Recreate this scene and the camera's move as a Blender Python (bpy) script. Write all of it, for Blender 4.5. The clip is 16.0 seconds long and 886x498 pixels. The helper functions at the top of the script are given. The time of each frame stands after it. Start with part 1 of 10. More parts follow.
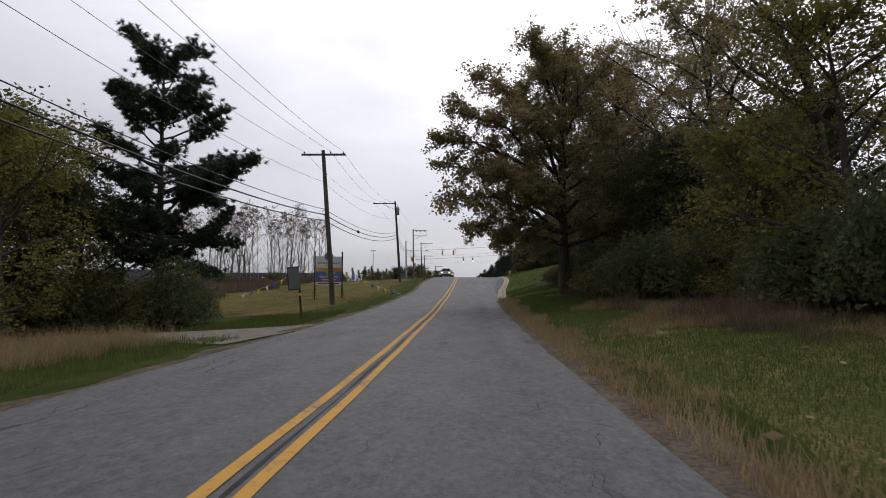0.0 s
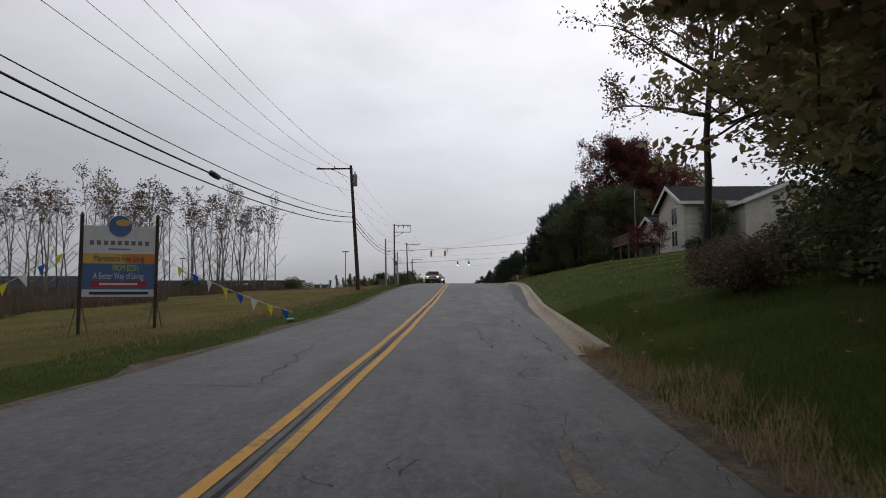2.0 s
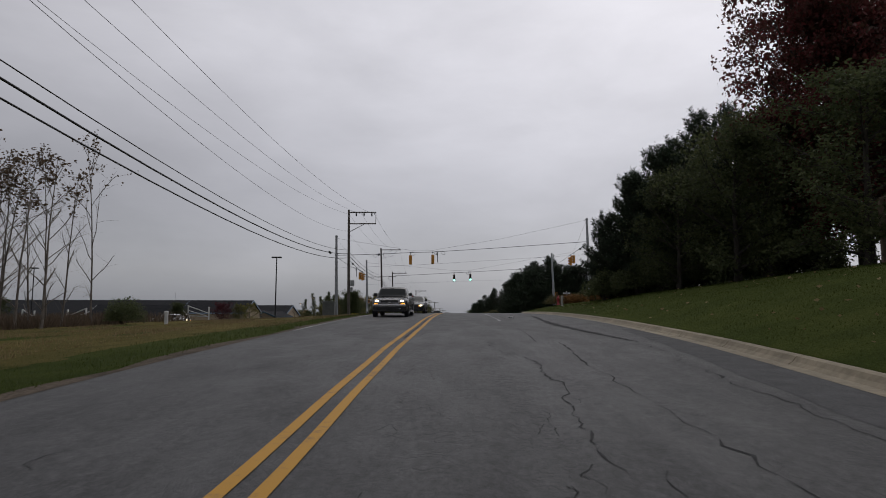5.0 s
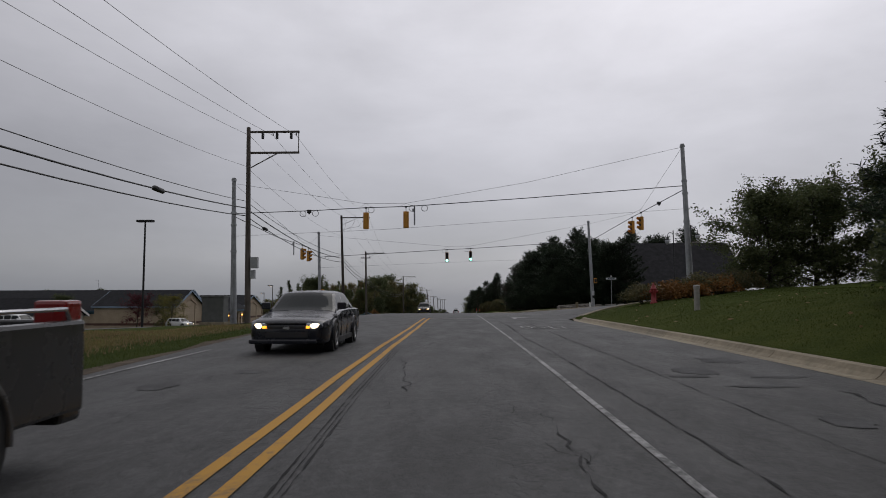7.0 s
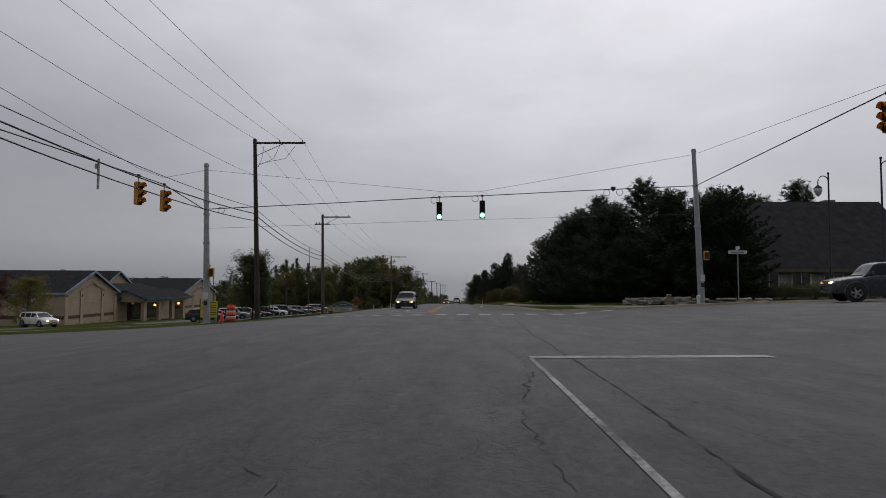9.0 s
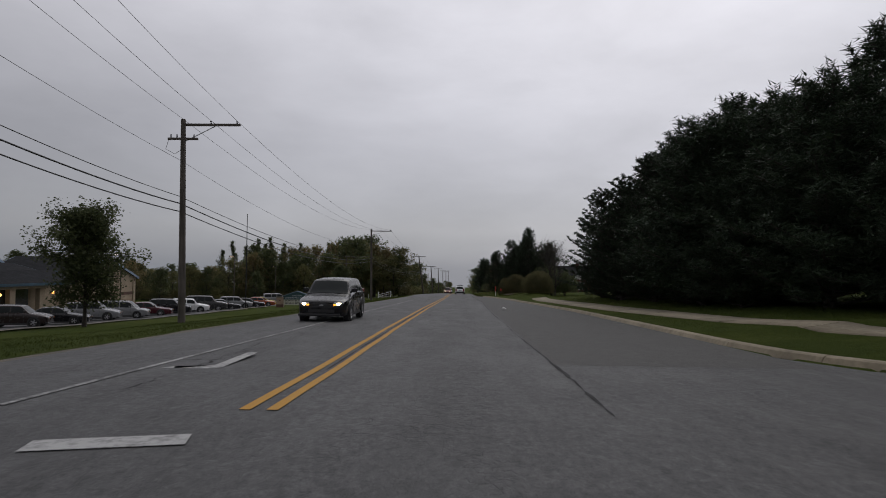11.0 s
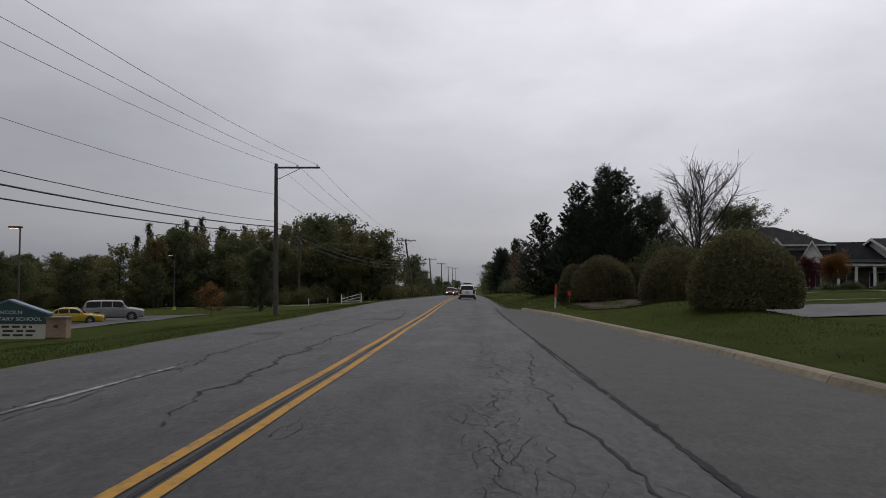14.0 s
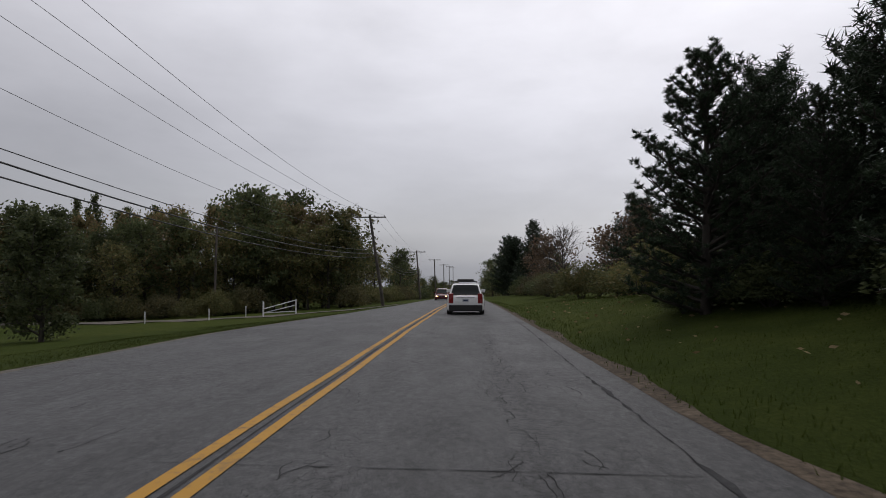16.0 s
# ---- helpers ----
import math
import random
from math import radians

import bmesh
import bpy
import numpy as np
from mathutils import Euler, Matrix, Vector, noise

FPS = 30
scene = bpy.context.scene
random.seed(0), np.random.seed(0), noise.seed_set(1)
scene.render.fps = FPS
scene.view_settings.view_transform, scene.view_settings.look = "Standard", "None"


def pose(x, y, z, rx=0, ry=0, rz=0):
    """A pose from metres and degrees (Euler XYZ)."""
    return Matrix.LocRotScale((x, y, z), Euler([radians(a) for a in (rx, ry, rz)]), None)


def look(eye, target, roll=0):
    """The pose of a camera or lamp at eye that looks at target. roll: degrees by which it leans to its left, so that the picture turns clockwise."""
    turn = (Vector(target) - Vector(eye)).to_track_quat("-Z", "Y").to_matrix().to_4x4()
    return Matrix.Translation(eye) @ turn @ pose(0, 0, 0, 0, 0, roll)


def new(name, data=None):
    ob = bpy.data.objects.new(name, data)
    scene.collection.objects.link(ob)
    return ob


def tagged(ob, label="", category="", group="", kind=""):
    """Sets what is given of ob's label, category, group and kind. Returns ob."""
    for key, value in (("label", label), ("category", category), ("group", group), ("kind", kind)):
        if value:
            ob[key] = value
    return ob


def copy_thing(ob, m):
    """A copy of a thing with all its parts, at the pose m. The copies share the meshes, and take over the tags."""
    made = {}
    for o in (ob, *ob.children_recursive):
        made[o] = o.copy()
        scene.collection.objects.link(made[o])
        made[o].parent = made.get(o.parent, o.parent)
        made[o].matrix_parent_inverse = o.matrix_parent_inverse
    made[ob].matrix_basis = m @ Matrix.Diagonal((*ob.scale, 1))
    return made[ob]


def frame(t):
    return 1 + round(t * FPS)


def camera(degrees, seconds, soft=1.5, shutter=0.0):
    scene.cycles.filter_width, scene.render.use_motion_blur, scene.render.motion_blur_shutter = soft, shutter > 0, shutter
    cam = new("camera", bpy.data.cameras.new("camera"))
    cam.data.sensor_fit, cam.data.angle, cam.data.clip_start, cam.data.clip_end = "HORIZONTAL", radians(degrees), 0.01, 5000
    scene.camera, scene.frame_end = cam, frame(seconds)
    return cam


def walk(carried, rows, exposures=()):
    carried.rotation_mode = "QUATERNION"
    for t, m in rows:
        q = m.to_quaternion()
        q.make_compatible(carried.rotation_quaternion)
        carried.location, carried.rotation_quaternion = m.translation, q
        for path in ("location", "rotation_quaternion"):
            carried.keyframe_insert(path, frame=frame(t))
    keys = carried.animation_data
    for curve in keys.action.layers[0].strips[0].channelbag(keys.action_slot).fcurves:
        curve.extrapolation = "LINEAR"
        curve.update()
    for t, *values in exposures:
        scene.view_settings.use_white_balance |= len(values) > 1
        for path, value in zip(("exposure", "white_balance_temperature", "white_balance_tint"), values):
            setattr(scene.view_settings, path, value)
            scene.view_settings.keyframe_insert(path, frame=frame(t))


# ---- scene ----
cam = camera(70.0, 16.0, 0.95, 0.05)
SKY = 0.79
EXPOSURES = [(0.0, 0.72), (1.5, 0.66), (2.0, 0.40), (2.5, 0.17), (3.5, 0.03), (6.0, 0.0), (10.0, 0.04), (13.0, 0.1), (14.5, 0.17), (16.0, 0.3)]
PATH = [
    (0.0, look((-0.125, 10.699, 1.205), (-0.866, 30.654, 2.329), 0.215)),
    (0.5, look((-0.162, 18.228, 1.183), (-0.863, 38.189, 2.227), 0.421)),
    (1.0, look((-0.152, 25.673, 1.193), (-0.811, 45.629, 2.338), -0.035)),
    (1.5, look((-0.130, 32.932, 1.211), (-0.772, 52.878, 2.532), -0.214)),
    (2.0, look((-0.139, 40.249, 1.265), (-0.713, 60.193, 2.653), -0.044)),
    (2.5, look((-0.144, 47.666, 1.438), (-0.715, 67.598, 2.985), 0.158)),
    (3.0, look((-0.143, 55.105, 1.585), (-0.753, 75.020, 3.321), -0.010)),
    (3.5, look((-0.174, 62.521, 1.800), (-0.764, 82.419, 3.734), 0.398)),
    (6.0, look((-0.108, 101.282, 3.289), (-0.517, 121.181, 5.251), -0.326)),
    (6.5, look((-0.065, 109.320, 3.500), (-0.459, 129.242, 5.219), -0.550)),
    (7.0, look((-0.010, 117.202, 3.681), (-0.403, 137.141, 5.194), -0.235)),
    (7.5, look((0.070, 125.036, 3.753), (-0.379, 144.987, 5.083), -0.205)),
    (8.0, look((0.133, 132.868, 3.773), (-0.328, 152.824, 5.015), -0.490)),
    (8.5, look((0.117, 140.497, 3.786), (-0.369, 160.463, 4.850), -0.626)),
    (9.0, look((0.137, 148.222, 3.773), (-0.314, 168.189, 4.812), 0.178)),
    (9.5, look((0.174, 155.847, 3.735), (-0.366, 175.815, 4.715), 0.813)),
    (10.0, look((0.219, 164.068, 3.636), (-0.319, 184.044, 4.468), 0.964)),
    (12.5, look((0.552, 205.791, 2.619), (-0.242, 225.768, 3.158), -0.272)),
    (13.0, look((0.519, 213.967, 2.376), (-0.301, 233.939, 3.044), -0.455)),
    (13.5, look((0.487, 222.166, 2.130), (-0.380, 242.136, 2.821), -0.167)),
    (14.0, look((0.430, 230.486, 1.899), (-0.462, 250.457, 2.492), 0.433)),
    (14.5, look((0.368, 238.905, 1.650), (-0.542, 258.879, 2.110), 0.085)),
    (15.0, look((0.319, 247.428, 1.375), (-0.570, 267.401, 1.906), 0.430)),
    (15.5, look((0.282, 255.986, 1.096), (-0.587, 275.959, 1.666), 0.345)),
    (16.0, look((0.239, 264.506, 0.884), (-0.599, 284.479, 1.504), -0.098)),
]
walk(cam, PATH, EXPOSURES)

# ---- world and light ----
world = bpy.data.worlds.new("overcast_sky")
scene.world = world
world.use_nodes = True
wn, wl = world.node_tree.nodes, world.node_tree.links
wn.clear()
w_out = wn.new("ShaderNodeOutputWorld")
w_bg = wn.new("ShaderNodeBackground")
w_co = wn.new("ShaderNodeTexCoord")
w_sky = wn.new("ShaderNodeTexSky")
w_sky.sky_type = "NISHITA"
w_sky.sun_disc = False
w_sky.sun_elevation = radians(38)
w_sky.sun_rotation = radians(20)
w_sep = wn.new("ShaderNodeSeparateXYZ")
wl.new(w_co.outputs["Generated"], w_sep.inputs[0])
w_ramp = wn.new("ShaderNodeValToRGB")          # cloud cover from the horizon to the zenith
cr = w_ramp.color_ramp
cr.elements[0].position, cr.elements[0].color = 0.0, (0.302, 0.322, 0.372, 1)
cr.elements[1].position, cr.elements[1].color = 1.0, (0.662, 0.655, 0.697, 1)
for pos, col in ((0.06, (0.453, 0.455, 0.493, 1)), (0.18, (0.503, 0.501, 0.546, 1)), (0.40, (0.603, 0.596, 0.642, 1))):
    el = cr.elements.new(pos)
    el.color = col
wl.new(w_sep.outputs["Z"], w_ramp.inputs[0])
w_map = wn.new("ShaderNodeMapping")
w_map.inputs["Scale"].default_value = (1.0, 1.0, 2.6)
wl.new(w_co.outputs["Generated"], w_map.inputs[0])
w_noise = wn.new("ShaderNodeTexNoise")
w_noise.inputs["Scale"].default_value = 2.6
w_noise.inputs["Detail"].default_value = 6
w_noise.inputs["Roughness"].default_value = 0.55
w_noise.inputs["Distortion"].default_value = 0.15
wl.new(w_map.outputs[0], w_noise.inputs["Vector"])
w_nr = wn.new("ShaderNodeMapRange")
w_nr.inputs["From Min"].default_value = 0.3
w_nr.inputs["From Max"].default_value = 0.72
w_nr.inputs["To Min"].default_value = 0.85
w_nr.inputs["To Max"].default_value = 1.12
wl.new(w_noise.outputs["Fac"], w_nr.inputs["Value"])
w_mul = wn.new("ShaderNodeVectorMath")
w_mul.operation = "SCALE"
wl.new(w_ramp.outputs[0], w_mul.inputs[0])
wl.new(w_nr.outputs[0], w_mul.inputs["Scale"])
w_dim = wn.new("ShaderNodeVectorMath")
w_dim.operation = "SCALE"
w_dim.inputs["Scale"].default_value = 0.08
wl.new(w_sky.outputs[0], w_dim.inputs[0])
w_mix = wn.new("ShaderNodeMix")
w_mix.data_type = "RGBA"
w_mix.inputs["Factor"].default_value = 0.93
wl.new(w_dim.outputs[0], w_mix.inputs["A"])
w_dir = wn.new("ShaderNodeVectorMath")          # thinner cloud ahead, round the hidden sun
w_dir.operation = "DOT_PRODUCT"
w_dir.inputs[1].default_value = (0.27, 0.61, 0.745)
wl.new(w_co.outputs["Generated"], w_dir.inputs[0])
w_glow = wn.new("ShaderNodeMapRange")
w_glow.interpolation_type = "SMOOTHSTEP"
for key, val in (("From Min", 0.40), ("From Max", 1.0), ("To Min", 0.86), ("To Max", 1.70)):
    w_glow.inputs[key].default_value = val
wl.new(w_dir.outputs["Value"], w_glow.inputs["Value"])
w_mul2 = wn.new("ShaderNodeVectorMath")
w_mul2.operation = "SCALE"
wl.new(w_mul.outputs[0], w_mul2.inputs[0])
wl.new(w_glow.outputs[0], w_mul2.inputs["Scale"])
wl.new(w_mul2.outputs[0], w_mix.inputs["B"])
wl.new(w_mix.outputs["Result"], w_bg.inputs["Color"])
w_bg.inputs["Strength"].default_value = SKY
wl.new(w_bg.outputs[0], w_out.inputs["Surface"])

sun = new("sun", bpy.data.lights.new("sun", "SUN"))
sun.data.energy = 0.5
sun.data.angle = radians(40)
sun.data.color = (1.0, 0.97, 0.93)
sun.matrix_world = look((30, 60, 80), (12, 10, 0))

# ---- materials ----
MATS = {}


def nodes_of(name):
    m = bpy.data.materials.new(name)
    m.use_nodes = True
    nt = m.node_tree
    return m, nt.nodes, nt.links, nt.nodes["Principled BSDF"]


def ramp(n, stops):
    r = n.new("ShaderNodeValToRGB")
    e = r.color_ramp.elements
    while len(e) < len(stops):
        e.new(0.5)
    for el, (p, c) in zip(e, stops):
        el.position = p
        el.color = (*c, 1)
    return r


def tex_noise(n, l, coord, scale, detail=5, rough=0.55, stretch=None):
    t = n.new("ShaderNodeTexNoise")
    t.inputs["Scale"].default_value = scale
    t.inputs["Detail"].default_value = detail
    t.inputs["Roughness"].default_value = rough
    src = coord
    if stretch:
        mp = n.new("ShaderNodeMapping")
        mp.inputs["Scale"].default_value = stretch
        l.new(coord, mp.inputs[0])
        src = mp.outputs[0]
    l.new(src, t.inputs["Vector"])
    return t.outputs["Fac"]


def mixc(n, l, fac, a, b, mode="MIX"):
    m = n.new("ShaderNodeMix")
    m.data_type = "RGBA"
    m.blend_type = mode
    for key, v in (("Factor", fac), ("A", a), ("B", b)):
        s = m.inputs[key]
        if key == "Factor":
            s = m.inputs[0]
        if isinstance(v, (int, float)):
            s.default_value = v
        elif isinstance(v, tuple):
            s.default_value = (*v, 1)
        else:
            l.new(v, s)
    return m.outputs["Result"]


def remap(n, l, v, a, b, c=0.0, d=1.0):
    m = n.new("ShaderNodeMapRange")
    for k, x in (("From Min", a), ("From Max", b), ("To Min", c), ("To Max", d)):
        m.inputs[k].default_value = x
    l.new(v, m.inputs["Value"])
    return m.outputs[0]


def arith(n, l, op, a, b=None):
    m = n.new("ShaderNodeMath")
    m.operation = op
    for i, v in enumerate((a, b)):
        if v is None:
            continue
        if isinstance(v, (int, float)):
            m.inputs[i].default_value = v
        else:
            l.new(v, m.inputs[i])
    return m.outputs[0]


def bump(n, l, bsdf, height, strength=0.4, dist=0.02):
    b = n.new("ShaderNodeBump")
    b.inputs["Strength"].default_value = strength
    b.inputs["Distance"].default_value = dist
    l.new(height, b.inputs["Height"])
    l.new(b.outputs[0], bsdf.inputs["Normal"])


def rough_surface(name, dark, light, scale=6.0, rough=0.85, metal=0.0, bumps=0.3, big=0.35, stretch=None, vary=0.12, spec=0.5):
    """Two scales of variation, between two near colours."""
    m, n, l, p = nodes_of(name)
    co = n.new("ShaderNodeTexCoord").outputs["Object"]
    f1 = tex_noise(n, l, co, scale, 6, 0.6, stretch)
    f2 = tex_noise(n, l, co, scale * 0.11 + 0.2, 3, 0.5)
    base = ramp(n, [(0.3, dark), (0.7, light)])
    l.new(f1, base.inputs[0])
    shade = remap(n, l, f2, 0.3, 0.7, 1 - big, 1 + big * 0.6)
    c = n.new("ShaderNodeVectorMath")
    c.operation = "SCALE"
    l.new(base.outputs[0], c.inputs[0])
    l.new(shade, c.inputs["Scale"])
    info = n.new("ShaderNodeObjectInfo")
    rv = remap(n, l, info.outputs["Random"], 0, 1, 1 - vary, 1 + vary)
    c2 = n.new("ShaderNodeVectorMath")
    c2.operation = "SCALE"
    l.new(c.outputs[0], c2.inputs[0])
    l.new(rv, c2.inputs["Scale"])
    l.new(c2.outputs[0], p.inputs["Base Color"])
    p.inputs["Roughness"].default_value = rough
    p.inputs["Metallic"].default_value = metal
    p.inputs["Specular IOR Level"].default_value = spec
    if bumps:
        bump(n, l, p, tex_noise(n, l, co, scale * 3, 4, 0.6, stretch), bumps, 0.01)
    MATS[name] = m
    return m


def leaf_material(name, cols, trans=0.36, rough=0.6):
    """Leaves whose colour varies leaf by leaf and tree by tree."""
    m, n, l, p = nodes_of(name)
    geo = n.new("ShaderNodeNewGeometry")
    info = n.new("ShaderNodeObjectInfo")
    co = n.new("ShaderNodeTexCoord").outputs["Object"]
    patch = tex_noise(n, l, co, 0.35, 2, 0.5)
    s = arith(n, l, "ADD", arith(n, l, "MULTIPLY", geo.outputs["Random Per Island"], 0.55), arith(n, l, "MULTIPLY", patch, 0.45))
    k = len(cols)
    r = ramp(n, [(0.12 + 0.76 * i / (k - 1), c) for i, c in enumerate(cols)])
    l.new(s, r.inputs[0])
    rv = remap(n, l, info.outputs["Random"], 0, 1, 0.75, 1.2)
    c = n.new("ShaderNodeVectorMath")
    c.operation = "SCALE"
    l.new(r.outputs[0], c.inputs[0])
    l.new(rv, c.inputs["Scale"])
    l.new(c.outputs[0], p.inputs["Base Color"])
    p.inputs["Roughness"].default_value = rough
    p.inputs["Specular IOR Level"].default_value = 0.15
    tr = n.new("ShaderNodeBsdfTranslucent")
    l.new(c.outputs[0], tr.inputs["Color"])
    mx = n.new("ShaderNodeMixShader")
    mx.inputs[0].default_value = trans
    l.new(p.outputs[0], mx.inputs[1])
    l.new(tr.outputs[0], mx.inputs[2])
    l.new(mx.outputs[0], n["Material Output"].inputs["Surface"])
    MATS[name] = m
    return m


def plain(name, col, rough=0.5, metal=0.0, coat=0.0, spec=0.5):
    """Factory-smooth paint, plastic or metal, with faint dirt."""
    m, n, l, p = nodes_of(name)
    co = n.new("ShaderNodeTexCoord").outputs["Object"]
    f = tex_noise(n, l, co, 3.0, 5, 0.6)
    c = mixc(n, l, remap(n, l, f, 0.45, 0.8, 0.0, 0.35), col, tuple(0.6 * x + 0.02 for x in col))
    l.new(c, p.inputs["Base Color"])
    l.new(remap(n, l, f, 0.3, 0.7, max(rough - 0.06, 0.02), min(rough + 0.1, 1)), p.inputs["Roughness"])
    p.inputs["Metallic"].default_value = metal
    p.inputs["Coat Weight"].default_value = coat
    p.inputs["Coat Roughness"].default_value = 0.08
    p.inputs["Specular IOR Level"].default_value = spec
    MATS[name] = m
    return m


def glowing(name, col, power):
    m, n, l, p = nodes_of(name)
    p.inputs["Base Color"].default_value = (*col, 1)
    p.inputs["Emission Color"].default_value = (*col, 1)
    p.inputs["Emission Strength"].default_value = power
    MATS[name] = m
    return m


def asphalt_material():
    m, n, l, p = nodes_of("worn_asphalt")
    geo = n.new("ShaderNodeNewGeometry")
    pos = geo.outputs["Position"]
    sep = n.new("ShaderNodeSeparateXYZ")
    l.new(pos, sep.inputs[0])
    grain = tex_noise(n, l, pos, 55, 4, 0.7)
    mid = tex_noise(n, l, pos, 1.6, 5, 0.6, (1, 0.35, 1))
    big = tex_noise(n, l, pos, 0.10, 3, 0.5, (1.6, 0.5, 1))
    base = ramp(n, [(0.34, (0.030, 0.030, 0.032)), (0.66, (0.080, 0.079, 0.080))])
    l.new(grain, base.inputs[0])
    a = remap(n, l, mid, 0.3, 0.7, 0.84, 1.12)
    b = remap(n, l, big, 0.3, 0.7, 0.80, 1.18)
    ab = arith(n, l, "MULTIPLY", a, b)
    # mottling by hand's width and by hand's breadth of stone, and long dark drip streaks
    mot = remap(n, l, tex_noise(n, l, pos, 7.0, 6, 0.75, (1, 0.7, 1)), 0.3, 0.7, 0.66, 1.30)
    speck = remap(n, l, tex_noise(n, l, pos, 26.0, 3, 0.8), 0.3, 0.7, 0.62, 1.34)
    drip = remap(n, l, tex_noise(n, l, pos, 2.2, 5, 0.65, (1.3, 0.06, 1)), 0.52, 0.72, 1.0, 0.76)
    stain = remap(n, l, tex_noise(n, l, pos, 0.42, 4, 0.55, (1, 0.32, 1)), 0.56, 0.70, 1.0, 0.68)
    pale = remap(n, l, tex_noise(n, l, pos, 0.9, 5, 0.6, (1, 0.12, 1)), 0.55, 0.75, 1.0, 1.22)
    ab = arith(n, l, "MULTIPLY", arith(n, l, "MULTIPLY", ab, mot), arith(n, l, "MULTIPLY", speck, drip))
    ab = arith(n, l, "MULTIPLY", ab, arith(n, l, "MULTIPLY", stain, pale))
    # oil-darkened middle of the lane and polished wheel tracks
    wob = arith(n, l, "ADD", sep.outputs["X"], remap(n, l, big, 0.3, 0.7, -0.25, 0.25))
    oil = arith(n, l, "ABSOLUTE", arith(n, l, "SUBTRACT", wob, 0.15))
    oil = remap(n, l, oil, 0.1, 0.85, 0.86, 1.0)
    # the stretch at the crossing is darker
    at_crossing = arith(n, l, "MULTIPLY", remap(n, l, sep.outputs["Y"], 98, 112, 0.0, 1.0), remap(n, l, sep.outputs["Y"], 158, 168, 1.0, 0.0))
    oil = arith(n, l, "MULTIPLY", oil, remap(n, l, at_crossing, 0.0, 1.0, 1.0, 0.76))
    # the first stretch, before the curb begins, is paler
    oil = arith(n, l, "MULTIPLY", oil, remap(n, l, sep.outputs["Y"], 38, 62, 1.0, 0.86))
    # darker tone from the curb's beginning to the crossing
    dark_run = arith(n, l, "MULTIPLY", remap(n, l, sep.outputs["Y"], 40, 58, 0.0, 1.0), remap(n, l, sep.outputs["Y"], 150, 164, 1.0, 0.0))
    oil = arith(n, l, "MULTIPLY", oil, remap(n, l, dark_run, 0.0, 1.0, 1.0, 0.80))
    # stones polished bright in the wheel paths, dark binder between them
    oil = arith(n, l, "MULTIPLY", oil, remap(n, l, tex_noise(n, l, pos, 15.0, 2, 0.5, (1, 0.5, 1)), 0.35, 0.65, 0.74, 1.24))
    ab = arith(n, l, "MULTIPLY", ab, oil)
    sc = n.new("ShaderNodeVectorMath")
    sc.operation = "SCALE"
    l.new(base.outputs[0], sc.inputs[0])
    l.new(ab, sc.inputs["Scale"])
    # dark fatigue cracks in patches
    vo = n.new("ShaderNodeTexVoronoi")
    vo.feature = "DISTANCE_TO_EDGE"
    vo.inputs["Scale"].default_value = 2.6
    mp = n.new("ShaderNodeMapping")
    mp.inputs["Scale"].default_value = (1.0, 0.6, 1.0)
    warp = n.new("ShaderNodeTexNoise")
    warp.inputs["Scale"].default_value = 2.0
    l.new(pos, warp.inputs["Vector"])
    wv = n.new("ShaderNodeVectorMath")
    wv.operation = "ADD"
    l.new(pos, wv.inputs[0])
    l.new(warp.outputs["Color"], wv.inputs[1])
    l.new(wv.outputs[0], mp.inputs[0])
    l.new(mp.outputs[0], vo.inputs["Vector"])
    line = remap(n, l, vo.outputs["Distance"], 0.0, 0.035, 1.0, 0.0)
    zone = remap(n, l, tex_noise(n, l, pos, 0.5, 3, 0.6, (1.3, 0.25, 1)), 0.55, 0.66, 0.0, 1.0)
    crack = arith(n, l, "MULTIPLY", line, zone)
    # close-meshed fatigue cracks in the wheel tracks
    vo2 = n.new("ShaderNodeTexVoronoi")
    vo2.feature = "DISTANCE_TO_EDGE"
    vo2.inputs["Scale"].default_value = 6.5
    mp2 = n.new("ShaderNodeMapping")
    mp2.inputs["Scale"].default_value = (1.0, 0.62, 1.0)
    l.new(wv.outputs[0], mp2.inputs[0])
    l.new(mp2.outputs[0], vo2.inputs["Vector"])
    mesh = remap(n, l, vo2.outputs["Distance"], 0.015, 0.09, 1.0, 0.0)
    band = None
    for x0, half, low in ((0.62, 0.42, 0.40), (-0.72, 0.36, 0.54), (-3.55, 0.55, 0.52)):
        side = remap(n, l, arith(n, l, "ABSOLUTE", arith(n, l, "SUBTRACT", wob, x0)), half * 0.3, half, 1.0, 0.0)
        spot = remap(n, l, tex_noise(n, l, pos, 1.1, 4, 0.65, (1.0, 0.3, 1)), low, low + 0.10, 0.0, 1.0)
        one = arith(n, l, "MULTIPLY", side, spot)
        band = one if band is None else arith(n, l, "MAXIMUM", band, one)
    broken = remap(n, l, tex_noise(n, l, pos, 9.0, 3, 0.6), 0.42, 0.55, 0.0, 1.0)
    weave = arith(n, l, "MULTIPLY", mesh, broken)
    crack = arith(n, l, "MAXIMUM", crack, arith(n, l, "MULTIPLY", weave, band))
    # the whole worn surface is finely crazed, most of all in the turn lane
    turn_lane = arith(n, l, "MULTIPLY", arith(n, l, "MULTIPLY", remap(n, l, sep.outputs["X"], 1.88, 1.96, 0.0, 1.0), at_crossing), 1.0)
    crack = arith(n, l, "MAXIMUM", crack, arith(n, l, "MULTIPLY", weave, remap(n, l, turn_lane, 0.0, 1.0, 0.26, 0.5)))
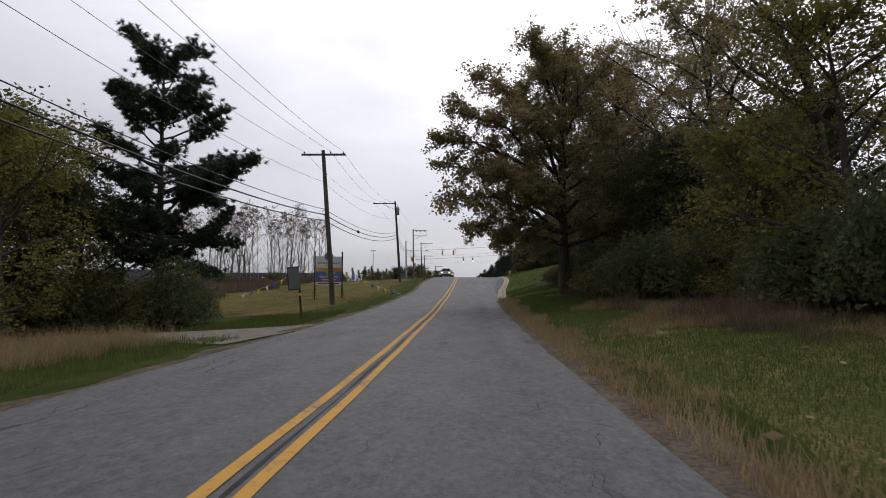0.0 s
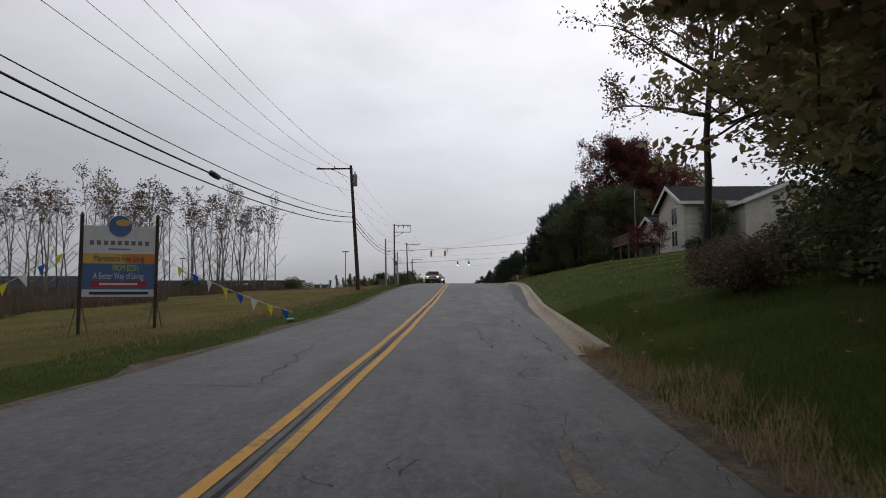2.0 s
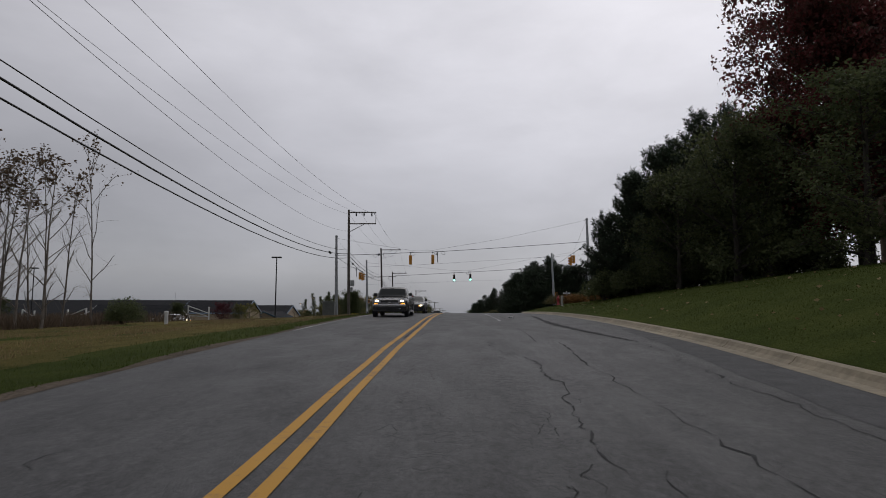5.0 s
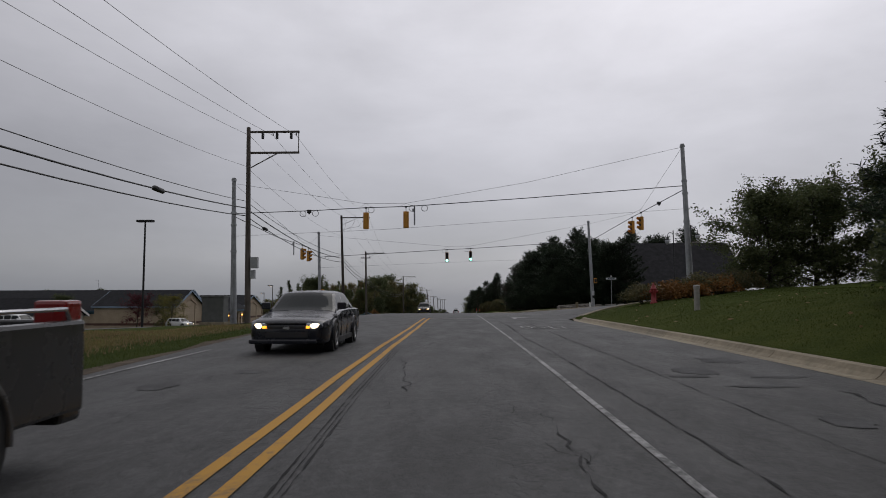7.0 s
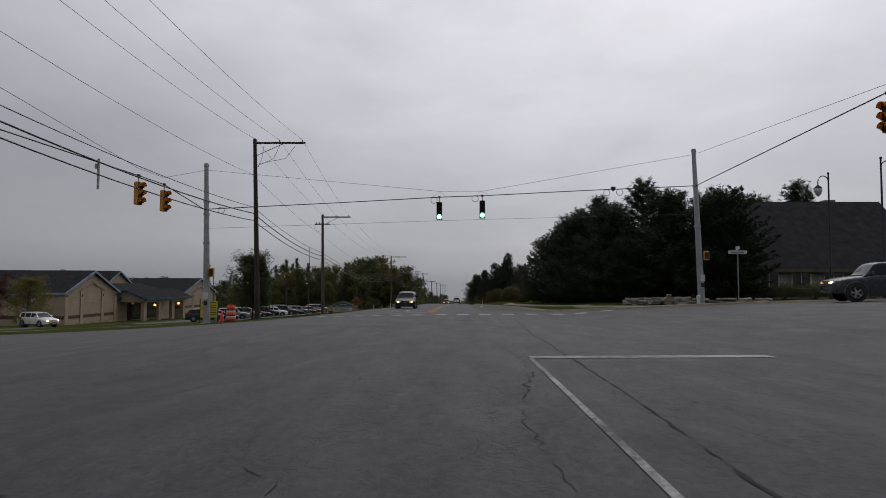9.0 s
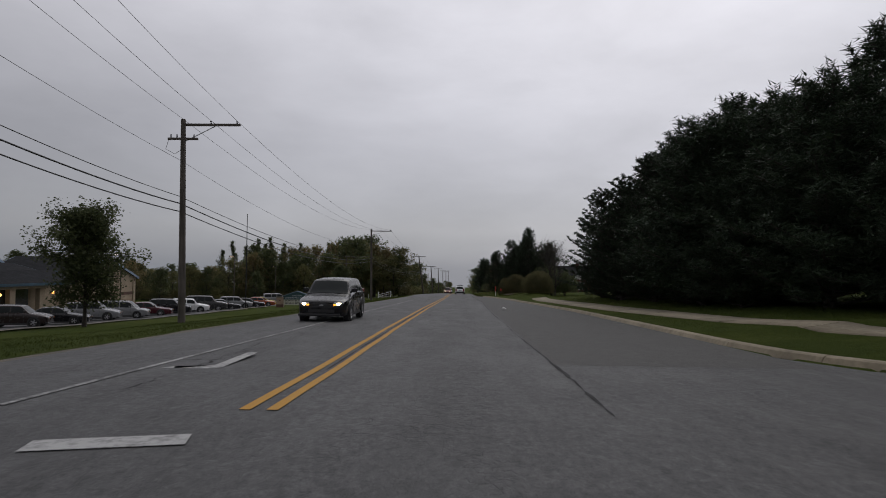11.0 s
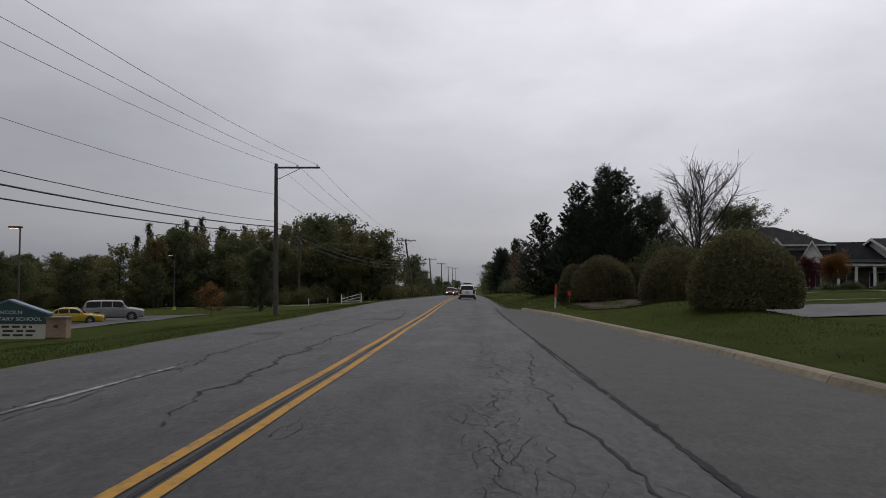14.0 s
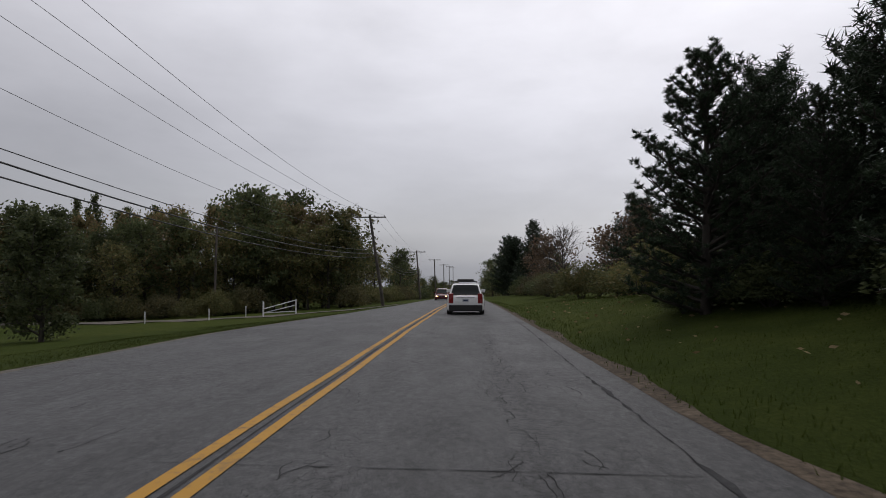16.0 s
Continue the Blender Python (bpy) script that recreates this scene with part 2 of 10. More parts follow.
    col = mixc(n, l, arith(n, l, "MULTIPLY", crack, 0.75), sc.outputs[0], (0.022, 0.022, 0.023))
    l.new(col, p.inputs["Base Color"])
    l.new(remap(n, l, mid, 0.3, 0.7, 0.60, 0.78), p.inputs["Roughness"])
    p.inputs["Specular IOR Level"].default_value = 0.42
    h = arith(n, l, "SUBTRACT", grain, arith(n, l, "MULTIPLY", crack, 1.5))
    bump(n, l, p, h, 0.5, 0.012)
    MATS["worn_asphalt"] = m
    return m


def grass_material(name, stops, scale=1.0):
    m, n, l, p = nodes_of(name)
    pos = n.new("ShaderNodeNewGeometry").outputs["Position"]
    fine = tex_noise(n, l, pos, 22 * scale, 6, 0.75, (1, 0.6, 1))
    mid = tex_noise(n, l, pos, 0.9 * scale, 5, 0.6)
    big = tex_noise(n, l, pos, 0.06, 3, 0.5)
    s = arith(n, l, "ADD", arith(n, l, "MULTIPLY", fine, 0.45), arith(n, l, "ADD", arith(n, l, "MULTIPLY", mid, 0.3), arith(n, l, "MULTIPLY", big, 0.25)))
    r = ramp(n, stops)
    l.new(s, r.inputs[0])
    l.new(r.outputs[0], p.inputs["Base Color"])
    p.inputs["Roughness"].default_value = 1.0
    p.inputs["Specular IOR Level"].default_value = 0.03
    bump(n, l, p, fine, 0.9, 0.08)
    MATS[name] = m
    return m


def painted_mark(name, col, under=(0.055, 0.055, 0.056), a=0.52, b=0.66, most=0.8):
    """Road paint, worn through to the asphalt in places."""
    m, n, l, p = nodes_of(name)
    pos = n.new("ShaderNodeNewGeometry").outputs["Position"]
    f = tex_noise(n, l, pos, 9, 6, 0.7)
    g = tex_noise(n, l, pos, 0.7, 3, 0.5)
    w = arith(n, l, "ADD", arith(n, l, "MULTIPLY", f, 0.6), arith(n, l, "MULTIPLY", g, 0.4))
    c = mixc(n, l, remap(n, l, w, a, b, 0.0, most), col, under)
    l.new(c, p.inputs["Base Color"])
    p.inputs["Roughness"].default_value = 0.8
    bump(n, l, p, f, 0.3, 0.004)
    MATS[name] = m
    return m


asphalt_material()
grass_material("lawn_grass", [(0.30, (0.021, 0.033, 0.008)), (0.46, (0.038, 0.053, 0.012)), (0.58, (0.062, 0.074, 0.018)), (0.76, (0.105, 0.094, 0.034))])
grass_material("field_grass", [(0.30, (0.036, 0.040, 0.012)), (0.44, (0.070, 0.066, 0.020)), (0.58, (0.135, 0.108, 0.040)), (0.74, (0.22, 0.175, 0.08))])
grass_material("weedy_grass", [(0.36, (0.052, 0.070, 0.022)), (0.49, (0.094, 0.112, 0.038)), (0.56, (0.19, 0.150, 0.068)), (0.66, (0.30, 0.23, 0.12))])
painted_mark("yellow_paint", (0.38, 0.195, 0.017))
painted_mark("white_paint", (0.33, 0.33, 0.325), a=0.47, b=0.60)
painted_mark("worn_white_paint", (0.30, 0.30, 0.295), a=0.42, b=0.56, most=0.95)
painted_mark("letter_paint", (0.42, 0.42, 0.41), a=0.49, b=0.58, most=0.95)
painted_mark("nearly_gone_paint", (0.33, 0.33, 0.325), a=0.42, b=0.52, most=0.97)
rough_surface("gravel", (0.062, 0.053, 0.042), (0.16, 0.138, 0.110), 26, 0.95, bumps=0.9)
rough_surface("concrete", (0.156, 0.130, 0.088), (0.248, 0.210, 0.146), 7, 0.9, bumps=0.25, big=0.2)
rough_surface("tar_seal", (0.020, 0.020, 0.021), (0.044, 0.044, 0.045), 14, 0.92, bumps=0.2, spec=0.2)
rough_surface("newer_asphalt", (0.026, 0.0255, 0.025), (0.074, 0.071, 0.067), 26, 0.8, bumps=0.6, big=0.16, spec=0.4)
rough_surface("road_patch", (0.028, 0.028, 0.029), (0.060, 0.060, 0.062), 24, 0.9, bumps=0.4)
rough_surface("bare_soil", (0.036, 0.029, 0.022), (0.125, 0.098, 0.072), 14, 0.95, bumps=0.9, spec=0.1)
rough_surface("pole_wood", (0.060, 0.050, 0.043), (0.125, 0.108, 0.095), 9, 0.9, bumps=0.5, stretch=(1, 1, 0.06))
rough_surface("dark_pole_wood", (0.028, 0.021, 0.017), (0.062, 0.046, 0.036), 9, 0.85, bumps=0.5, stretch=(1, 1, 0.06))
rough_surface("galvanised_steel", (0.25, 0.26, 0.27), (0.38, 0.39, 0.40), 3, 0.55, metal=0.35, bumps=0.08, big=0.15)
rough_surface("bark", (0.020, 0.017, 0.014), (0.060, 0.050, 0.041), 7, 0.95, bumps=0.8, stretch=(1, 1, 0.25))
rough_surface("pale_bark", (0.115, 0.098, 0.082), (0.23, 0.20, 0.172), 7, 0.95, bumps=0.6, stretch=(1, 1, 0.25))
rough_surface("roof_shingle", (0.010, 0.0105, 0.012), (0.024, 0.025, 0.028), 14, 0.95, bumps=0.4, stretch=(1, 1, 4), spec=0.1)
rough_surface("house_roof", (0.014, 0.014, 0.0155), (0.030, 0.030, 0.033), 14, 0.95, bumps=0.4, stretch=(1, 1, 4), spec=0.15)
rough_surface("stone_pale", (0.26, 0.25, 0.22), (0.38, 0.365, 0.33), 7, 0.9, bumps=0.2, big=0.15)
rough_surface("tan_block", (0.30, 0.235, 0.165), (0.40, 0.32, 0.235), 5, 0.9, bumps=0.2, big=0.15)
rough_surface("red_brick", (0.075, 0.040, 0.032), (0.125, 0.066, 0.050), 9, 0.9, bumps=0.3)
rough_surface("taupe_brick", (0.085, 0.070, 0.062), (0.150, 0.125, 0.110), 9, 0.9, bumps=0.3)
rough_surface("pale_brick", (0.24, 0.17, 0.12), (0.34, 0.25, 0.18), 9, 0.9, bumps=0.3)
rough_surface("cream_siding", (0.40, 0.38, 0.33), (0.52, 0.50, 0.44), 3, 0.7, bumps=0.05, big=0.1)
rough_surface("stone_siding", (0.20, 0.185, 0.165), (0.30, 0.28, 0.25), 4, 0.85, bumps=0.15)
rough_surface("teal_trim", (0.018, 0.055, 0.085), (0.03, 0.08, 0.12), 3, 0.6, bumps=0.05)
rough_surface("pale_blue_trim", (0.16, 0.22, 0.30), (0.22, 0.29, 0.38), 3, 0.6, bumps=0.05)
rough_surface("white_trim", (0.52, 0.52, 0.51), (0.66, 0.66, 0.65), 3, 0.6, bumps=0.05, big=0.1)
rough_surface("deck_wood", (0.10, 0.07, 0.05), (0.17, 0.125, 0.09), 7, 0.85, bumps=0.3, stretch=(1, 0.2, 1))
rough_surface("field_stone", (0.13, 0.118, 0.105), (0.27, 0.25, 0.225), 4, 0.9, bumps=0.7, vary=0.3)
rough_surface("black_iron", (0.010, 0.010, 0.011), (0.022, 0.022, 0.023), 6, 0.6, metal=0.3, bumps=0.1)
rough_surface("bronze_paint", (0.060, 0.048, 0.038), (0.095, 0.078, 0.062), 5, 0.6, metal=0.2, bumps=0.08)
rough_surface("dark_cabinet", (0.085, 0.09, 0.085), (0.12, 0.125, 0.12), 3, 0.6, bumps=0.05)
plain("signal_yellow", (0.52, 0.23, 0.022), 0.55)
plain("signal_black", (0.012, 0.012, 0.013), 0.6)
plain("cable_black", (0.012, 0.012, 0.013), 0.6)
plain("conductor_grey", (0.055, 0.056, 0.06), 0.5, 0.3)
plain("insulator_grey", (0.13, 0.13, 0.14), 0.35)
plain("transformer_grey", (0.16, 0.165, 0.17), 0.5)
plain("lens_off", (0.035, 0.014, 0.012), 0.3)
glowing("lens_green", (0.30, 1.0, 0.78), 3.2)
glowing("lamp_amber", (1.0, 0.42, 0.10), 3.0)
glowing("headlamp_glow", (1.0, 0.80, 0.50), 4.0)
glowing("turn_glow", (1.0, 0.38, 0.03), 2.0)
glowing("lot_lamp_glow", (1.0, 0.72, 0.42), 2.0)
plain("tail_red", (0.20, 0.008, 0.008), 0.25, coat=0.6)
plain("tyre_rubber", (0.014, 0.014, 0.014), 0.85)
plain("alloy", (0.36, 0.36, 0.37), 0.35, 0.2)
plain("chrome", (0.55, 0.55, 0.56), 0.18, 0.95)
plain("black_plastic", (0.016, 0.016, 0.017), 0.6)
plain("car_glass", (0.012, 0.015, 0.015), 0.04, spec=0.16)
plain("window_glass", (0.020, 0.023, 0.027), 0.08, spec=0.8)
plain("plate_pale", (0.42, 0.43, 0.46), 0.5)
for nm, col in (("paint_white", (1.0, 1.0, 1.0)), ("paint_navy", (0.018, 0.020, 0.028)), ("paint_graphite", (0.048, 0.048, 0.048)),
                ("paint_silver", (0.30, 0.305, 0.31)), ("paint_black", (0.012, 0.012, 0.014)), ("paint_brown", (0.035, 0.022, 0.020)),
                ("paint_red", (0.17, 0.016, 0.018)), ("paint_orange", (0.36, 0.075, 0.022)), ("paint_yellow", (0.56, 0.40, 0.02)),
                ("paint_maroon", (0.085, 0.012, 0.02)), ("paint_steel", (0.065, 0.072, 0.085))):
    plain(nm, tuple(0.72 * v for v in col), 0.24, 0.0, 0.28, 0.4)
plain("safety_orange", (0.50, 0.055, 0.018), 0.6)
plain("reflective_white", (0.48, 0.48, 0.47), 0.5)
plain("hydrant_red", (0.24, 0.018, 0.02), 0.5)
plain("marker_red", (0.55, 0.035, 0.022), 0.5)
plain("panel_white", (0.55, 0.56, 0.58), 0.5)
plain("panel_blue", (0.055, 0.12, 0.27), 0.5)
plain("panel_orange", (0.56, 0.20, 0.04), 0.5)
plain("panel_gold", (0.56, 0.36, 0.06), 0.5)
plain("panel_red", (0.30, 0.03, 0.045), 0.5)
plain("panel_yellow", (0.50, 0.42, 0.03), 0.5)
plain("panel_green", (0.018, 0.060, 0.065), 0.5)
plain("panel_cream", (0.50, 0.49, 0.40), 0.5)
plain("scrap_green", (0.02, 0.21, 0.10), 0.45)
plain("ink_dark", (0.02, 0.02, 0.022), 0.6)
plain("ink_navy", (0.02, 0.035, 0.09), 0.6)
plain("ink_lime", (0.42, 0.55, 0.09), 0.6)
plain("flag_yellow", (0.60, 0.55, 0.04), 0.6)
plain("flag_blue", (0.03, 0.14, 0.48), 0.6)
plain("flag_white", (0.62, 0.62, 0.62), 0.6)
plain("bag_white", (0.62, 0.62, 0.61), 0.5)
leaf_material("oak_leaf", [(0.100, 0.106, 0.046), (0.155, 0.146, 0.062), (0.215, 0.170, 0.085), (0.275, 0.160, 0.095)], 0.5)
leaf_material("dark_leaf", [(0.050, 0.064, 0.032), (0.082, 0.099, 0.044), (0.120, 0.128, 0.057)], 0.45)
leaf_material("ochre_leaf", [(0.085, 0.092, 0.028), (0.150, 0.140, 0.036), (0.22, 0.172, 0.042)], 0.45)
leaf_material("red_leaf", [(0.048, 0.036, 0.019), (0.102, 0.034, 0.029), (0.180, 0.038, 0.041)])
leaf_material("crimson_leaf", [(0.05, 0.010, 0.016), (0.10, 0.018, 0.026), (0.15, 0.03, 0.035)])
leaf_material("orange_leaf", [(0.10, 0.060, 0.024), (0.19, 0.092, 0.030), (0.27, 0.135, 0.042)])
leaf_material("wood_leaf", [(0.062, 0.074, 0.034), (0.100, 0.110, 0.045), (0.150, 0.138, 0.056), (0.190, 0.140, 0.066)], 0.45)
leaf_material("brown_leaf", [(0.080, 0.062, 0.040), (0.125, 0.090, 0.058), (0.155, 0.098, 0.070)], 0.42)
leaf_material("pine_needle", [(0.018, 0.028, 0.018), (0.030, 0.046, 0.026), (0.048, 0.066, 0.036)], 0.16)
leaf_material("spruce_needle", [(0.030, 0.048, 0.040), (0.048, 0.072, 0.060), (0.070, 0.098, 0.082)], 0.15)
leaf_material("hedge_leaf", [(0.062, 0.066, 0.036), (0.104, 0.102, 0.052), (0.185, 0.138, 0.056)], 0.42)
leaf_material("dry_grass", [(0.15, 0.108, 0.052), (0.26, 0.195, 0.105), (0.38, 0.295, 0.17)], 0.4, 0.8)
leaf_material("lawn_blade", [(0.032, 0.048, 0.009), (0.046, 0.062, 0.012), (0.066, 0.078, 0.018)], 0.3, 0.95)
leaf_material("green_grass", [(0.054, 0.076, 0.020), (0.080, 0.106, 0.028), (0.118, 0.132, 0.042)], 0.4, 0.95)
leaf_material("brown_weed", [(0.075, 0.056, 0.040), (0.130, 0.096, 0.068), (0.19, 0.14, 0.098)], 0.35, 0.8)

# ---- building helpers ----
def part(name, bm, material, parent=None, label="", smooth=False):
    """Links a bmesh as one mesh object, under a thing or a part."""
    me = bpy.data.meshes.new(name)
    bm.to_mesh(me)
    bm.free()
    me.materials.append(MATS[material])
    if smooth:
        for f in me.polygons:
            f.use_smooth = True
    ob = new(name, me)
    ob.parent = parent
    if label:
        ob["label"] = label
    return ob


def arrays(name, verts, faces, material, parent=None, label="", smooth=False):
    """One mesh object from numpy arrays of places and of corner numbers (all faces alike)."""
    me = bpy.data.meshes.new(name)
    verts = np.asarray(verts, dtype=np.float32).reshape(-1, 3)
    faces = np.asarray(faces, dtype=np.int32)
    k = faces.shape[1]
    me.vertices.add(len(verts))
    me.vertices.foreach_set("co", verts.ravel())
    me.loops.add(faces.size)
    me.loops.foreach_set("vertex_index", faces.ravel())
    me.polygons.add(len(faces))
    me.polygons.foreach_set("loop_start", np.arange(len(faces), dtype=np.int32) * k)
    me.update(calc_edges=True)
    me.materials.append(MATS[material])
    if smooth:
        me.polygons.foreach_set("use_smooth", np.ones(len(faces), dtype=bool))
    ob = new(name, me)
    ob.parent = parent
    if label:
        ob["label"] = label
    return ob


def thing(name, label, category, group="", at=(0, 0, 0), turn=0.0, kind=""):
    ob = new(name)
    ob.empty_display_size = 0.2
    ob.matrix_basis = pose(*at, 0, 0, turn)
    return tagged(ob, label, category, group, kind)


def box(bm, lo, hi, bevel=0.0, m=None):
    """A box between two corners, with edges rounded by bevel."""
    r = bmesh.ops.create_cube(bm, size=1)
    vs = r["verts"]
    for v in vs:
        v.co = Vector([(lo[i] + hi[i]) / 2 + v.co[i] * (hi[i] - lo[i]) for i in range(3)])
    if bevel:
        es = list({e for v in vs for e in v.link_edges})
        out = bmesh.ops.bevel(bm, geom=es, offset=bevel, segments=2, profile=0.6, affect="EDGES")
        vs = list({v for f in out["faces"] for v in f.verts} | {v for v in vs if v.is_valid})
    if m is not None:
        bmesh.ops.transform(bm, matrix=m, verts=vs)
    return vs


def boxed(lo, hi, bevel=0.0):
    bm = bmesh.new()
    box(bm, lo, hi, bevel)
    return bm


def tube_arrays(points, radii, sides=8, caps=True):
    """A tapered tube along points, as numpy verts and quads."""
    P = np.asarray(points, dtype=float)
    n = len(P)
    R = np.broadcast_to(np.asarray(radii, dtype=float), (n,))
    T = np.gradient(P, axis=0)
    T /= np.linalg.norm(T, axis=1)[:, None] + 1e-9
    ref = np.where(np.abs(T[:, 2:3]) > 0.9, np.array([[1.0, 0, 0]]), np.array([[0, 0, 1.0]]))
    A = np.cross(T, ref)
    A /= np.linalg.norm(A, axis=1)[:, None] + 1e-9
    B = np.cross(T, A)
    ang = np.arange(sides) * 2 * math.pi / sides
    V = P[:, None, :] + R[:, None, None] * (np.cos(ang)[None, :, None] * A[:, None, :] + np.sin(ang)[None, :, None] * B[:, None, :])
    i = np.arange(n - 1)[:, None] * sides
    j = np.arange(sides)[None, :]
    j2 = (j + 1) % sides
    F = np.stack([i + j, i + j2, i + sides + j2, i + sides + j], -1).reshape(-1, 4)
    return V.reshape(-1, 3), F


def join_arrays(chunks):
    vs, fs, k = [], [], 0
    for v, f in chunks:
        vs.append(v)
        fs.append(f + k)
        k += len(v)
    return np.concatenate(vs), np.concatenate(fs)


def tube(name, points, radii, material, parent=None, sides=8, label="", smooth=True):
    v, f = tube_arrays(points, radii, sides)
    ob = arrays(name, v, f, material, parent, label, smooth)
    return ob


def cyl(bm, base, top, r1, r2=None, sides=16, caps=True):
    """A cone frustum between two places."""
    r2 = r1 if r2 is None else r2
    a, b = Vector(base), Vector(top)
    d = b - a
    m = Matrix.Translation((a + b) / 2) @ d.to_track_quat("Z", "Y").to_matrix().to_4x4()
    return bmesh.ops.create_cone(bm, cap_ends=caps, segments=sides, radius1=r1, radius2=r2, depth=d.length, matrix=m)["verts"]


def lathe(bm, profile, sides=20, m=None):
    """Turns (radius, height) pairs round z."""
    rings = []
    for r, z in profile:
        rings.append([bm.verts.new((r * math.cos(a), r * math.sin(a), z)) for a in [2 * math.pi * k / sides for k in range(sides)]])
    for a, b in zip(rings, rings[1:]):
        for k in range(sides):
            bm.faces.new((a[k], a[(k + 1) % sides], b[(k + 1) % sides], b[k]))
    for ring, flip in ((rings[0], True), (rings[-1], False)):
        try:
            bm.faces.new(ring[::-1] if flip else ring)
        except ValueError:
            pass
    if m is not None:
        bmesh.ops.transform(bm, matrix=m, verts=[v for r in rings for v in r])


def prism(bm, outline, axis, a, b):
    """Pushes a closed outline of 2D places along an axis from a to b."""
    def spot(p, d):
        return {"x": (d, p[0], p[1]), "y": (p[0], d, p[1]), "z": (p[0], p[1], d)}[axis]
    A = [bm.verts.new(spot(p, a)) for p in outline]
    B = [bm.verts.new(spot(p, b)) for p in outline]
    fs = [bm.faces.new(A), bm.faces.new(B[::-1])]
    n = len(outline)
    for i in range(n):
        fs.append(bm.faces.new((A[(i + 1) % n], A[i], B[i], B[(i + 1) % n])))
    bmesh.ops.recalc_face_normals(bm, faces=fs)


def words(name, text, size, material, parent, m, thick=0.004, label="", spread=1.0):
    """Letters in the built-in font as a mesh, centred at the pose m, reading along its x."""
    cu = bpy.data.curves.new(name, "FONT")
    cu.body, cu.size, cu.align_x, cu.align_y, cu.extrude = text, size, "CENTER", "CENTER", thick
    cu.space_character = spread
    tmp = bpy.data.objects.new(name, cu)
    scene.collection.objects.link(tmp)
    bpy.context.view_layer.update()
    me = bpy.data.meshes.new_from_object(tmp.evaluated_get(bpy.context.evaluated_depsgraph_get()))
    bpy.data.objects.remove(tmp)
    bpy.data.curves.remove(cu)
    me.materials.clear()
    me.materials.append(MATS[material])
    ob = new(name, me)
    ob.parent = parent
    ob.matrix_basis = m
    if label:
        ob["label"] = label
    return ob


# ---- the lie of the land ----
ROAD_Y = (-60, -20, 0, 20, 40, 60, 80, 100, 120, 140, 160, 180, 200, 220, 240, 260, 280, 300, 320, 340, 370, 420, 500, 600, 700, 900, 1300)
ROAD_Z = (0.2, 0.08, 0.0, -0.085, 0.008, 0.467, 1.173, 2.021, 2.477, 2.557, 2.456, 2.08, 1.538, 0.955, 0.351, -0.265, -0.80, -1.45, -2.2, -2.95, -4.1, -6.3, -10.5, -15.5, -20.0, -26.0, -30.0)


def pchip(xs, ys):
    xs, ys = np.array(xs, float), np.array(ys, float)
    s = np.gradient(ys, xs)

    def at(x):
        x = np.clip(np.asarray(x, float), xs[0], xs[-1] - 1e-6)
        i = np.clip(np.searchsorted(xs, x, "right") - 1, 0, len(xs) - 2)
        h = xs[i + 1] - xs[i]
        t = (x - xs[i]) / h
        return ((2 * t**3 - 3 * t**2 + 1) * ys[i] + (t**3 - 2 * t**2 + t) * h * s[i] + (3 * t**2 - 2 * t**3) * ys[i + 1] + (t**3 - t**2) * h * s[i + 1])
    return at


road_z = pchip(ROAD_Y, ROAD_Z)


def lerp(xs, ys):
    return lambda v: np.interp(v, xs, ys)


edge_r = lerp((-60, 25, 45, 51, 56, 60, 63, 67.7, 71.5, 75.7, 80, 90, 100, 110, 130, 150, 187, 214, 228, 237, 244, 250, 260, 266, 268, 271, 280, 290, 1300),
              (1.6, 1.5, 1.7, 1.8, 2.12, 2.34, 2.50, 2.76, 3.14, 3.45, 3.8, 4.6, 5.15, 5.4, 5.47, 5.52, 6.1, 6.2, 5.7, 5.32, 5.2, 4.85, 4.2, 3.2, 2.5, 2.35, 2.3, 2.25, 2.0))
edge_l = lerp((-60, 20, 40, 61, 70, 76, 86, 107, 125, 137, 150, 187, 215, 235, 255, 282, 295, 310, 1300),
              (-4.8, -4.85, -4.75, -4.62, -4.7, -5.05, -5.3, -5.1, -5.5, -6.3, -6.7, -6.6, -6.4, -6.3, -6.4, -6.6, -5.7, -5.3, -5.2))
fall_l = lerp((-60, 0, 50, 93, 155, 190, 225, 260, 285, 320, 400, 600), (-1, -1, -1.5, -1.7, -1.3, -2.1, -2.8, -2.7, -2.8, -2.4, -1.5, 0))
rise_r = lerp((-60, 0, 40, 63, 97, 125, 140, 150, 165, 187, 210, 240, 255, 275, 300, 400, 600), (1.0, 1.1, 1.6, 4.2, 4.5, 3.3, 2.5, 2.6, 1.7, 1.0, 1.3, 1.5, 2.0, 2.4, 2.2, 1.5, 0))


def soft_step(v, a, b):
    t = np.clip((v - a) / (b - a), 0, 1)
    return t * t * (3 - 2 * t)


def has_curb(y):
    return soft_step(y, 51.3, 52.3) * (1 - soft_step(y, 149.5, 150.5)) + soft_step(y, 196.5, 197.5) * (1 - soft_step(y, 265.5, 266.5))


def street_flare(d, r):
    """How far a street's mouth widens, d metres in from the main road's edge."""
    d = np.clip(d, 0, r)
    return r - np.sqrt(np.maximum(r * r - (r - d) ** 2, 0))


def street_span(x):
    """Near and far edge of the side street at x."""
    left = x < 0
    d = np.where(left, -6.6 - x, x - 5.9)
    near = np.where(left, 156.0, 156.5) - (street_flare(d, 8.0))
    far = np.where(left, 179.0, 185.5) + (street_flare(d, np.where(left, 5.0, 9.0)))
    return near, far


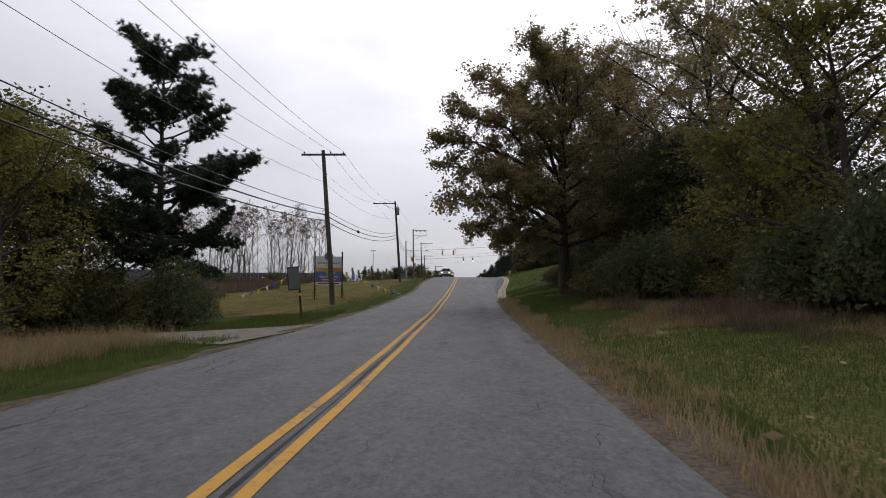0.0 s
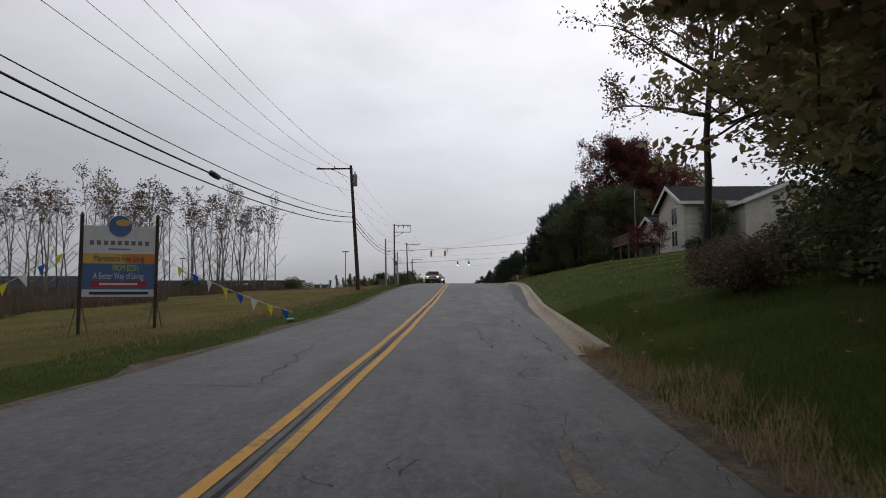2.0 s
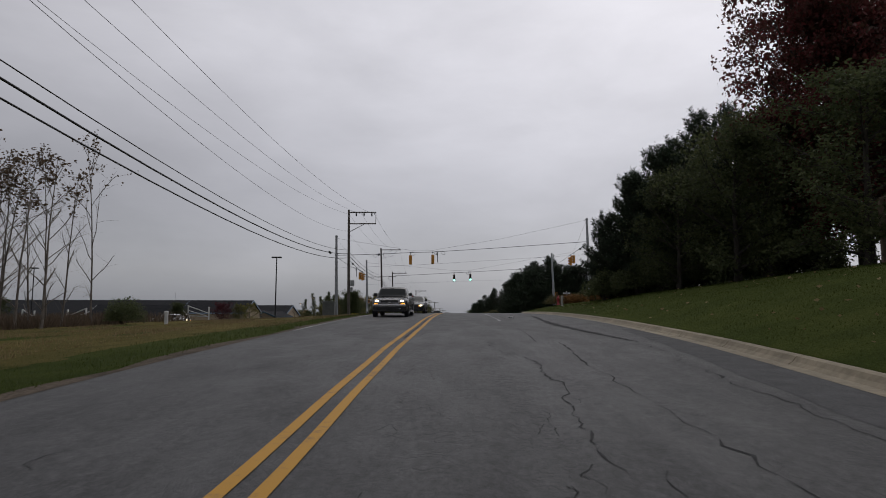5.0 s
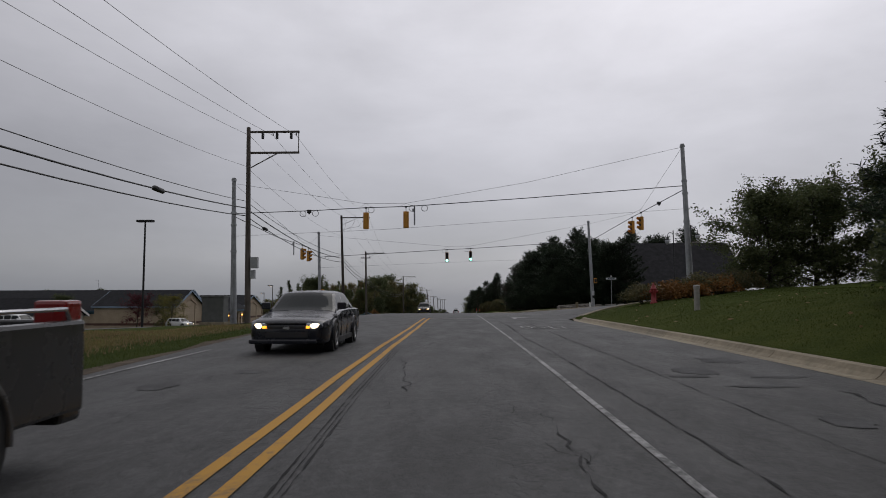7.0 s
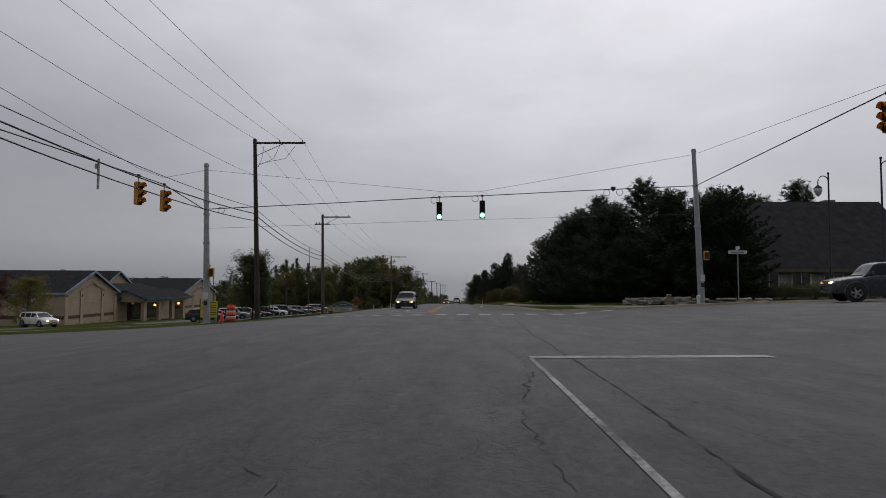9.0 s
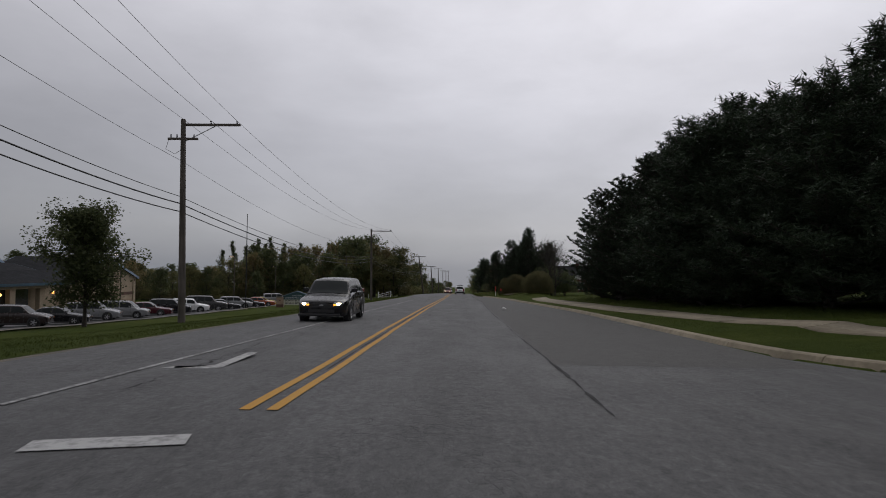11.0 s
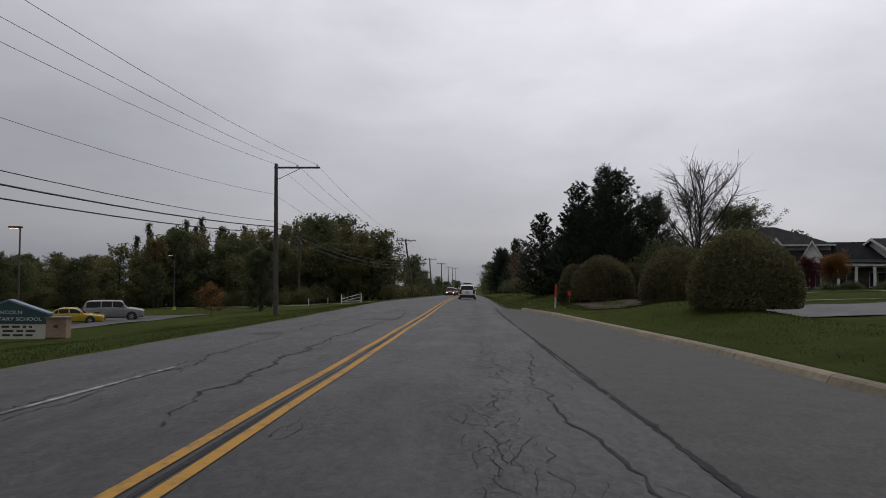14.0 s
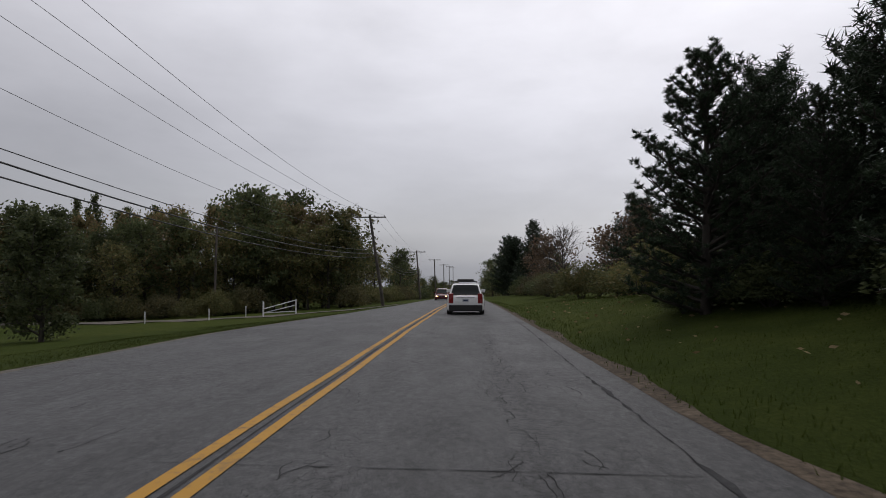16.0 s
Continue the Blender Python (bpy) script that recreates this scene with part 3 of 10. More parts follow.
def open_land(x, y):
    """Ground height before streets are cut in."""
    x, y = np.asarray(x, float), np.asarray(y, float)
    z = road_z(y)
    dl = np.maximum(edge_l(y) - x, 0)
    dr = np.maximum(x - edge_r(y) - 0.65, 0)
    z = z + fall_l(y) * (1 - np.exp(-dl / 20.0)) + rise_r(y) * (1 - np.exp(-dr / 12.0))
    # shallow hollow with the houses and their lane
    z = z - 1.15 * soft_step(x, 7.6, 13.5) * (1 - 0.27 * soft_step(x, 24, 36)) * soft_step(y, 238, 252) * (1 - soft_step(y, 325, 350))
    far = soft_step(np.abs(x), 60, 260)
    return z * (1 - far) + far * np.minimum(0.3 * z - 1.5, z + 2.0)


def land(x, y):
    """Ground height: the sheet of earth and grass."""
    x, y = np.asarray(x, float), np.asarray(y, float)
    z = open_land(x, y)
    dr = x - edge_r(y)
    lip = np.where(y > 180, 0.34, 0.0)            # past the crossing the curb is narrow and has no gutter
    z = z + has_curb(y) * (0.13 * soft_step(dr, 0.42 - lip, 0.66 - lip) * (1 - soft_step(dr, 6, 12)) - 0.12 * soft_step(dr, -0.15, 0.0) * (1 - soft_step(dr, 0.5 - lip, 0.62 - lip)))
    roll = 0.06 * np.sin(x * 0.9 + y * 0.23) * np.sin(y * 0.41) * soft_step(np.maximum(edge_l(y) - x, dr), 1, 6)
    # low mown berms beside the houses
    berm = 0.55 * np.exp(-(((x - 9.5) / 3.2) ** 2 + ((y - 285) / 9) ** 2)) + 0.35 * np.exp(-(((x - 9.0) / 2.0) ** 2 + ((y - 253) / 5) ** 2))
    berm = berm + 1.25 * soft_step(x, 14.8, 20) * np.exp(-((y - 250.3) / 4.4) ** 2) * (1 - soft_step(x, 45, 60))
    z = z + roll + berm
    inside = (x > edge_l(y) + 0.2) & (x < edge_r(y) - 0.2)
    z = np.where(inside, road_z(y) - 0.18, z)
    near, far = street_span(x)
    street = ((x < -6.3) & (x > -64.3) & (y > near) & (y < far)) | ((x > 5.6) & (x < 80) & (y > near) & (y < far))
    return np.where(street, open_land(x, y) - 0.16, z)


def gz(x, y):
    return float(land(x, y))


def sheet(name, xs_of_y, ys, z_of, material, label, category, kind="structure", lift=0.0, parent=None):
    """A ruled sheet: a row of places for each y."""
    rows = np.array([xs_of_y(y) for y in ys])
    Y = np.repeat(np.array(ys)[:, None], rows.shape[1], 1)
    Z = z_of(rows, Y) + lift
    V = np.stack([rows, Y, Z], -1).reshape(-1, 3)
    nx = rows.shape[1]
    i = np.arange(len(ys) - 1)[:, None] * nx
    j = np.arange(nx - 1)[None, :]
    F = np.stack([i + j, i + j + 1, i + nx + j + 1, i + nx + j], -1).reshape(-1, 4)
    ob = arrays(name, V, F, material, parent, smooth=True)
    return tagged(ob, label, category, kind=kind)


out_d = np.array([0, 0.3, 0.5, 0.62, 0.8, 1.2, 1.8, 2.5, 3.5, 4.5, 6, 7.5, 9, 11, 13, 15.5, 18, 21, 25, 30, 36, 44, 55, 70, 90, 120, 170, 260, 450, 900, 2500])
ys_near = np.concatenate([np.arange(-60, 140, 2.0), np.arange(140, 204, 0.7), np.arange(204, 340, 2.0), np.arange(340, 600, 10.0), np.arange(600, 1301, 50.0)])
sheet("ground", lambda y: np.concatenate([edge_l(y) - out_d[::-1], [edge_l(y) + 0.25, edge_r(y) - 0.25], edge_r(y) + out_d]), ys_near, land,
      "lawn_grass", "short mown grass over gently rolling ground", "ground")
# land beyond, front and back, to the horizon
for nm, y0, y1, z0, z1 in (("far_ground", 1300, 4200, -30.05, -115.0), ("back_ground", -2500, -60, -2.0, 0.0)):
    V = [(-2500, y0, z0), (2500, y0, z0), (2500, y1, z1), (-2500, y1, z1)]
    tagged(arrays(nm, V, [(0, 1, 2, 3)], "lawn_grass"), "grassland reaching to the horizon", "ground", kind="structure")

# main road
xs_road = np.linspace(0, 1, 15)
sheet("road", lambda y: edge_l(y) + (edge_r(y) - edge_l(y)) * xs_road, np.concatenate([np.arange(-60, 340, 2.0), np.arange(340, 1300, 12.0)]), lambda x, y: road_z(y),
      "worn_asphalt", "worn grey asphalt road with cracks and patches", "road")


def side_street(name, x0, x1, label):
    xs = np.linspace(x0, x1, 60)
    near, far = street_span(xs)
    s = np.linspace(0, 1, 24)
    Y = near[:, None] + (far - near)[:, None] * s[None, :]
    X = np.repeat(xs[:, None], 24, 1)
    V = np.stack([X, Y, open_land(X, Y) - 0.004], -1).reshape(-1, 3)
    i = np.arange(59)[:, None] * 24
    j = np.arange(23)[None, :]
    F = np.stack([i + j, i + j + 1, i + 25 + j, i + 24 + j], -1).reshape(-1, 4)
    if x1 > x0:
        F = F[:, ::-1]
    tagged(arrays(name, V, F, "worn_asphalt", smooth=True), label, "road", kind="structure")


side_street("side_street", -6.0, -64, "asphalt side street leading to the school")
side_street("side_street", 5.5, 75, "asphalt side street climbing between trees")


def ribbon(name, pts, width, material, label, category, lift=0.006, zf=None, kind="structure", parent=None):
    """A flat strip along a line on the ground."""
    P = np.asarray(pts, float)
    T = np.gradient(P, axis=0)
    T /= np.linalg.norm(T, axis=1)[:, None] + 1e-9
    N = np.stack([-T[:, 1], T[:, 0]], -1)
    W = np.broadcast_to(np.asarray(width, float), (len(P),))[:, None] / 2
    zf = zf or open_land
    k = 2 if W.max() < 0.8 else 9
    s = np.linspace(1, -1, k)
    V = np.empty((len(P), k, 3))
    V[:, :, :2] = P[:, None, :] + N[:, None, :] * W[:, :, None] * s[None, :, None]
    V[:, :, 2] = zf(V[:, :, 0], V[:, :, 1]) + lift
    i = (np.arange(len(P) - 1) * k)[:, None]
    j = np.arange(k - 1)[None, :]
    F = np.stack([i + j + 1, i + k + j + 1, i + k + j, i + j], -1).reshape(-1, 4)
    ob = arrays(name, V.reshape(-1, 3), F, material, parent)
    if label:
        tagged(ob, label, category, kind=kind)
    return ob


def straight(x0, y0, x1, y1, step=2.0):
    n = max(2, int(math.hypot(x1 - x0, y1 - y0) / step) + 1)
    return np.stack([np.linspace(x0, x1, n), np.linspace(y0, y1, n)], -1)


def on_road(x, y):
    return road_z(y)


# road markings
drift = lerp((-60, 10, 30, 44, 58, 72, 105, 118, 126, 140, 190, 208, 222, 233, 248, 262, 275, 700), (-0.02, -0.03, -0.03, -0.03, -0.025, 0, 0.04, 0.0, -0.03, -0.005, -0.03, -0.09, -0.07, -0.02, -0.03, -0.06, -0.07, 0))


def along_centre(x, ya, yb):
    y = np.arange(ya, yb, 1.0)
    y[-1] = yb
    return np.stack([x + drift(y) + 0.012 * np.sin(y * 0.37) + 0.007 * np.sin(y * 1.13), y], -1)


for x in (-1.69, -1.42):
    ribbon("yellow_line", along_centre(x, -60, 151.8), 0.115, "yellow_paint", "worn yellow centre line on the road", "road marking", 0.008, on_road)
    ribbon("yellow_line", along_centre(x, 187.0, 700), 0.115, "yellow_paint", "worn yellow centre line on the road", "road marking", 0.008, on_road)
for ya, yb in ((-60, 60), (60.2, 75), (101, 113), (190, 215), (219, 246), (248, 700)):
    P = along_centre(-1.545, ya, yb)
    ribbon("tar_strip", P, 0.018 + 0.05 * np.abs(np.sin(P[:, 1] * 0.7) * np.sin(P[:, 1] * 0.31 + 1)), "tar_seal", "dark tar seam between the yellow lines", "road seam", 0.004, on_road)
ribbon("white_line", straight(1.51, 111.2, 1.40, 159.2), 0.075, "worn_white_paint", "worn white lane line", "road marking", 0.008, on_road)
ribbon("stop_line", straight(1.40, 159.35, 5.75, 159.75, 0.5), 0.36, "white_paint", "white stop line", "road marking", 0.008, on_road)
ribbon("stop_line", straight(-1.36, 151.3, 1.30, 151.7, 0.5), 0.36, "white_paint", "white stop line", "road marking", 0.009, on_road)
for a in ((-7.0, 181.3, -4.5, 181.9), (-4.4, 184.0, -2.95, 184.35), (-2.85, 185.5, -1.75, 185.8)):
    ribbon("stop_line", straight(*a, 0.5), 0.34, "white_paint", "white stop line", "road marking", 0.010, on_road)
ribbon("white_line", straight(-5.0, 104, -5.35, 131), 0.09, "worn_white_paint", "white edge line of the road", "road marking", 0.008, on_road)
ribbon("white_line", straight(-4.15, 187, -4.08, 240), 0.09, "worn_white_paint", "white line beside the shoulder", "road marking", 0.008, on_road)
for x in (-6.8, -6.15, -5.45, -4.65, -3.8, -2.9, -1.85, -0.7, 0.46, 1.66, 2.95, 4.25, 5.7, 7.2, 8.8):
    y = float(np.interp(x, (-6.8, -5.4, -2.9, 0.46, 4.25, 5.7, 8.8), (177.1, 178.3, 180.3, 182.3, 183.3, 183.6, 185.2))) - 0.97
    zf = on_road if edge_l(y) < x < edge_r(y) else open_land
    ln = float(np.interp(x, (-6.8, 0, 9), (0.75, 1.5, 1.7)))
    y += 0.97 - ln / 2
    ribbon("crosswalk_bar", straight(x - 0.05, y, x + 0.02, y + ln, 0.5), float(np.interp(x, (-6.8, 0, 9), (0.42, 0.62, 0.64))), "white_paint", "white crosswalk bar across the road", "road marking", 0.012, zf)

# lettering and arrows in the turn lane
only = thing("lane_lettering", "white worn lettering painted on the turn lane", "road marking", at=(0, 0, 0), kind="structure")
for ch, x, mat in (("O", 2.56, "letter_paint"), ("N", 3.03, "nearly_gone_paint"), ("L", 3.50, "letter_paint"), ("Y", 3.86, "nearly_gone_paint")):
    words("letter", ch, 1.0, mat, only, Matrix.Translation((x, 140.4, float(road_z(140.4)) + 0.012)) @ Matrix.Diagonal((0.60, 2.6, 1, 1)), 0.0004)


def arrow(x, y, turn_right=True, turned=0):
    bm = bmesh.new()
    pts = [(-0.09, -1.2), (0.09, -1.2), (0.09, 0.25), (0.55, 0.62), (0.62, 0.42), (1.05, 0.95), (0.35, 1.1), (0.42, 0.9), (-0.09, 0.45)]
    if not turn_right:
        pts = [(-a, b) for a, b in pts][::-1]
    f = bm.faces.new([bm.verts.new((a, b, 0)) for a, b in pts])
    bmesh.ops.triangulate(bm, faces=[f])
    ob = part("turn_arrow", bm, "white_paint")
    ob.matrix_basis = pose(x, y, float(road_z(y)) + 0.016, 0, 0, turned)
    tagged(ob, "white turn arrow painted on the asphalt", "road marking", kind="structure")


arrow(3.1, 151.6)
arrow(-3.2, 190.5, True, 180)

# wandering tar-sealed cracks
rng = np.random.default_rng(5)


def crack(pts, wmin, wmax, name="pavement_crack", mat="tar_seal", lift=0.005, jag=1.0):
    P = np.asarray(pts, float)
    n = max(6, int(np.sum(np.linalg.norm(np.diff(P, axis=0), axis=1)) / 0.13))
    s = np.linspace(0, 1, n)
    t = np.linspace(0, 1, len(P))
    X, Y = np.interp(s, t, P[:, 0]), np.interp(s, t, P[:, 1])
    jit = np.cumsum(rng.normal(0, 0.034 * jag, n))
    jit -= np.linspace(jit[0], jit[-1], n)
    X = X + jit * (jag if jag < 1 else 1) + rng.normal(0, 0.022 * jag, n)
    W = np.clip(rng.normal((wmin + wmax) / 2, (wmax - wmin) / 2, n), wmin, wmax)
    W = W * (rng.random(n) > 0.16) * (0.5 + 0.36 * np.sin(np.cumsum(rng.normal(0, 0.5, n)))) + 0.002
    W[0] = W[-1] = 0.01
    zf = on_road
    ribbon(name, np.stack([X, Y], -1), W, mat, "dark crack running through the asphalt", "road crack", lift, zf)


crack([(1.85, 187), (1.9, 215), (2.14, 236), (2.02, 241), (1.91, 252), (1.85, 268), (1.95, 290)], 0.05, 0.10, jag=0.35)
crack([(2.0, 233), (1.6, 236.5), (1.45, 240), (1.7, 243), (1.98, 244)], 0.02, 0.05)
crack([(1.75, 256), (1.4, 259), (1.5, 263), (1.8, 265)], 0.02, 0.06)
crack([(1.6, 100), (1.9, 113), (1.95, 130), (1.8, 135), (1.93, 141.5), (1.9, 150), (2.1, 165), (2.6, 176)], 0.03, 0.07, jag=0.4)
crack([(2.98, 120), (2.94, 131), (2.9, 133), (3.03, 140), (3.1, 150)], 0.03, 0.08, jag=0.4)
for dx in (0.0, 0.055, 0.10):                    # scored lines beside the centre line
    crack([(-1.34 + dx, 131), (-1.26 + dx, 125), (-1.16 + dx, 121.2), (-1.13 + dx, 119), (-1.16 + dx, 114)], 0.012, 0.03, jag=0.12)
crack([(2.9, 75), (3.6, 95), (3.9, 101)], 0.02, 0.07)
for q in range(3):
    crack([(3.9, 100.5), (3.28, 106), (3.2, 108), (3.24, 110), (3.55, 116), (3.7, 119)], 0.08, 0.30, jag=0.6, lift=0.005 + 0.001 * q)
crack([(3.7, 119), (4.0, 121), (4.6, 125)], 0.02, 0.10)
for ya, xa, xb in ((109.9, 2.0, 3.2), (111.7, 3.3, 4.7), (107.2, 3.3, 5.1), (113.0, 2.0, 3.3)):
    crack([(xa, ya), ((xa + xb) / 2, ya + 0.08), (xb, ya - 0.05)], 0.015, 0.06, jag=0.4)
crack([(1.5, 50), (1.68, 60.5), (1.64, 62), (1.7, 64), (1.9, 69), (2.0, 82), (2.1, 100)], 0.015, 0.07)
crack([(0.45, 52), (0.45, 60.6), (0.47, 62.3), (0.83, 67), (1.1, 80), (1.27, 90)], 0.012, 0.05)
crack([(-4.9, 266), (-2.6, 263.5), (-1.9, 262.6), (0.4, 263.2)], 0.02, 0.06)
crack([(-4.5, 252), (-2.4, 258), (-1.7, 262)], 0.03, 0.10)
crack([(-3.2, 238), (-1.8, 240.5), (-0.4, 241)], 0.015, 0.04)
for y0 in range(6, 300, 7):
    if 150 < y0 < 184 and y0 % 3:
        continue
    x0 = rng.choice([-4.3, -2.6, -0.6, 0.85, 1.0, -3.5])
    crack([(x0, y0), (x0 + rng.normal(0, 0.3), y0 + rng.uniform(2, 9))], 0.008, 0.04)
for y0 in range(9, 300, 13):
    xa = rng.uniform(-5, -2)
    crack([(xa, y0), (xa + rng.uniform(1.5, 4), y0 + rng.normal(0, 0.4))], 0.008, 0.03)
crack([(-4.3, 205), (-4.5, 226), (-4.1, 240), (-4.6, 262)], 0.02, 0.07)
crack([(-2.3, 236), (-3.0, 246), (-2.5, 256), (-3.6, 268)], 0.03, 0.12)


crack([(-4.6, 230.9), (-1.5, 231.4), (1.1, 231.6)], 0.006, 0.02)
crack([(-4.3, 265.7), (-2.3, 263.9), (-1.2, 263.7), (0.5, 263.95)], 0.008, 0.04)
crack([(-3.4, 262.5), (-2.3, 263.3), (-1.6, 263.8)], 0.015, 0.06)
crack([(-4.2, 267.4), (-1.64, 267.2)], 0.006, 0.025)
crack([(-4.5, 156.8), (-4.6, 162.6)], 0.01, 0.03)
crack([(-3.2, 155.1), (-2.2, 157.3)], 0.004, 0.02)
crack([(0.48, 154.4), (0.5, 156.2)], 0.01, 0.03)
crack([(-1.2, 156.3), (-1.15, 156.9)], 0.01, 0.03)


for q in range(2):
    crack([(2.12, 234), (2.02, 241), (1.91, 252), (1.87, 262), (1.9, 268)], 0.05, 0.11, jag=0.3, lift=0.006 + 0.001 * q)
crack([(1.75, 165), (1.78, 172), (2.1, 178)], 0.01, 0.04, jag=0.5)
crack([(0.8, 168), (0.95, 173), (1.25, 177)], 0.01, 0.05)


# fine fatigue cracks, joined
cv, cf, ck = [], [], 0
BANDS = [(320, 216, 258, 0.74, 0.13), (260, 254, 300, 0.66, 0.16), (110, 224, 292, 1.35, 0.25), (90, 226, 290, -0.95, 0.14), (330, 12, 150, 0.75, 0.16), (150, 12, 150, -0.75, 0.2), (120, 12, 150, -3.4, 0.8), (60, 150, 184, 0.5, 1.2), (240, 196, 300, -3.6, 0.7)]
spots = [(b[3] + 0.1 * math.sin(0.9 * y) + rng.normal(0, b[4]), y) for b in BANDS for y in rng.uniform(b[1], b[2], b[0])]
for x0, y0 in spots:
    n = rng.integers(4, 15)
    ang = rng.normal(1.57, 0.35) if rng.random() < 0.6 else rng.uniform(0, 3.14)
    P = [(x0, y0)]
    for i in range(n):
        ang += rng.normal(0, 0.42)
        ang = ang * 0.75 + 0.25 * 1.57
        st_ = rng.uniform(0.015, 0.07)
        P.append((P[-1][0] + st_ * math.cos(ang), P[-1][1] + st_ * math.sin(ang) * 1.3))
    P = np.array(P)
    T = np.gradient(P, axis=0)
    T /= np.linalg.norm(T, axis=1)[:, None] + 1e-9
    Wd = (rng.uniform(0.0012, 0.0055) * (0.5 + rng.random(len(P))))[:, None]
    Nn = np.stack([-T[:, 1], T[:, 0]], -1)
    A, B = P + Nn * Wd, P - Nn * Wd
    V = np.empty((len(P), 2, 3))
    V[:, 0, :2], V[:, 1, :2] = A, B
    V[:, 0, 2], V[:, 1, 2] = road_z(A[:, 1]) + 0.0035, road_z(B[:, 1]) + 0.0035
    i = np.arange(len(P) - 1) * 2
    cv.append(V.reshape(-1, 3))
    cf.append(np.stack([i + 1, i + 3, i + 2, i], -1) + ck)
    ck += 2 * len(P)
for k in range(260):
    x0, y0 = spots[int(rng.integers(0, len(spots)))]
    n = 6
    a = np.linspace(0, 6.283, n, endpoint=False)
    r = rng.uniform(0.006, 0.022) * rng.uniform(0.5, 1.3, n)
    P = np.stack([x0 + r * np.cos(a), y0 + 1.7 * r * np.sin(a)], -1)
    V = np.concatenate([P, (road_z(P[:, 1]) + 0.0042)[:, None]], 1)
    cv.append(V)
    cf.append(np.array([[0, 1, 2, 3], [0, 3, 4, 5]]) + ck)
    ck += n
tagged(arrays("fine_cracks", np.concatenate(cv), np.concatenate(cf), "tar_seal"), "fine dark cracks spread over the asphalt", "road cracks", kind="stuff")


def blotch(x, y, rx, ry, mat="road_patch", label="dark irregular patch worn into the asphalt", lift=0.006):
    bm = bmesh.new()
    n = 22
    ring = []
    for k in range(n):
        a = 2 * math.pi * k / n
        r = 1 + rng.normal(0, 0.16)
        px, py = x + rx * r * math.cos(a), y + ry * r * math.sin(a)
        ring.append(bm.verts.new((px, py, float(road_z(py)) + lift)))
    c = bm.verts.new((x, y, float(road_z(y)) + lift))
    for k in range(n):
        bm.faces.new((c, ring[k], ring[(k + 1) % n]))
    tagged(part("road_patch", bm, mat), label, "road patch", kind="structure")


for x, y, rx, ry in ((3.55, 119.7, 0.34, 0.20), (3.78, 120.9, 0.18, 0.14), (3.30, 126.4, 0.30, 0.14), (4.55, 126.3, 0.42, 0.10), (3.85, 125.4, 0.36, 0.12), (3.6, 123.2, 0.22, 0.3)):
    blotch(x, y, rx, ry)
blotch(-0.62, 24.7, 0.10, 0.32)
blotch(1.38, 25.2, 0.22, 0.55)
for x, y, rx, ry in ((1.42, 25.1, 0.16, 0.42), (1.50, 22.8, 0.10, 0.3), (1.46, 28.6, 0.08, 0.35), (1.48, 33.5, 0.07, 0.5), (1.62, 38.0, 0.09, 0.6)):
    blotch(x, y, rx, ry, "bare_soil", "bite broken out of the asphalt's edge")
blotch(0.62, 43.2, 0.13, 1.7, "gravel", "pale eroded scar in the asphalt")
for x, y, rx, ry in ((3.6, 127, 0.3, 0.45), (4.6, 128.5, 0.35, 0.5), (-3.9, 125.5, 0.25, 0.3), (-3.2, 127, 0.2, 0.25), (-3.0, 131, 0.3, 0.25),
                     (-1.6, 246.8, 0.22, 0.7), (-3.0, 255, 0.5, 0.3), (-4.9, 247, 0.45, 0.6)):
    blotch(x, y, rx, ry)
for y in (111, 113.5):
    blotch(-1.2, y, 0.07, 1.1)

# newer, darker asphalt laid along the curb, and a seam branching into the turn lane
ny = np.arange(60, 106, 0.5)
inner = np.interp(ny, (60, 66, 70, 74, 80, 94, 106), (2.2, 2.32, 2.62, 2.66, 3.05, 3.8, 4.9)) + 0.03 * np.sin(ny * 2.1) + rng.normal(0, 0.012, len(ny))
V = np.empty((len(ny), 2, 3))
V[:, 0, 0], V[:, 1, 0] = inner, edge_r(ny) - 0.03
V[:, :, 1], V[:, :, 2] = ny[:, None], (road_z(ny) + 0.003)[:, None]
i = np.arange(len(ny) - 1) * 2
tagged(arrays("asphalt_strip", V.reshape(-1, 3), np.stack([i, i + 1, i + 3, i + 2], -1), "road_patch"), "darker strip of newer asphalt along the curb", "road patch", kind="structure")
ny = np.arange(191, 268, 0.4)
inner = np.interp(ny, (191, 215, 236, 241, 252, 268), (1.86, 1.9, 2.14, 2.02, 1.91, 1.85)) + 0.02 * np.sin(ny * 1.7) + rng.normal(0, 0.01, len(ny))
V = np.empty((len(ny), 2, 3))
V[:, 0, 0], V[:, 1, 0] = inner, edge_r(ny) - 0.03
V[:, :, 1], V[:, :, 2] = ny[:, None], (road_z(ny) + 0.0028)[:, None]
i = np.arange(len(ny) - 1) * 2
tagged(arrays("asphalt_strip", V.reshape(-1, 3), np.stack([i, i + 1, i + 3, i + 2], -1), "newer_asphalt"), "smooth darker asphalt of the widened lane", "road patch", kind="structure")
crack([(2.0, 218), (2.5, 216.8), (3.05, 216.2), (3.25, 213.5), (3.25, 211), (3.6, 205)], 0.02, 0.05)
crack([(-1.65, 219), (-1.5, 215.4), (-1.0, 211), (-0.8, 206)], 0.02, 0.06)

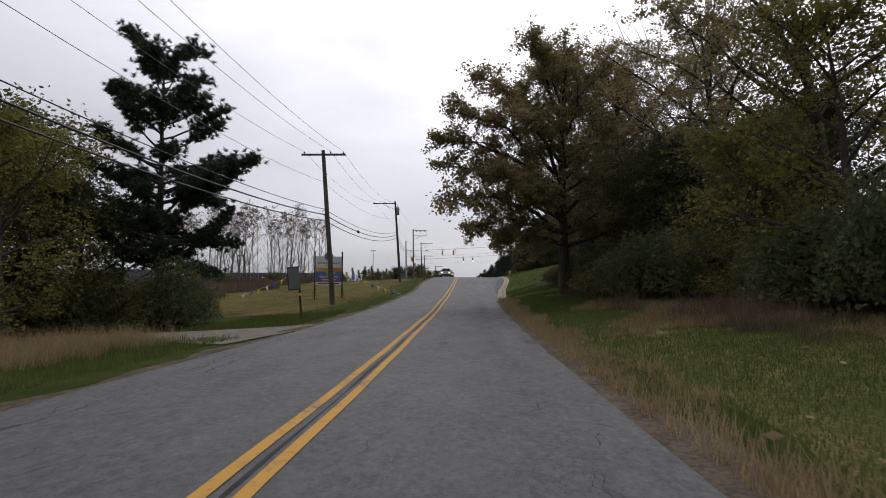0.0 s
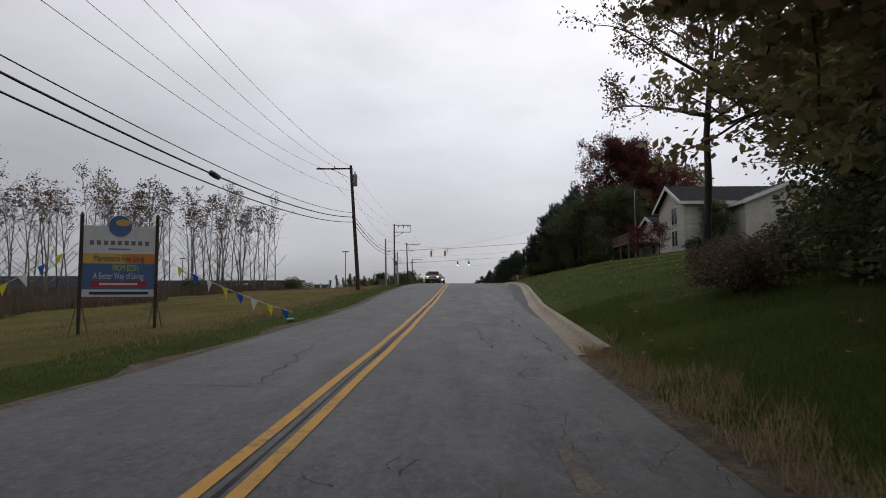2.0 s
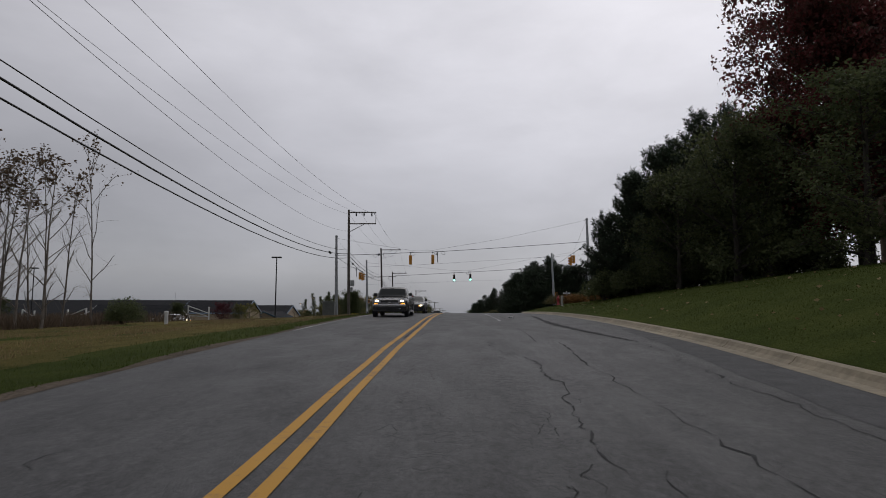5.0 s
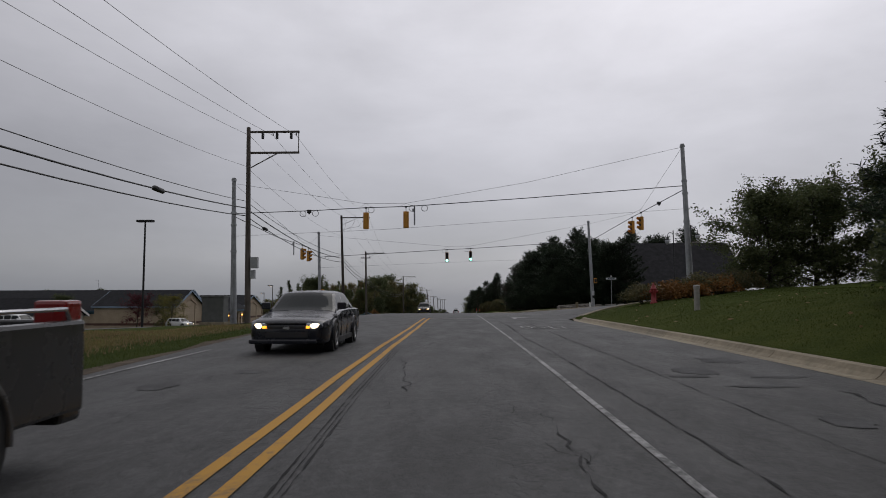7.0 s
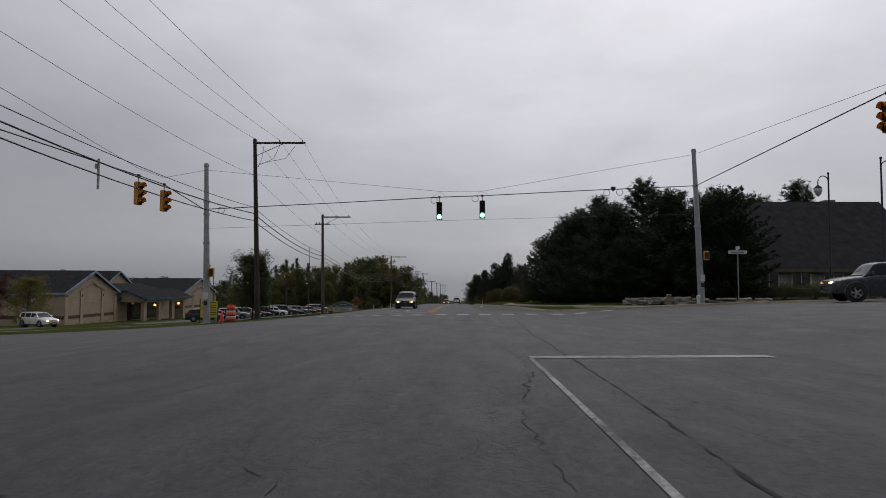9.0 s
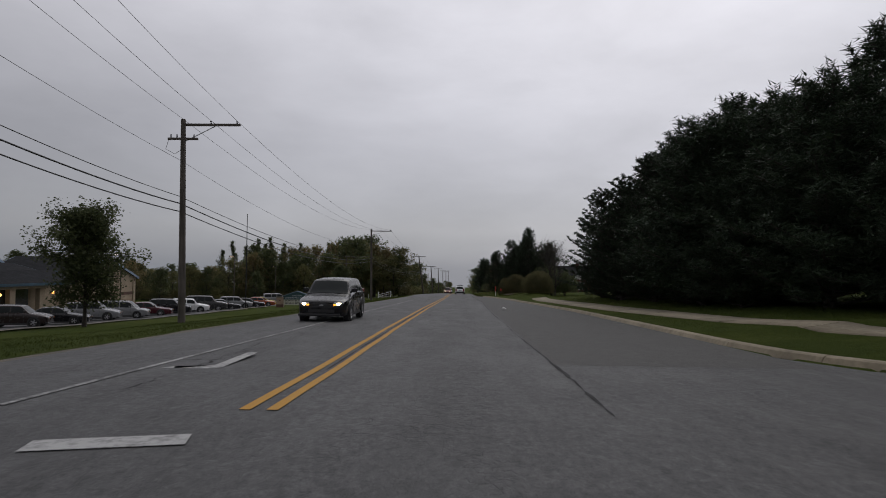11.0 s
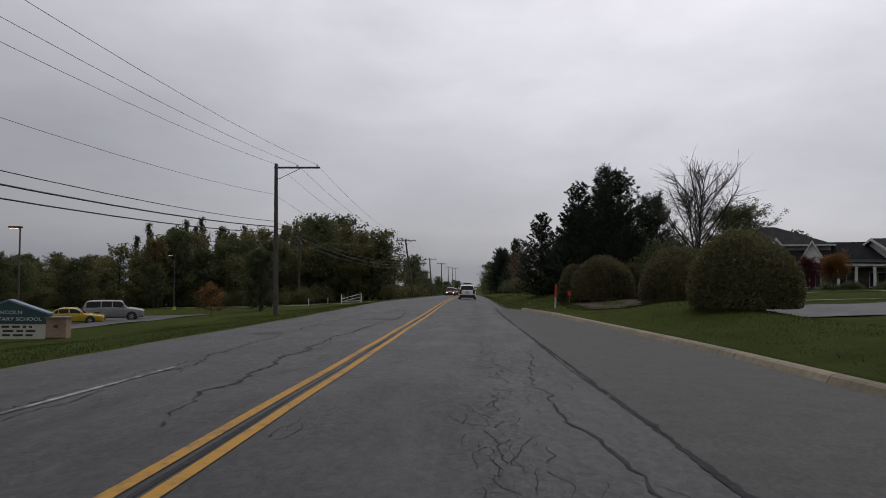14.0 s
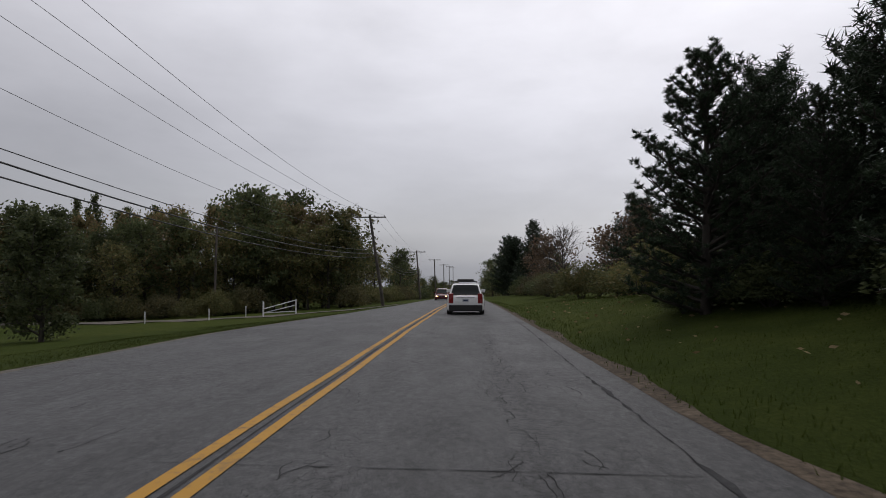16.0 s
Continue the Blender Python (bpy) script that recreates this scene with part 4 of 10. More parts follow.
# gravelly left shoulder and ragged right edge
sh_y = np.arange(-40, 149, 1.5)
for nm, side, ys, w0, mat, lab in (("shoulder", -1, sh_y, 0.42, "bare_soil", "strip of gravel and crumbled asphalt beside the road"),
                                   ("shoulder", -1, np.arange(190, 296, 1.5), 0.3, "gravel", "pale gravel strip beside the road"),
                                   ("shoulder", 1, np.arange(-40, 51, 0.4), 0.55, "bare_soil", "strip of bare brown soil along the asphalt edge"),
                                   ("shoulder", 1, np.arange(266, 330, 0.25), 0.3, "bare_soil", "strip of bare brown soil along the asphalt edge")):
    W = w0 * (0.35 + 0.9 * rng.random(len(ys)) + 0.3 * np.sin(ys * 0.9) + 0.25 * np.sin(ys * 2.3))
    if side > 0:
        W = np.convolve(np.pad(W, 3, mode="edge"), np.ones(7) / 7, "valid")
    e = edge_l(ys) if side < 0 else edge_r(ys)
    A = np.stack([e - side * 0.05, ys], -1)
    B = np.stack([e + side * W, ys], -1)
    V = np.empty((len(ys), 2, 3))
    V[:, 0, :2], V[:, 1, :2] = A, B
    V[:, 0, 2] = road_z(ys) + 0.003
    V[:, 1, 2] = land(B[:, 0], B[:, 1]) + 0.012
    i = np.arange(len(ys) - 1) * 2
    F = np.stack([i, i + 1, i + 3, i + 2], -1)
    if side < 0:
        F = F[:, ::-1]
    mid = np.stack([(V[:, 0] + V[:, 1]) / 2], 1)
    tagged(arrays(nm, V.reshape(-1, 3), F, mat), lab, "road shoulder", kind="structure")


def curb_path(pts, prof=((-0.02, 0.004), (0.27, -0.004), (0.35, 0.05), (0.41, 0.125), (0.50, 0.14), (0.585, 0.135), (0.61, 0.12), (0.62, -0.1))):
    """Concrete gutter and rolled curb, in cast lengths, along a line at the pavement's edge; land lies to its right."""
    P = np.asarray(pts, float)
    d = np.concatenate([[0], np.cumsum(np.linalg.norm(np.diff(P, axis=0), axis=1))])
    n = max(1, int(round(d[-1] / 3.0)))
    root = thing("curb", "pale concrete curb and gutter along the road", "curb", kind="structure")
    for k in range(n):
        s = np.linspace(d[-1] * k / n + 0.012, d[-1] * (k + 1) / n - 0.012, 4)
        X, Y = np.interp(s, d, P[:, 0]), np.interp(s, d, P[:, 1])
        ds = 0.2
        TX = np.interp(np.minimum(s + ds, d[-1]), d, P[:, 0]) - np.interp(np.maximum(s - ds, 0), d, P[:, 0])
        TY = np.interp(np.minimum(s + ds, d[-1]), d, P[:, 1]) - np.interp(np.maximum(s - ds, 0), d, P[:, 1])
        L = np.hypot(TX, TY)
        NX, NY = TY / L, -TX / L
        V = np.array([[(X[i] + NX[i] * o, Y[i] + NY[i] * o, float(open_land(X[i], Y[i])) + h) for o, h in prof] for i in range(4)])
        m = len(prof)
        F = np.array([(i * m + j, i * m + j + 1, (i + 1) * m + j + 1, (i + 1) * m + j) for i in range(3) for j in range(m - 1)])
        bm = bmesh.new()
        vs = [bm.verts.new(q) for q in V.reshape(-1, 3)]
        for q in F:
            bm.faces.new([vs[a] for a in q])
        for e in (0, 3):
            low = bm.verts.new((*V[e][0][:2], V[e][0][2] - 0.1))
            cap = [low] + [vs[e * m + j] for j in range(m)]
            bm.faces.new(cap if e == 0 else cap[::-1])
        part("curb_length", bm, "concrete", root)
    return root


def arc(cx, cy, r, a0, a1, n=10):
    a = np.radians(np.linspace(a0, a1, n))
    return np.stack([cx + r * np.cos(a), cy + r * np.sin(a)], -1)


ya = np.arange(51, 147.5, 1.5)
sx = np.linspace(14.2, 60, 14)
curb_path(np.concatenate([np.stack([edge_r(ya), ya], -1), arc(13.9, 148.5, 8.1, 180, 90), np.stack([sx, np.full(14, 156.6)], -1)]))
yb = np.arange(195.5, 266.5, 1.5)
curb_path(np.concatenate([np.stack([np.linspace(60, 15.5, 14), np.full(14, 185.5)], -1), arc(15.2, 194.5, 9.05, 270, 180), np.stack([edge_r(yb), yb], -1)]), ((-0.02, -0.03), (0.02, 0.03), (0.06, 0.09), (0.11, 0.115), (0.20, 0.12), (0.26, 0.115), (0.285, 0.10), (0.29, -0.1)))


def walkway(pts, width, label, mat="concrete", lift=0.02, joint=1.5):
    """A slab path in cast squares on the grass."""
    P = np.asarray(pts, float)
    d = np.concatenate([[0], np.cumsum(np.linalg.norm(np.diff(P, axis=0), axis=1))])
    n = max(1, int(d[-1] / joint))
    root = thing("pavement", label, "path", kind="structure")
    for k in range(n):
        s = np.linspace(d[-1] * k / n + 0.008, d[-1] * (k + 1) / n - 0.008, 3)
        X, Y = np.interp(s, d, P[:, 0]), np.interp(s, d, P[:, 1])
        T = np.stack([np.gradient(X), np.gradient(Y)], -1)
        T /= np.linalg.norm(T, axis=1)[:, None]
        V = []
        for i in range(3):
            for o, h in ((-0.5, -0.1), (-0.5, 0.0), (0.5, 0.0), (0.5, -0.1)):
                ex, ey = X[i] - T[i, 1] * o * width, Y[i] + T[i, 0] * o * width
                V.append((ex, ey, float(land(ex, ey)) + lift + h))
        F = [(i * 4 + j, i * 4 + 4 + j, i * 4 + 5 + j, i * 4 + 1 + j) for i in range(2) for j in range(3)]
        arrays("paving_slab", V, np.array(F), mat, root)


walkway([(14.5, 187.8), (11.0, 193.0), (8.8, 200.0), (8.0, 210.0), (7.6, 222.0), (7.2, 232.0), (7.3, 237.0), (7.6, 240.3)], 1.3, "pale concrete footpath through the lawn")
lane = np.stack([np.linspace(12.6, 60, 40), 261.6 - 0.06 * np.linspace(0, 46.4, 40)], -1)
ribbon("driveway", lane, 9.4 * np.sqrt(np.clip(np.linspace(0.06, 6, 40), 0, 1)), "worn_asphalt", "grey asphalt lane ending before the houses", "driveway", 0.05, land)
ribbon("pavement", straight(17.0, 268.6, 60, 266.2, 1.0), 0.32, "concrete", "pale concrete kerb of the lane", "kerb", 0.09, land)
ribbon("pavement", straight(24.2, 283.2, 37.6, 306.4, 1.0), 1.1, "concrete", "pale footpath to the house", "path", 0.06, land)
ribbon("pavement", straight(23.6, 282.9, 44.0, 275.0, 1.0), 1.2, "concrete", "pale footpath before the houses", "path", 0.06, land)
ribbon("driveway", straight(-4.75, 27.6, -24, 31, 0.8), 3.3 + 3.6 * np.exp(-np.linspace(0, 8, 25)) + 0.25 * np.sin(np.arange(25) * 1.9), "gravel", "pale gravel driveway beside the road", "driveway", 0.022, land)
ribbon("parking_lot", straight(-31.5, 214, -31.5, 292), 13.0, "worn_asphalt", "asphalt parking lot before the school", "parking lot", 0.05, land)
ribbon("driveway", straight(-33, 196, -60, 214), 6.0, "worn_asphalt", "asphalt drive before the school", "driveway", 0.06, land)
ribbon("driveway", straight(-5.6, 318, -45, 322), 5.0, "gravel", "pale drive leading past the gate", "driveway", 0.05, land)
for a in ((-24.6, 214, -24.6, 262), (-24.2, 268, -24.2, 280)):
    ribbon("pavement", straight(*a), 0.5, "concrete", "pale concrete kerb of the parking lot", "kerb", 0.10, land)

ribbon("pavement", straight(-62, 181.0, -16.5, 183.6), 0.45, "concrete", "pale concrete kerb of the side street", "kerb", 0.10, land)

fy = np.arange(40, 150, 0.4)
sheet("field", lambda y: edge_l(y) - np.array([34.0, 26, 20, 16, 12, 9, 6, 4, 1.4 + 0.45 * math.sin(y * 0.7) + 0.3 * math.sin(y * 1.9) + 0.2 * math.sin(y * 5.3) + 0.15 * math.sin(y * 11.1)]), fy, lambda x, y: land(x, y) - np.where(np.arange(x.shape[1]) == x.shape[1] - 1, 0.09, 0.0), "field_grass", "mown field with yellowing grass", "field", lift=0.02)
sheet("verge", lambda y: edge_r(y) + np.array([0.5 + 0.2 * math.sin(y * 1.3), 1.2, 2.2, 3.4, 5.0, 7.0, 10.0]), np.arange(-30, 38, 2.0), lambda x, y: land(x, y) - np.where(np.arange(x.shape[1]) == 0, 0.06, 0.0), "weedy_grass", "rough verge of mixed green and dry grass", "verge", lift=0.015)

# ---- utility poles and lines ----
WIRE_ENDS = []          # for each pole: places of the three top conductors, the neutral and the three cables


def utility_pole(base, top, arm, label, material="pole_wood", arm2=None, brace=1, trafo=False, lower=None, jumpers=False):
    """base, top: places; arm: x from and to at the top; arm2: height of a second arm below."""
    b, t = Vector(base), Vector(top)
    root = thing("utility_pole", label, "utility pole", "poles along the road", at=b)
    d = t - b
    n = 8
    pts = [d * (k / n) + Vector((0, 0, -0.4 if k == 0 else 0)) for k in range(n + 1)]
    tube("pole", pts, np.linspace(0.18, 0.115, n + 1), material, root, 12)
    cap = bmesh.new()
    cyl(cap, d, d + Vector((0, 0, 0.03)), 0.118, 0.09, 12)
    part("pole_top", cap, material, root)

    def crossarm(z, x0, x1):
        return part("crossarm", boxed((x0, -0.055, z - 0.06), (x1, 0.055, z + 0.06), 0.012), material, root)
    z0 = d.z - 0.22
    x0, x1 = arm[0] - b.x, arm[1] - b.x
    a1 = crossarm(z0, x0, x1)
    a1.location.y = d.y + 0.15
    ends = []
    inner = [x0 + (x1 - x0) * f for f in (0.06, 0.5, 0.94)]
    if x0 < d.x - 0.6 and x1 > d.x + 0.6:
        inner[1] = d.x + 0.45
    for x in inner:
        ins = bmesh.new()
        up = 1 if arm2 is None else -1
        lathe(ins, [(0.02, 0), (0.045, 0.03), (0.02, 0.06), (0.05, 0.09), (0.03, 0.15)], 10, pose(x, 0, z0 + 0.06 if up > 0 else z0 - 0.24))
        o = part("insulator", ins, "insulator_grey", root, smooth=True)
        o.location.y = d.y + 0.15
        ends.append((b.x + x, b.y + d.y + 0.15, b.z + z0 + (0.21 if up > 0 else -0.22)))
    if brace:
        far = x1 if abs(x1 - d.x) > abs(x0 - d.x) else x0
        xm = d.x + (far - d.x) * 0.55
        tube("brace", [(d.x, d.y + 0.16, z0 - 0.85), (xm, d.y + 0.16, z0 - 0.06)], 0.022, "galvanised_steel", root, 6)
    if arm2 is not None:
        z2 = arm2 - b.z
        a2 = crossarm(z2, x0, x1)
        a2.location.y = d.y + 0.15
        tube("brace", [(d.x, d.y + 0.16, z2 - 0.95), (d.x + (x1 - d.x) * 0.55, d.y + 0.16, z2 - 0.06)], 0.035, material, root, 6)
        tube("hanger", [(x1 - 0.05, d.y + 0.16, z2), (x1 - 0.05, d.y + 0.16, z0)], 0.03, material, root, 6)
        for k in range(3):
            xs = x0 + (x1 - x0) * (0.3 + 0.27 * k)
            sw = bmesh.new()
            box(sw, (xs - 0.06, d.y + 0.1, z0 - 0.42), (xs + 0.08, d.y + 0.24, z0 - 0.08), 0.02)
            part("cutout_switch", sw, "black_plastic", root)
    if lower is not None:
        z3 = lower - b.z
        lo = part("lower_crossarm", boxed((d.x - 0.75, d.y - 0.05, z3 - 0.055), (d.x + 0.75, d.y + 0.05, z3 + 0.055), 0.01), material, root)
        for s in (-0.6, -0.3, 0.55):
            ins = bmesh.new()
            cyl(ins, (d.x + s, d.y, z3 + 0.05), (d.x + s, d.y, z3 + 0.22), 0.04, 0.03, 8)
            part("insulator", ins, "insulator_grey", root)
        tube("jumper_wire", [(d.x - 0.7, d.y, z3), (d.x - 0.85, d.y, z3 - 0.5), (d.x - 0.4, d.y, z3 - 0.75), (d.x, d.y, z3 - 0.5)], 0.012, "cable_black", root, 5)
    if trafo:
        can = bmesh.new()
        lathe(can, [(0.0, -0.5), (0.19, -0.5), (0.21, -0.45), (0.21, 0.42), (0.18, 0.5), (0.05, 0.54), (0.0, 0.54)], 16, pose(d.x + 0.36, d.y, d.z - 1.25))
        tk = part("transformer", can, "transformer_grey", root, "grey transformer can", smooth=True)
        bu = bmesh.new()
        lathe(bu, [(0.04, 0), (0.06, 0.06), (0.03, 0.12), (0.06, 0.18), (0.02, 0.25)], 10, pose(d.x + 0.36, d.y, d.z - 0.72))
        part("bushing", bu, "insulator_grey", tk)
    if jumpers:
        for k in range(3):
            xs = x0 + (x1 - x0) * (0.2 + 0.3 * k)
            tube("jumper_wire", [(xs, d.y + 0.2, z0 - 0.2), (d.x + (xs - d.x) * 0.75, d.y + 0.25, z0 - 1.0), (d.x + 0.2, d.y + 0.2, z0 - 1.55 + 0.1 * k), (d.x, d.y + 0.1, z0 - 1.6)], 0.014, "cable_black", root, 5)
    u = d / d.z

    def side(z):
        p = b + u * (z - b.z)
        return (p.x - 0.16, p.y, z)
    WIRE_ENDS.append(ends + [side(b.z + d.z * 0.80), side(b.z + d.z * 0.62), side(b.z + d.z * 0.585), side(b.z + d.z * 0.545)])
    return root


POLES = [
    dict(base=(-8.6, -34, gz(-8.6, -34)), top=(-8.9, -34, 9.4), arm=(-10.4, -7.4), label="tall weathered wooden utility pole with one crossarm"),
    dict(base=(-8.4, 4.5, gz(-8.4, 4.5)), top=(-8.9, 4.5, 9.2), arm=(-10.4, -7.4), label="tall weathered wooden utility pole with one crossarm"),
    dict(base=(-8.45, 50.0, gz(-8.45, 50)), top=(-9.10, 49.6, 9.55), arm=(-10.5, -7.7), label="weathered wooden utility pole leaning beside the grass", brace=0),
    dict(base=(-8.78, 93.3, gz(-8.78, 93.3)), top=(-9.53, 93.35, 12.1), arm=(-12.5, -9.4), label="dark wooden utility pole with a transformer", material="dark_pole_wood", trafo=True),
    dict(base=(-12.1, 153.9, gz(-12.1, 153.9)), top=(-12.25, 153.9, 13.75), arm=(-12.4, -9.25), arm2=12.27, label="wooden utility pole with two crossarms and switches", brace=0),
    dict(base=(-12.6, 188.5, gz(-12.6, 188.5)), top=(-12.95, 188.4, 12.95), arm=(-13.1, -9.7), label="dark wooden utility pole with drooping jumper wires", material="dark_pole_wood", jumpers=True),
    dict(base=(-13.3, 211.5, gz(-13.3, 211.5)), top=(-13.45, 211.5, 10.5), arm=(-13.6, -10.65), lower=9.55, label="wooden utility pole with two crossarms"),
    dict(base=(-12.8, 273.0, gz(-12.8, 273)), top=(-12.93, 273.0, 8.9), arm=(-13.1, -9.95), label="wooden utility pole with one braced crossarm", material="pole_wood"),
    dict(base=(-8.5, 328.4, gz(-8.5, 328.4)), top=(-9.6, 326.5, 6.2), arm=(-11.1, -8.0), label="leaning wooden utility pole before the woods"),
    dict(base=(-8.6, 378, gz(-8.6, 378)), top=(-9.3, 378, 4.1), arm=(-10.8, -7.7), label="leaning wooden utility pole before the woods"),
    dict(base=(-8.6, 430, gz(-8.6, 430)), top=(-9.0, 430, 3.4), arm=(-10.5, -7.4), label="far wooden utility pole beside the road"),
    dict(base=(-8.6, 485, gz(-8.6, 485)), top=(-8.8, 485, 2.4), arm=(-10.3, -7.2), label="far wooden utility pole beside the road"),
    dict(base=(-8.6, 545, gz(-8.6, 545)), top=(-8.8, 545, 2.0), arm=(-10.3, -7.2), label="far wooden utility pole beside the road"),
    dict(base=(-8.6, 610, gz(-8.6, 610)), top=(-8.8, 610, 1.9), arm=(-10.3, -7.2), label="far wooden utility pole beside the road"),
]
for kw in POLES:
    utility_pole(**kw)


def strung(name, a, b, sag, r, material, label, group="overhead lines"):
    """A wire hanging between two places."""
    a, b = np.array(a, float), np.array(b, float)
    s = np.linspace(0, 1, 17)[:, None]
    P = a + (b - a) * s
    P[:, 2] -= (4 * sag * s * (1 - s)).ravel()
    v, f = tube_arrays(P, r, 5)
    ob = arrays(name, v, f, material, smooth=True)
    return tagged(ob, label, "cable", group)


for p, q in zip(WIRE_ENDS, WIRE_ENDS[1:]):
    span = math.dist(p[0], q[0])
    sg = 0.9 * (span / 45) ** 2
    for k in range(3):
        strung("power_line", p[k], q[k], min(sg, 1.3), 0.009, "conductor_grey", "thin bare power line between the poles")
    strung("power_line", p[3], q[3], min(sg, 1.4), 0.009, "conductor_grey", "thin neutral line between the poles")
    strung("telephone_cable", p[4], q[4], min(0.6 * sg + 0.2, 1.1), 0.017, "cable_black", "black communication cable between the poles")
    strung("telephone_cable", p[5], q[5], min(0.6 * sg + 0.25, 1.15), 0.031, "cable_black", "thick black communication cable between the poles")
    strung("telephone_cable", p[6], q[6], min(0.6 * sg + 0.25, 1.15), 0.026, "cable_black", "black communication cable between the poles")
for pole_i, wire_k, frac in ((3, 5, 0.8), (4, 6, 0.12), (6, 6, 0.86), (2, 5, 0.3)):
    p, q = WIRE_ENDS[pole_i][wire_k], WIRE_ENDS[pole_i + 1][wire_k]
    sg = min(0.6 * 0.9 * (math.dist(WIRE_ENDS[pole_i][0], WIRE_ENDS[pole_i + 1][0]) / 45) ** 2 + 0.25, 1.15)
    c = [p[i] + (q[i] - p[i]) * frac for i in range(3)]
    c[2] -= 4 * sg * frac * (1 - frac)
    bm = bmesh.new()
    lathe(bm, [(0.035, -0.5), (0.10, -0.40), (0.11, 0.40), (0.035, 0.5)], 12)
    ob = part("splice_case", bm, "black_plastic", smooth=True)
    ob.matrix_basis = pose(*c, 90, 0, 4)
    tagged(ob, "black splice case hanging on the cables", "splice case", "splice cases")

# ---- signal span at the crossing ----
CORNERS = {"nw": ((-14.05, 157.1), 11.35, (-14.2, 157.1)), "ne": ((14.5, 156.6), 13.2, (14.25, 156.6)), "se": ((15.1, 187.4), 12.05, (14.76, 187.4)), "sw": ((-14.6, 185.3), 10.8, (-14.86, 185.4))}


def strain_pole(key):
    (bx, by), top, (tx, ty) = CORNERS[key]
    z = gz(bx, by)
    root = thing("strain_pole", "grey galvanised steel pole carrying signal wires", "steel pole", "signal poles at the crossing", at=(bx, by, z))
    h = top - z
    tube("pole", [(0, 0, -0.05), ((tx - bx) * 0.5, (ty - by) * 0.5, h / 2), (tx - bx, ty - by, h)], [0.21, 0.165, 0.12], "galvanised_steel", root, 12)
    bm = bmesh.new()
    box(bm, (-0.3, -0.3, -0.1), (0.3, 0.3, 0.05), 0.01)
    part("base_plate", bm, "galvanised_steel", root)
    for f in (0.985, 0.76, 0.68, 0.5):
        bm = bmesh.new()
        r = 0.21 - 0.09 * f
        lathe(bm, [(r, -0.06), (r + 0.035, -0.06), (r + 0.035, 0.06), (r, 0.06)], 12, pose((tx - bx) * f, (ty - by) * f, h * f))
        part("band", bm, "galvanised_steel", root)
    if key in ("sw", "se"):
        bm = bmesh.new()
        box(bm, (0.12, -0.25, 2.75), (0.42, -0.02, 3.3), 0.03)
        ps = part("pedestrian_signal", bm, "signal_yellow", root, "yellow pedestrian signal box")
        part("signal_face", boxed((0.15, -0.262, 2.82), (0.39, -0.252, 3.22), 0.0), "signal_black", ps)
        part("push_button", boxed((-0.1, -0.27, 1.1), (0.1, -0.20, 1.35), 0.01), "signal_black", root)
        part("plaque", boxed((-0.12, -0.262, 1.45), (0.12, -0.225, 1.85), 0.005), "panel_white", root)
    return root


for key in CORNERS:
    strain_pole(key)


def signal_head(x, y, top, face, lit, label):
    """A three-lens head hanging with its top at z=top; face: degrees it looks from -y."""
    root = thing("traffic_signal", label, "traffic light", "signals on the span wires", at=(x, y, top), turn=face)
    H = 1.06
    part("housing", boxed((-0.17, -0.11, -H), (0.17, 0.11, 0), 0.03), "signal_yellow", root)
    part("back_rib", boxed((-0.12, 0.11, -H + 0.05), (0.12, 0.145, -0.05), 0.012), "signal_yellow", root)
    tube("hanger", [(0, 0, 0), (0, 0, 0.30)], 0.025, "galvanised_steel", root, 8)
    bm = bmesh.new()
    box(bm, (-0.07, -0.05, 0.24), (0.07, 0.05, 0.36), 0.02)
    part("hanger_clamp", bm, "black_iron", root)
    part("door", boxed((-0.155, -0.118, -H + 0.02), (0.155, -0.108, -0.02), 0.004), "signal_black", root)
    for k, z in enumerate((-0.18, -0.53, -0.88)):
        bm = bmesh.new()
        lathe(bm, [(0.0, 0.035), (0.07, 0.028), (0.12, 0.012), (0.14, 0.0)], 18, pose(0, -0.12, z, 90))
        part("lens", bm, "lens_green" if lit and k == 2 else "lens_off", root, "lit green lens" if lit and k == 2 else "", smooth=True)
        bm = bmesh.new()                      # tunnel visor, open below
        pr = []
        for a in np.linspace(-40, 220, 15):
            pr.append((0.158 * math.cos(radians(a)), 0.158 * math.sin(radians(a))))
        rows_ = []
        for d_ in (-0.11, -0.33):
            rows_.append([bm.verts.new((px, d_ if py > -0.02 or d_ > -0.2 else -0.2, z + py)) for px, py in pr])
        for i in range(len(pr) - 1):
            bm.faces.new((rows_[0][i], rows_[0][i + 1], rows_[1][i + 1], rows_[1][i]))
        bmesh.ops.solidify(bm, geom=bm.faces[:], thickness=0.008)
        part("visor", bm, "signal_yellow" if not lit else "signal_black", root)
    return root


green = "hanging traffic light with its green lens lit"
signal_head(-0.93, 185.6, 8.5, 0, True, green)
signal_head(1.63, 185.9, 8.63, 0, True, green)
signal_head(-5.67, 157.0, 9.05, 180, False, "yellow traffic light seen from behind, hanging on wires")
signal_head(-3.14, 157.15, 9.12, 180, False, "yellow traffic light seen from behind, hanging on wires")
signal_head(-14.55, 176.85, 8.33, 78, False, "yellow traffic light hanging over the side street")
signal_head(-14.55, 179.4, 8.31, 78, False, "yellow traffic light hanging over the side street")
signal_head(14.65, 169.6, 9.9, -80, False, "yellow traffic light hanging over the side street")
signal_head(14.6, 166.9, 9.92, -80, False, "yellow traffic light hanging over the side street")


def polyline_wire(name, pts, r, material, label):
    v, f = tube_arrays(np.array(pts, float), r, 5)
    return tagged(arrays(name, v, f, material, smooth=True), label, "cable", "signal span wires")


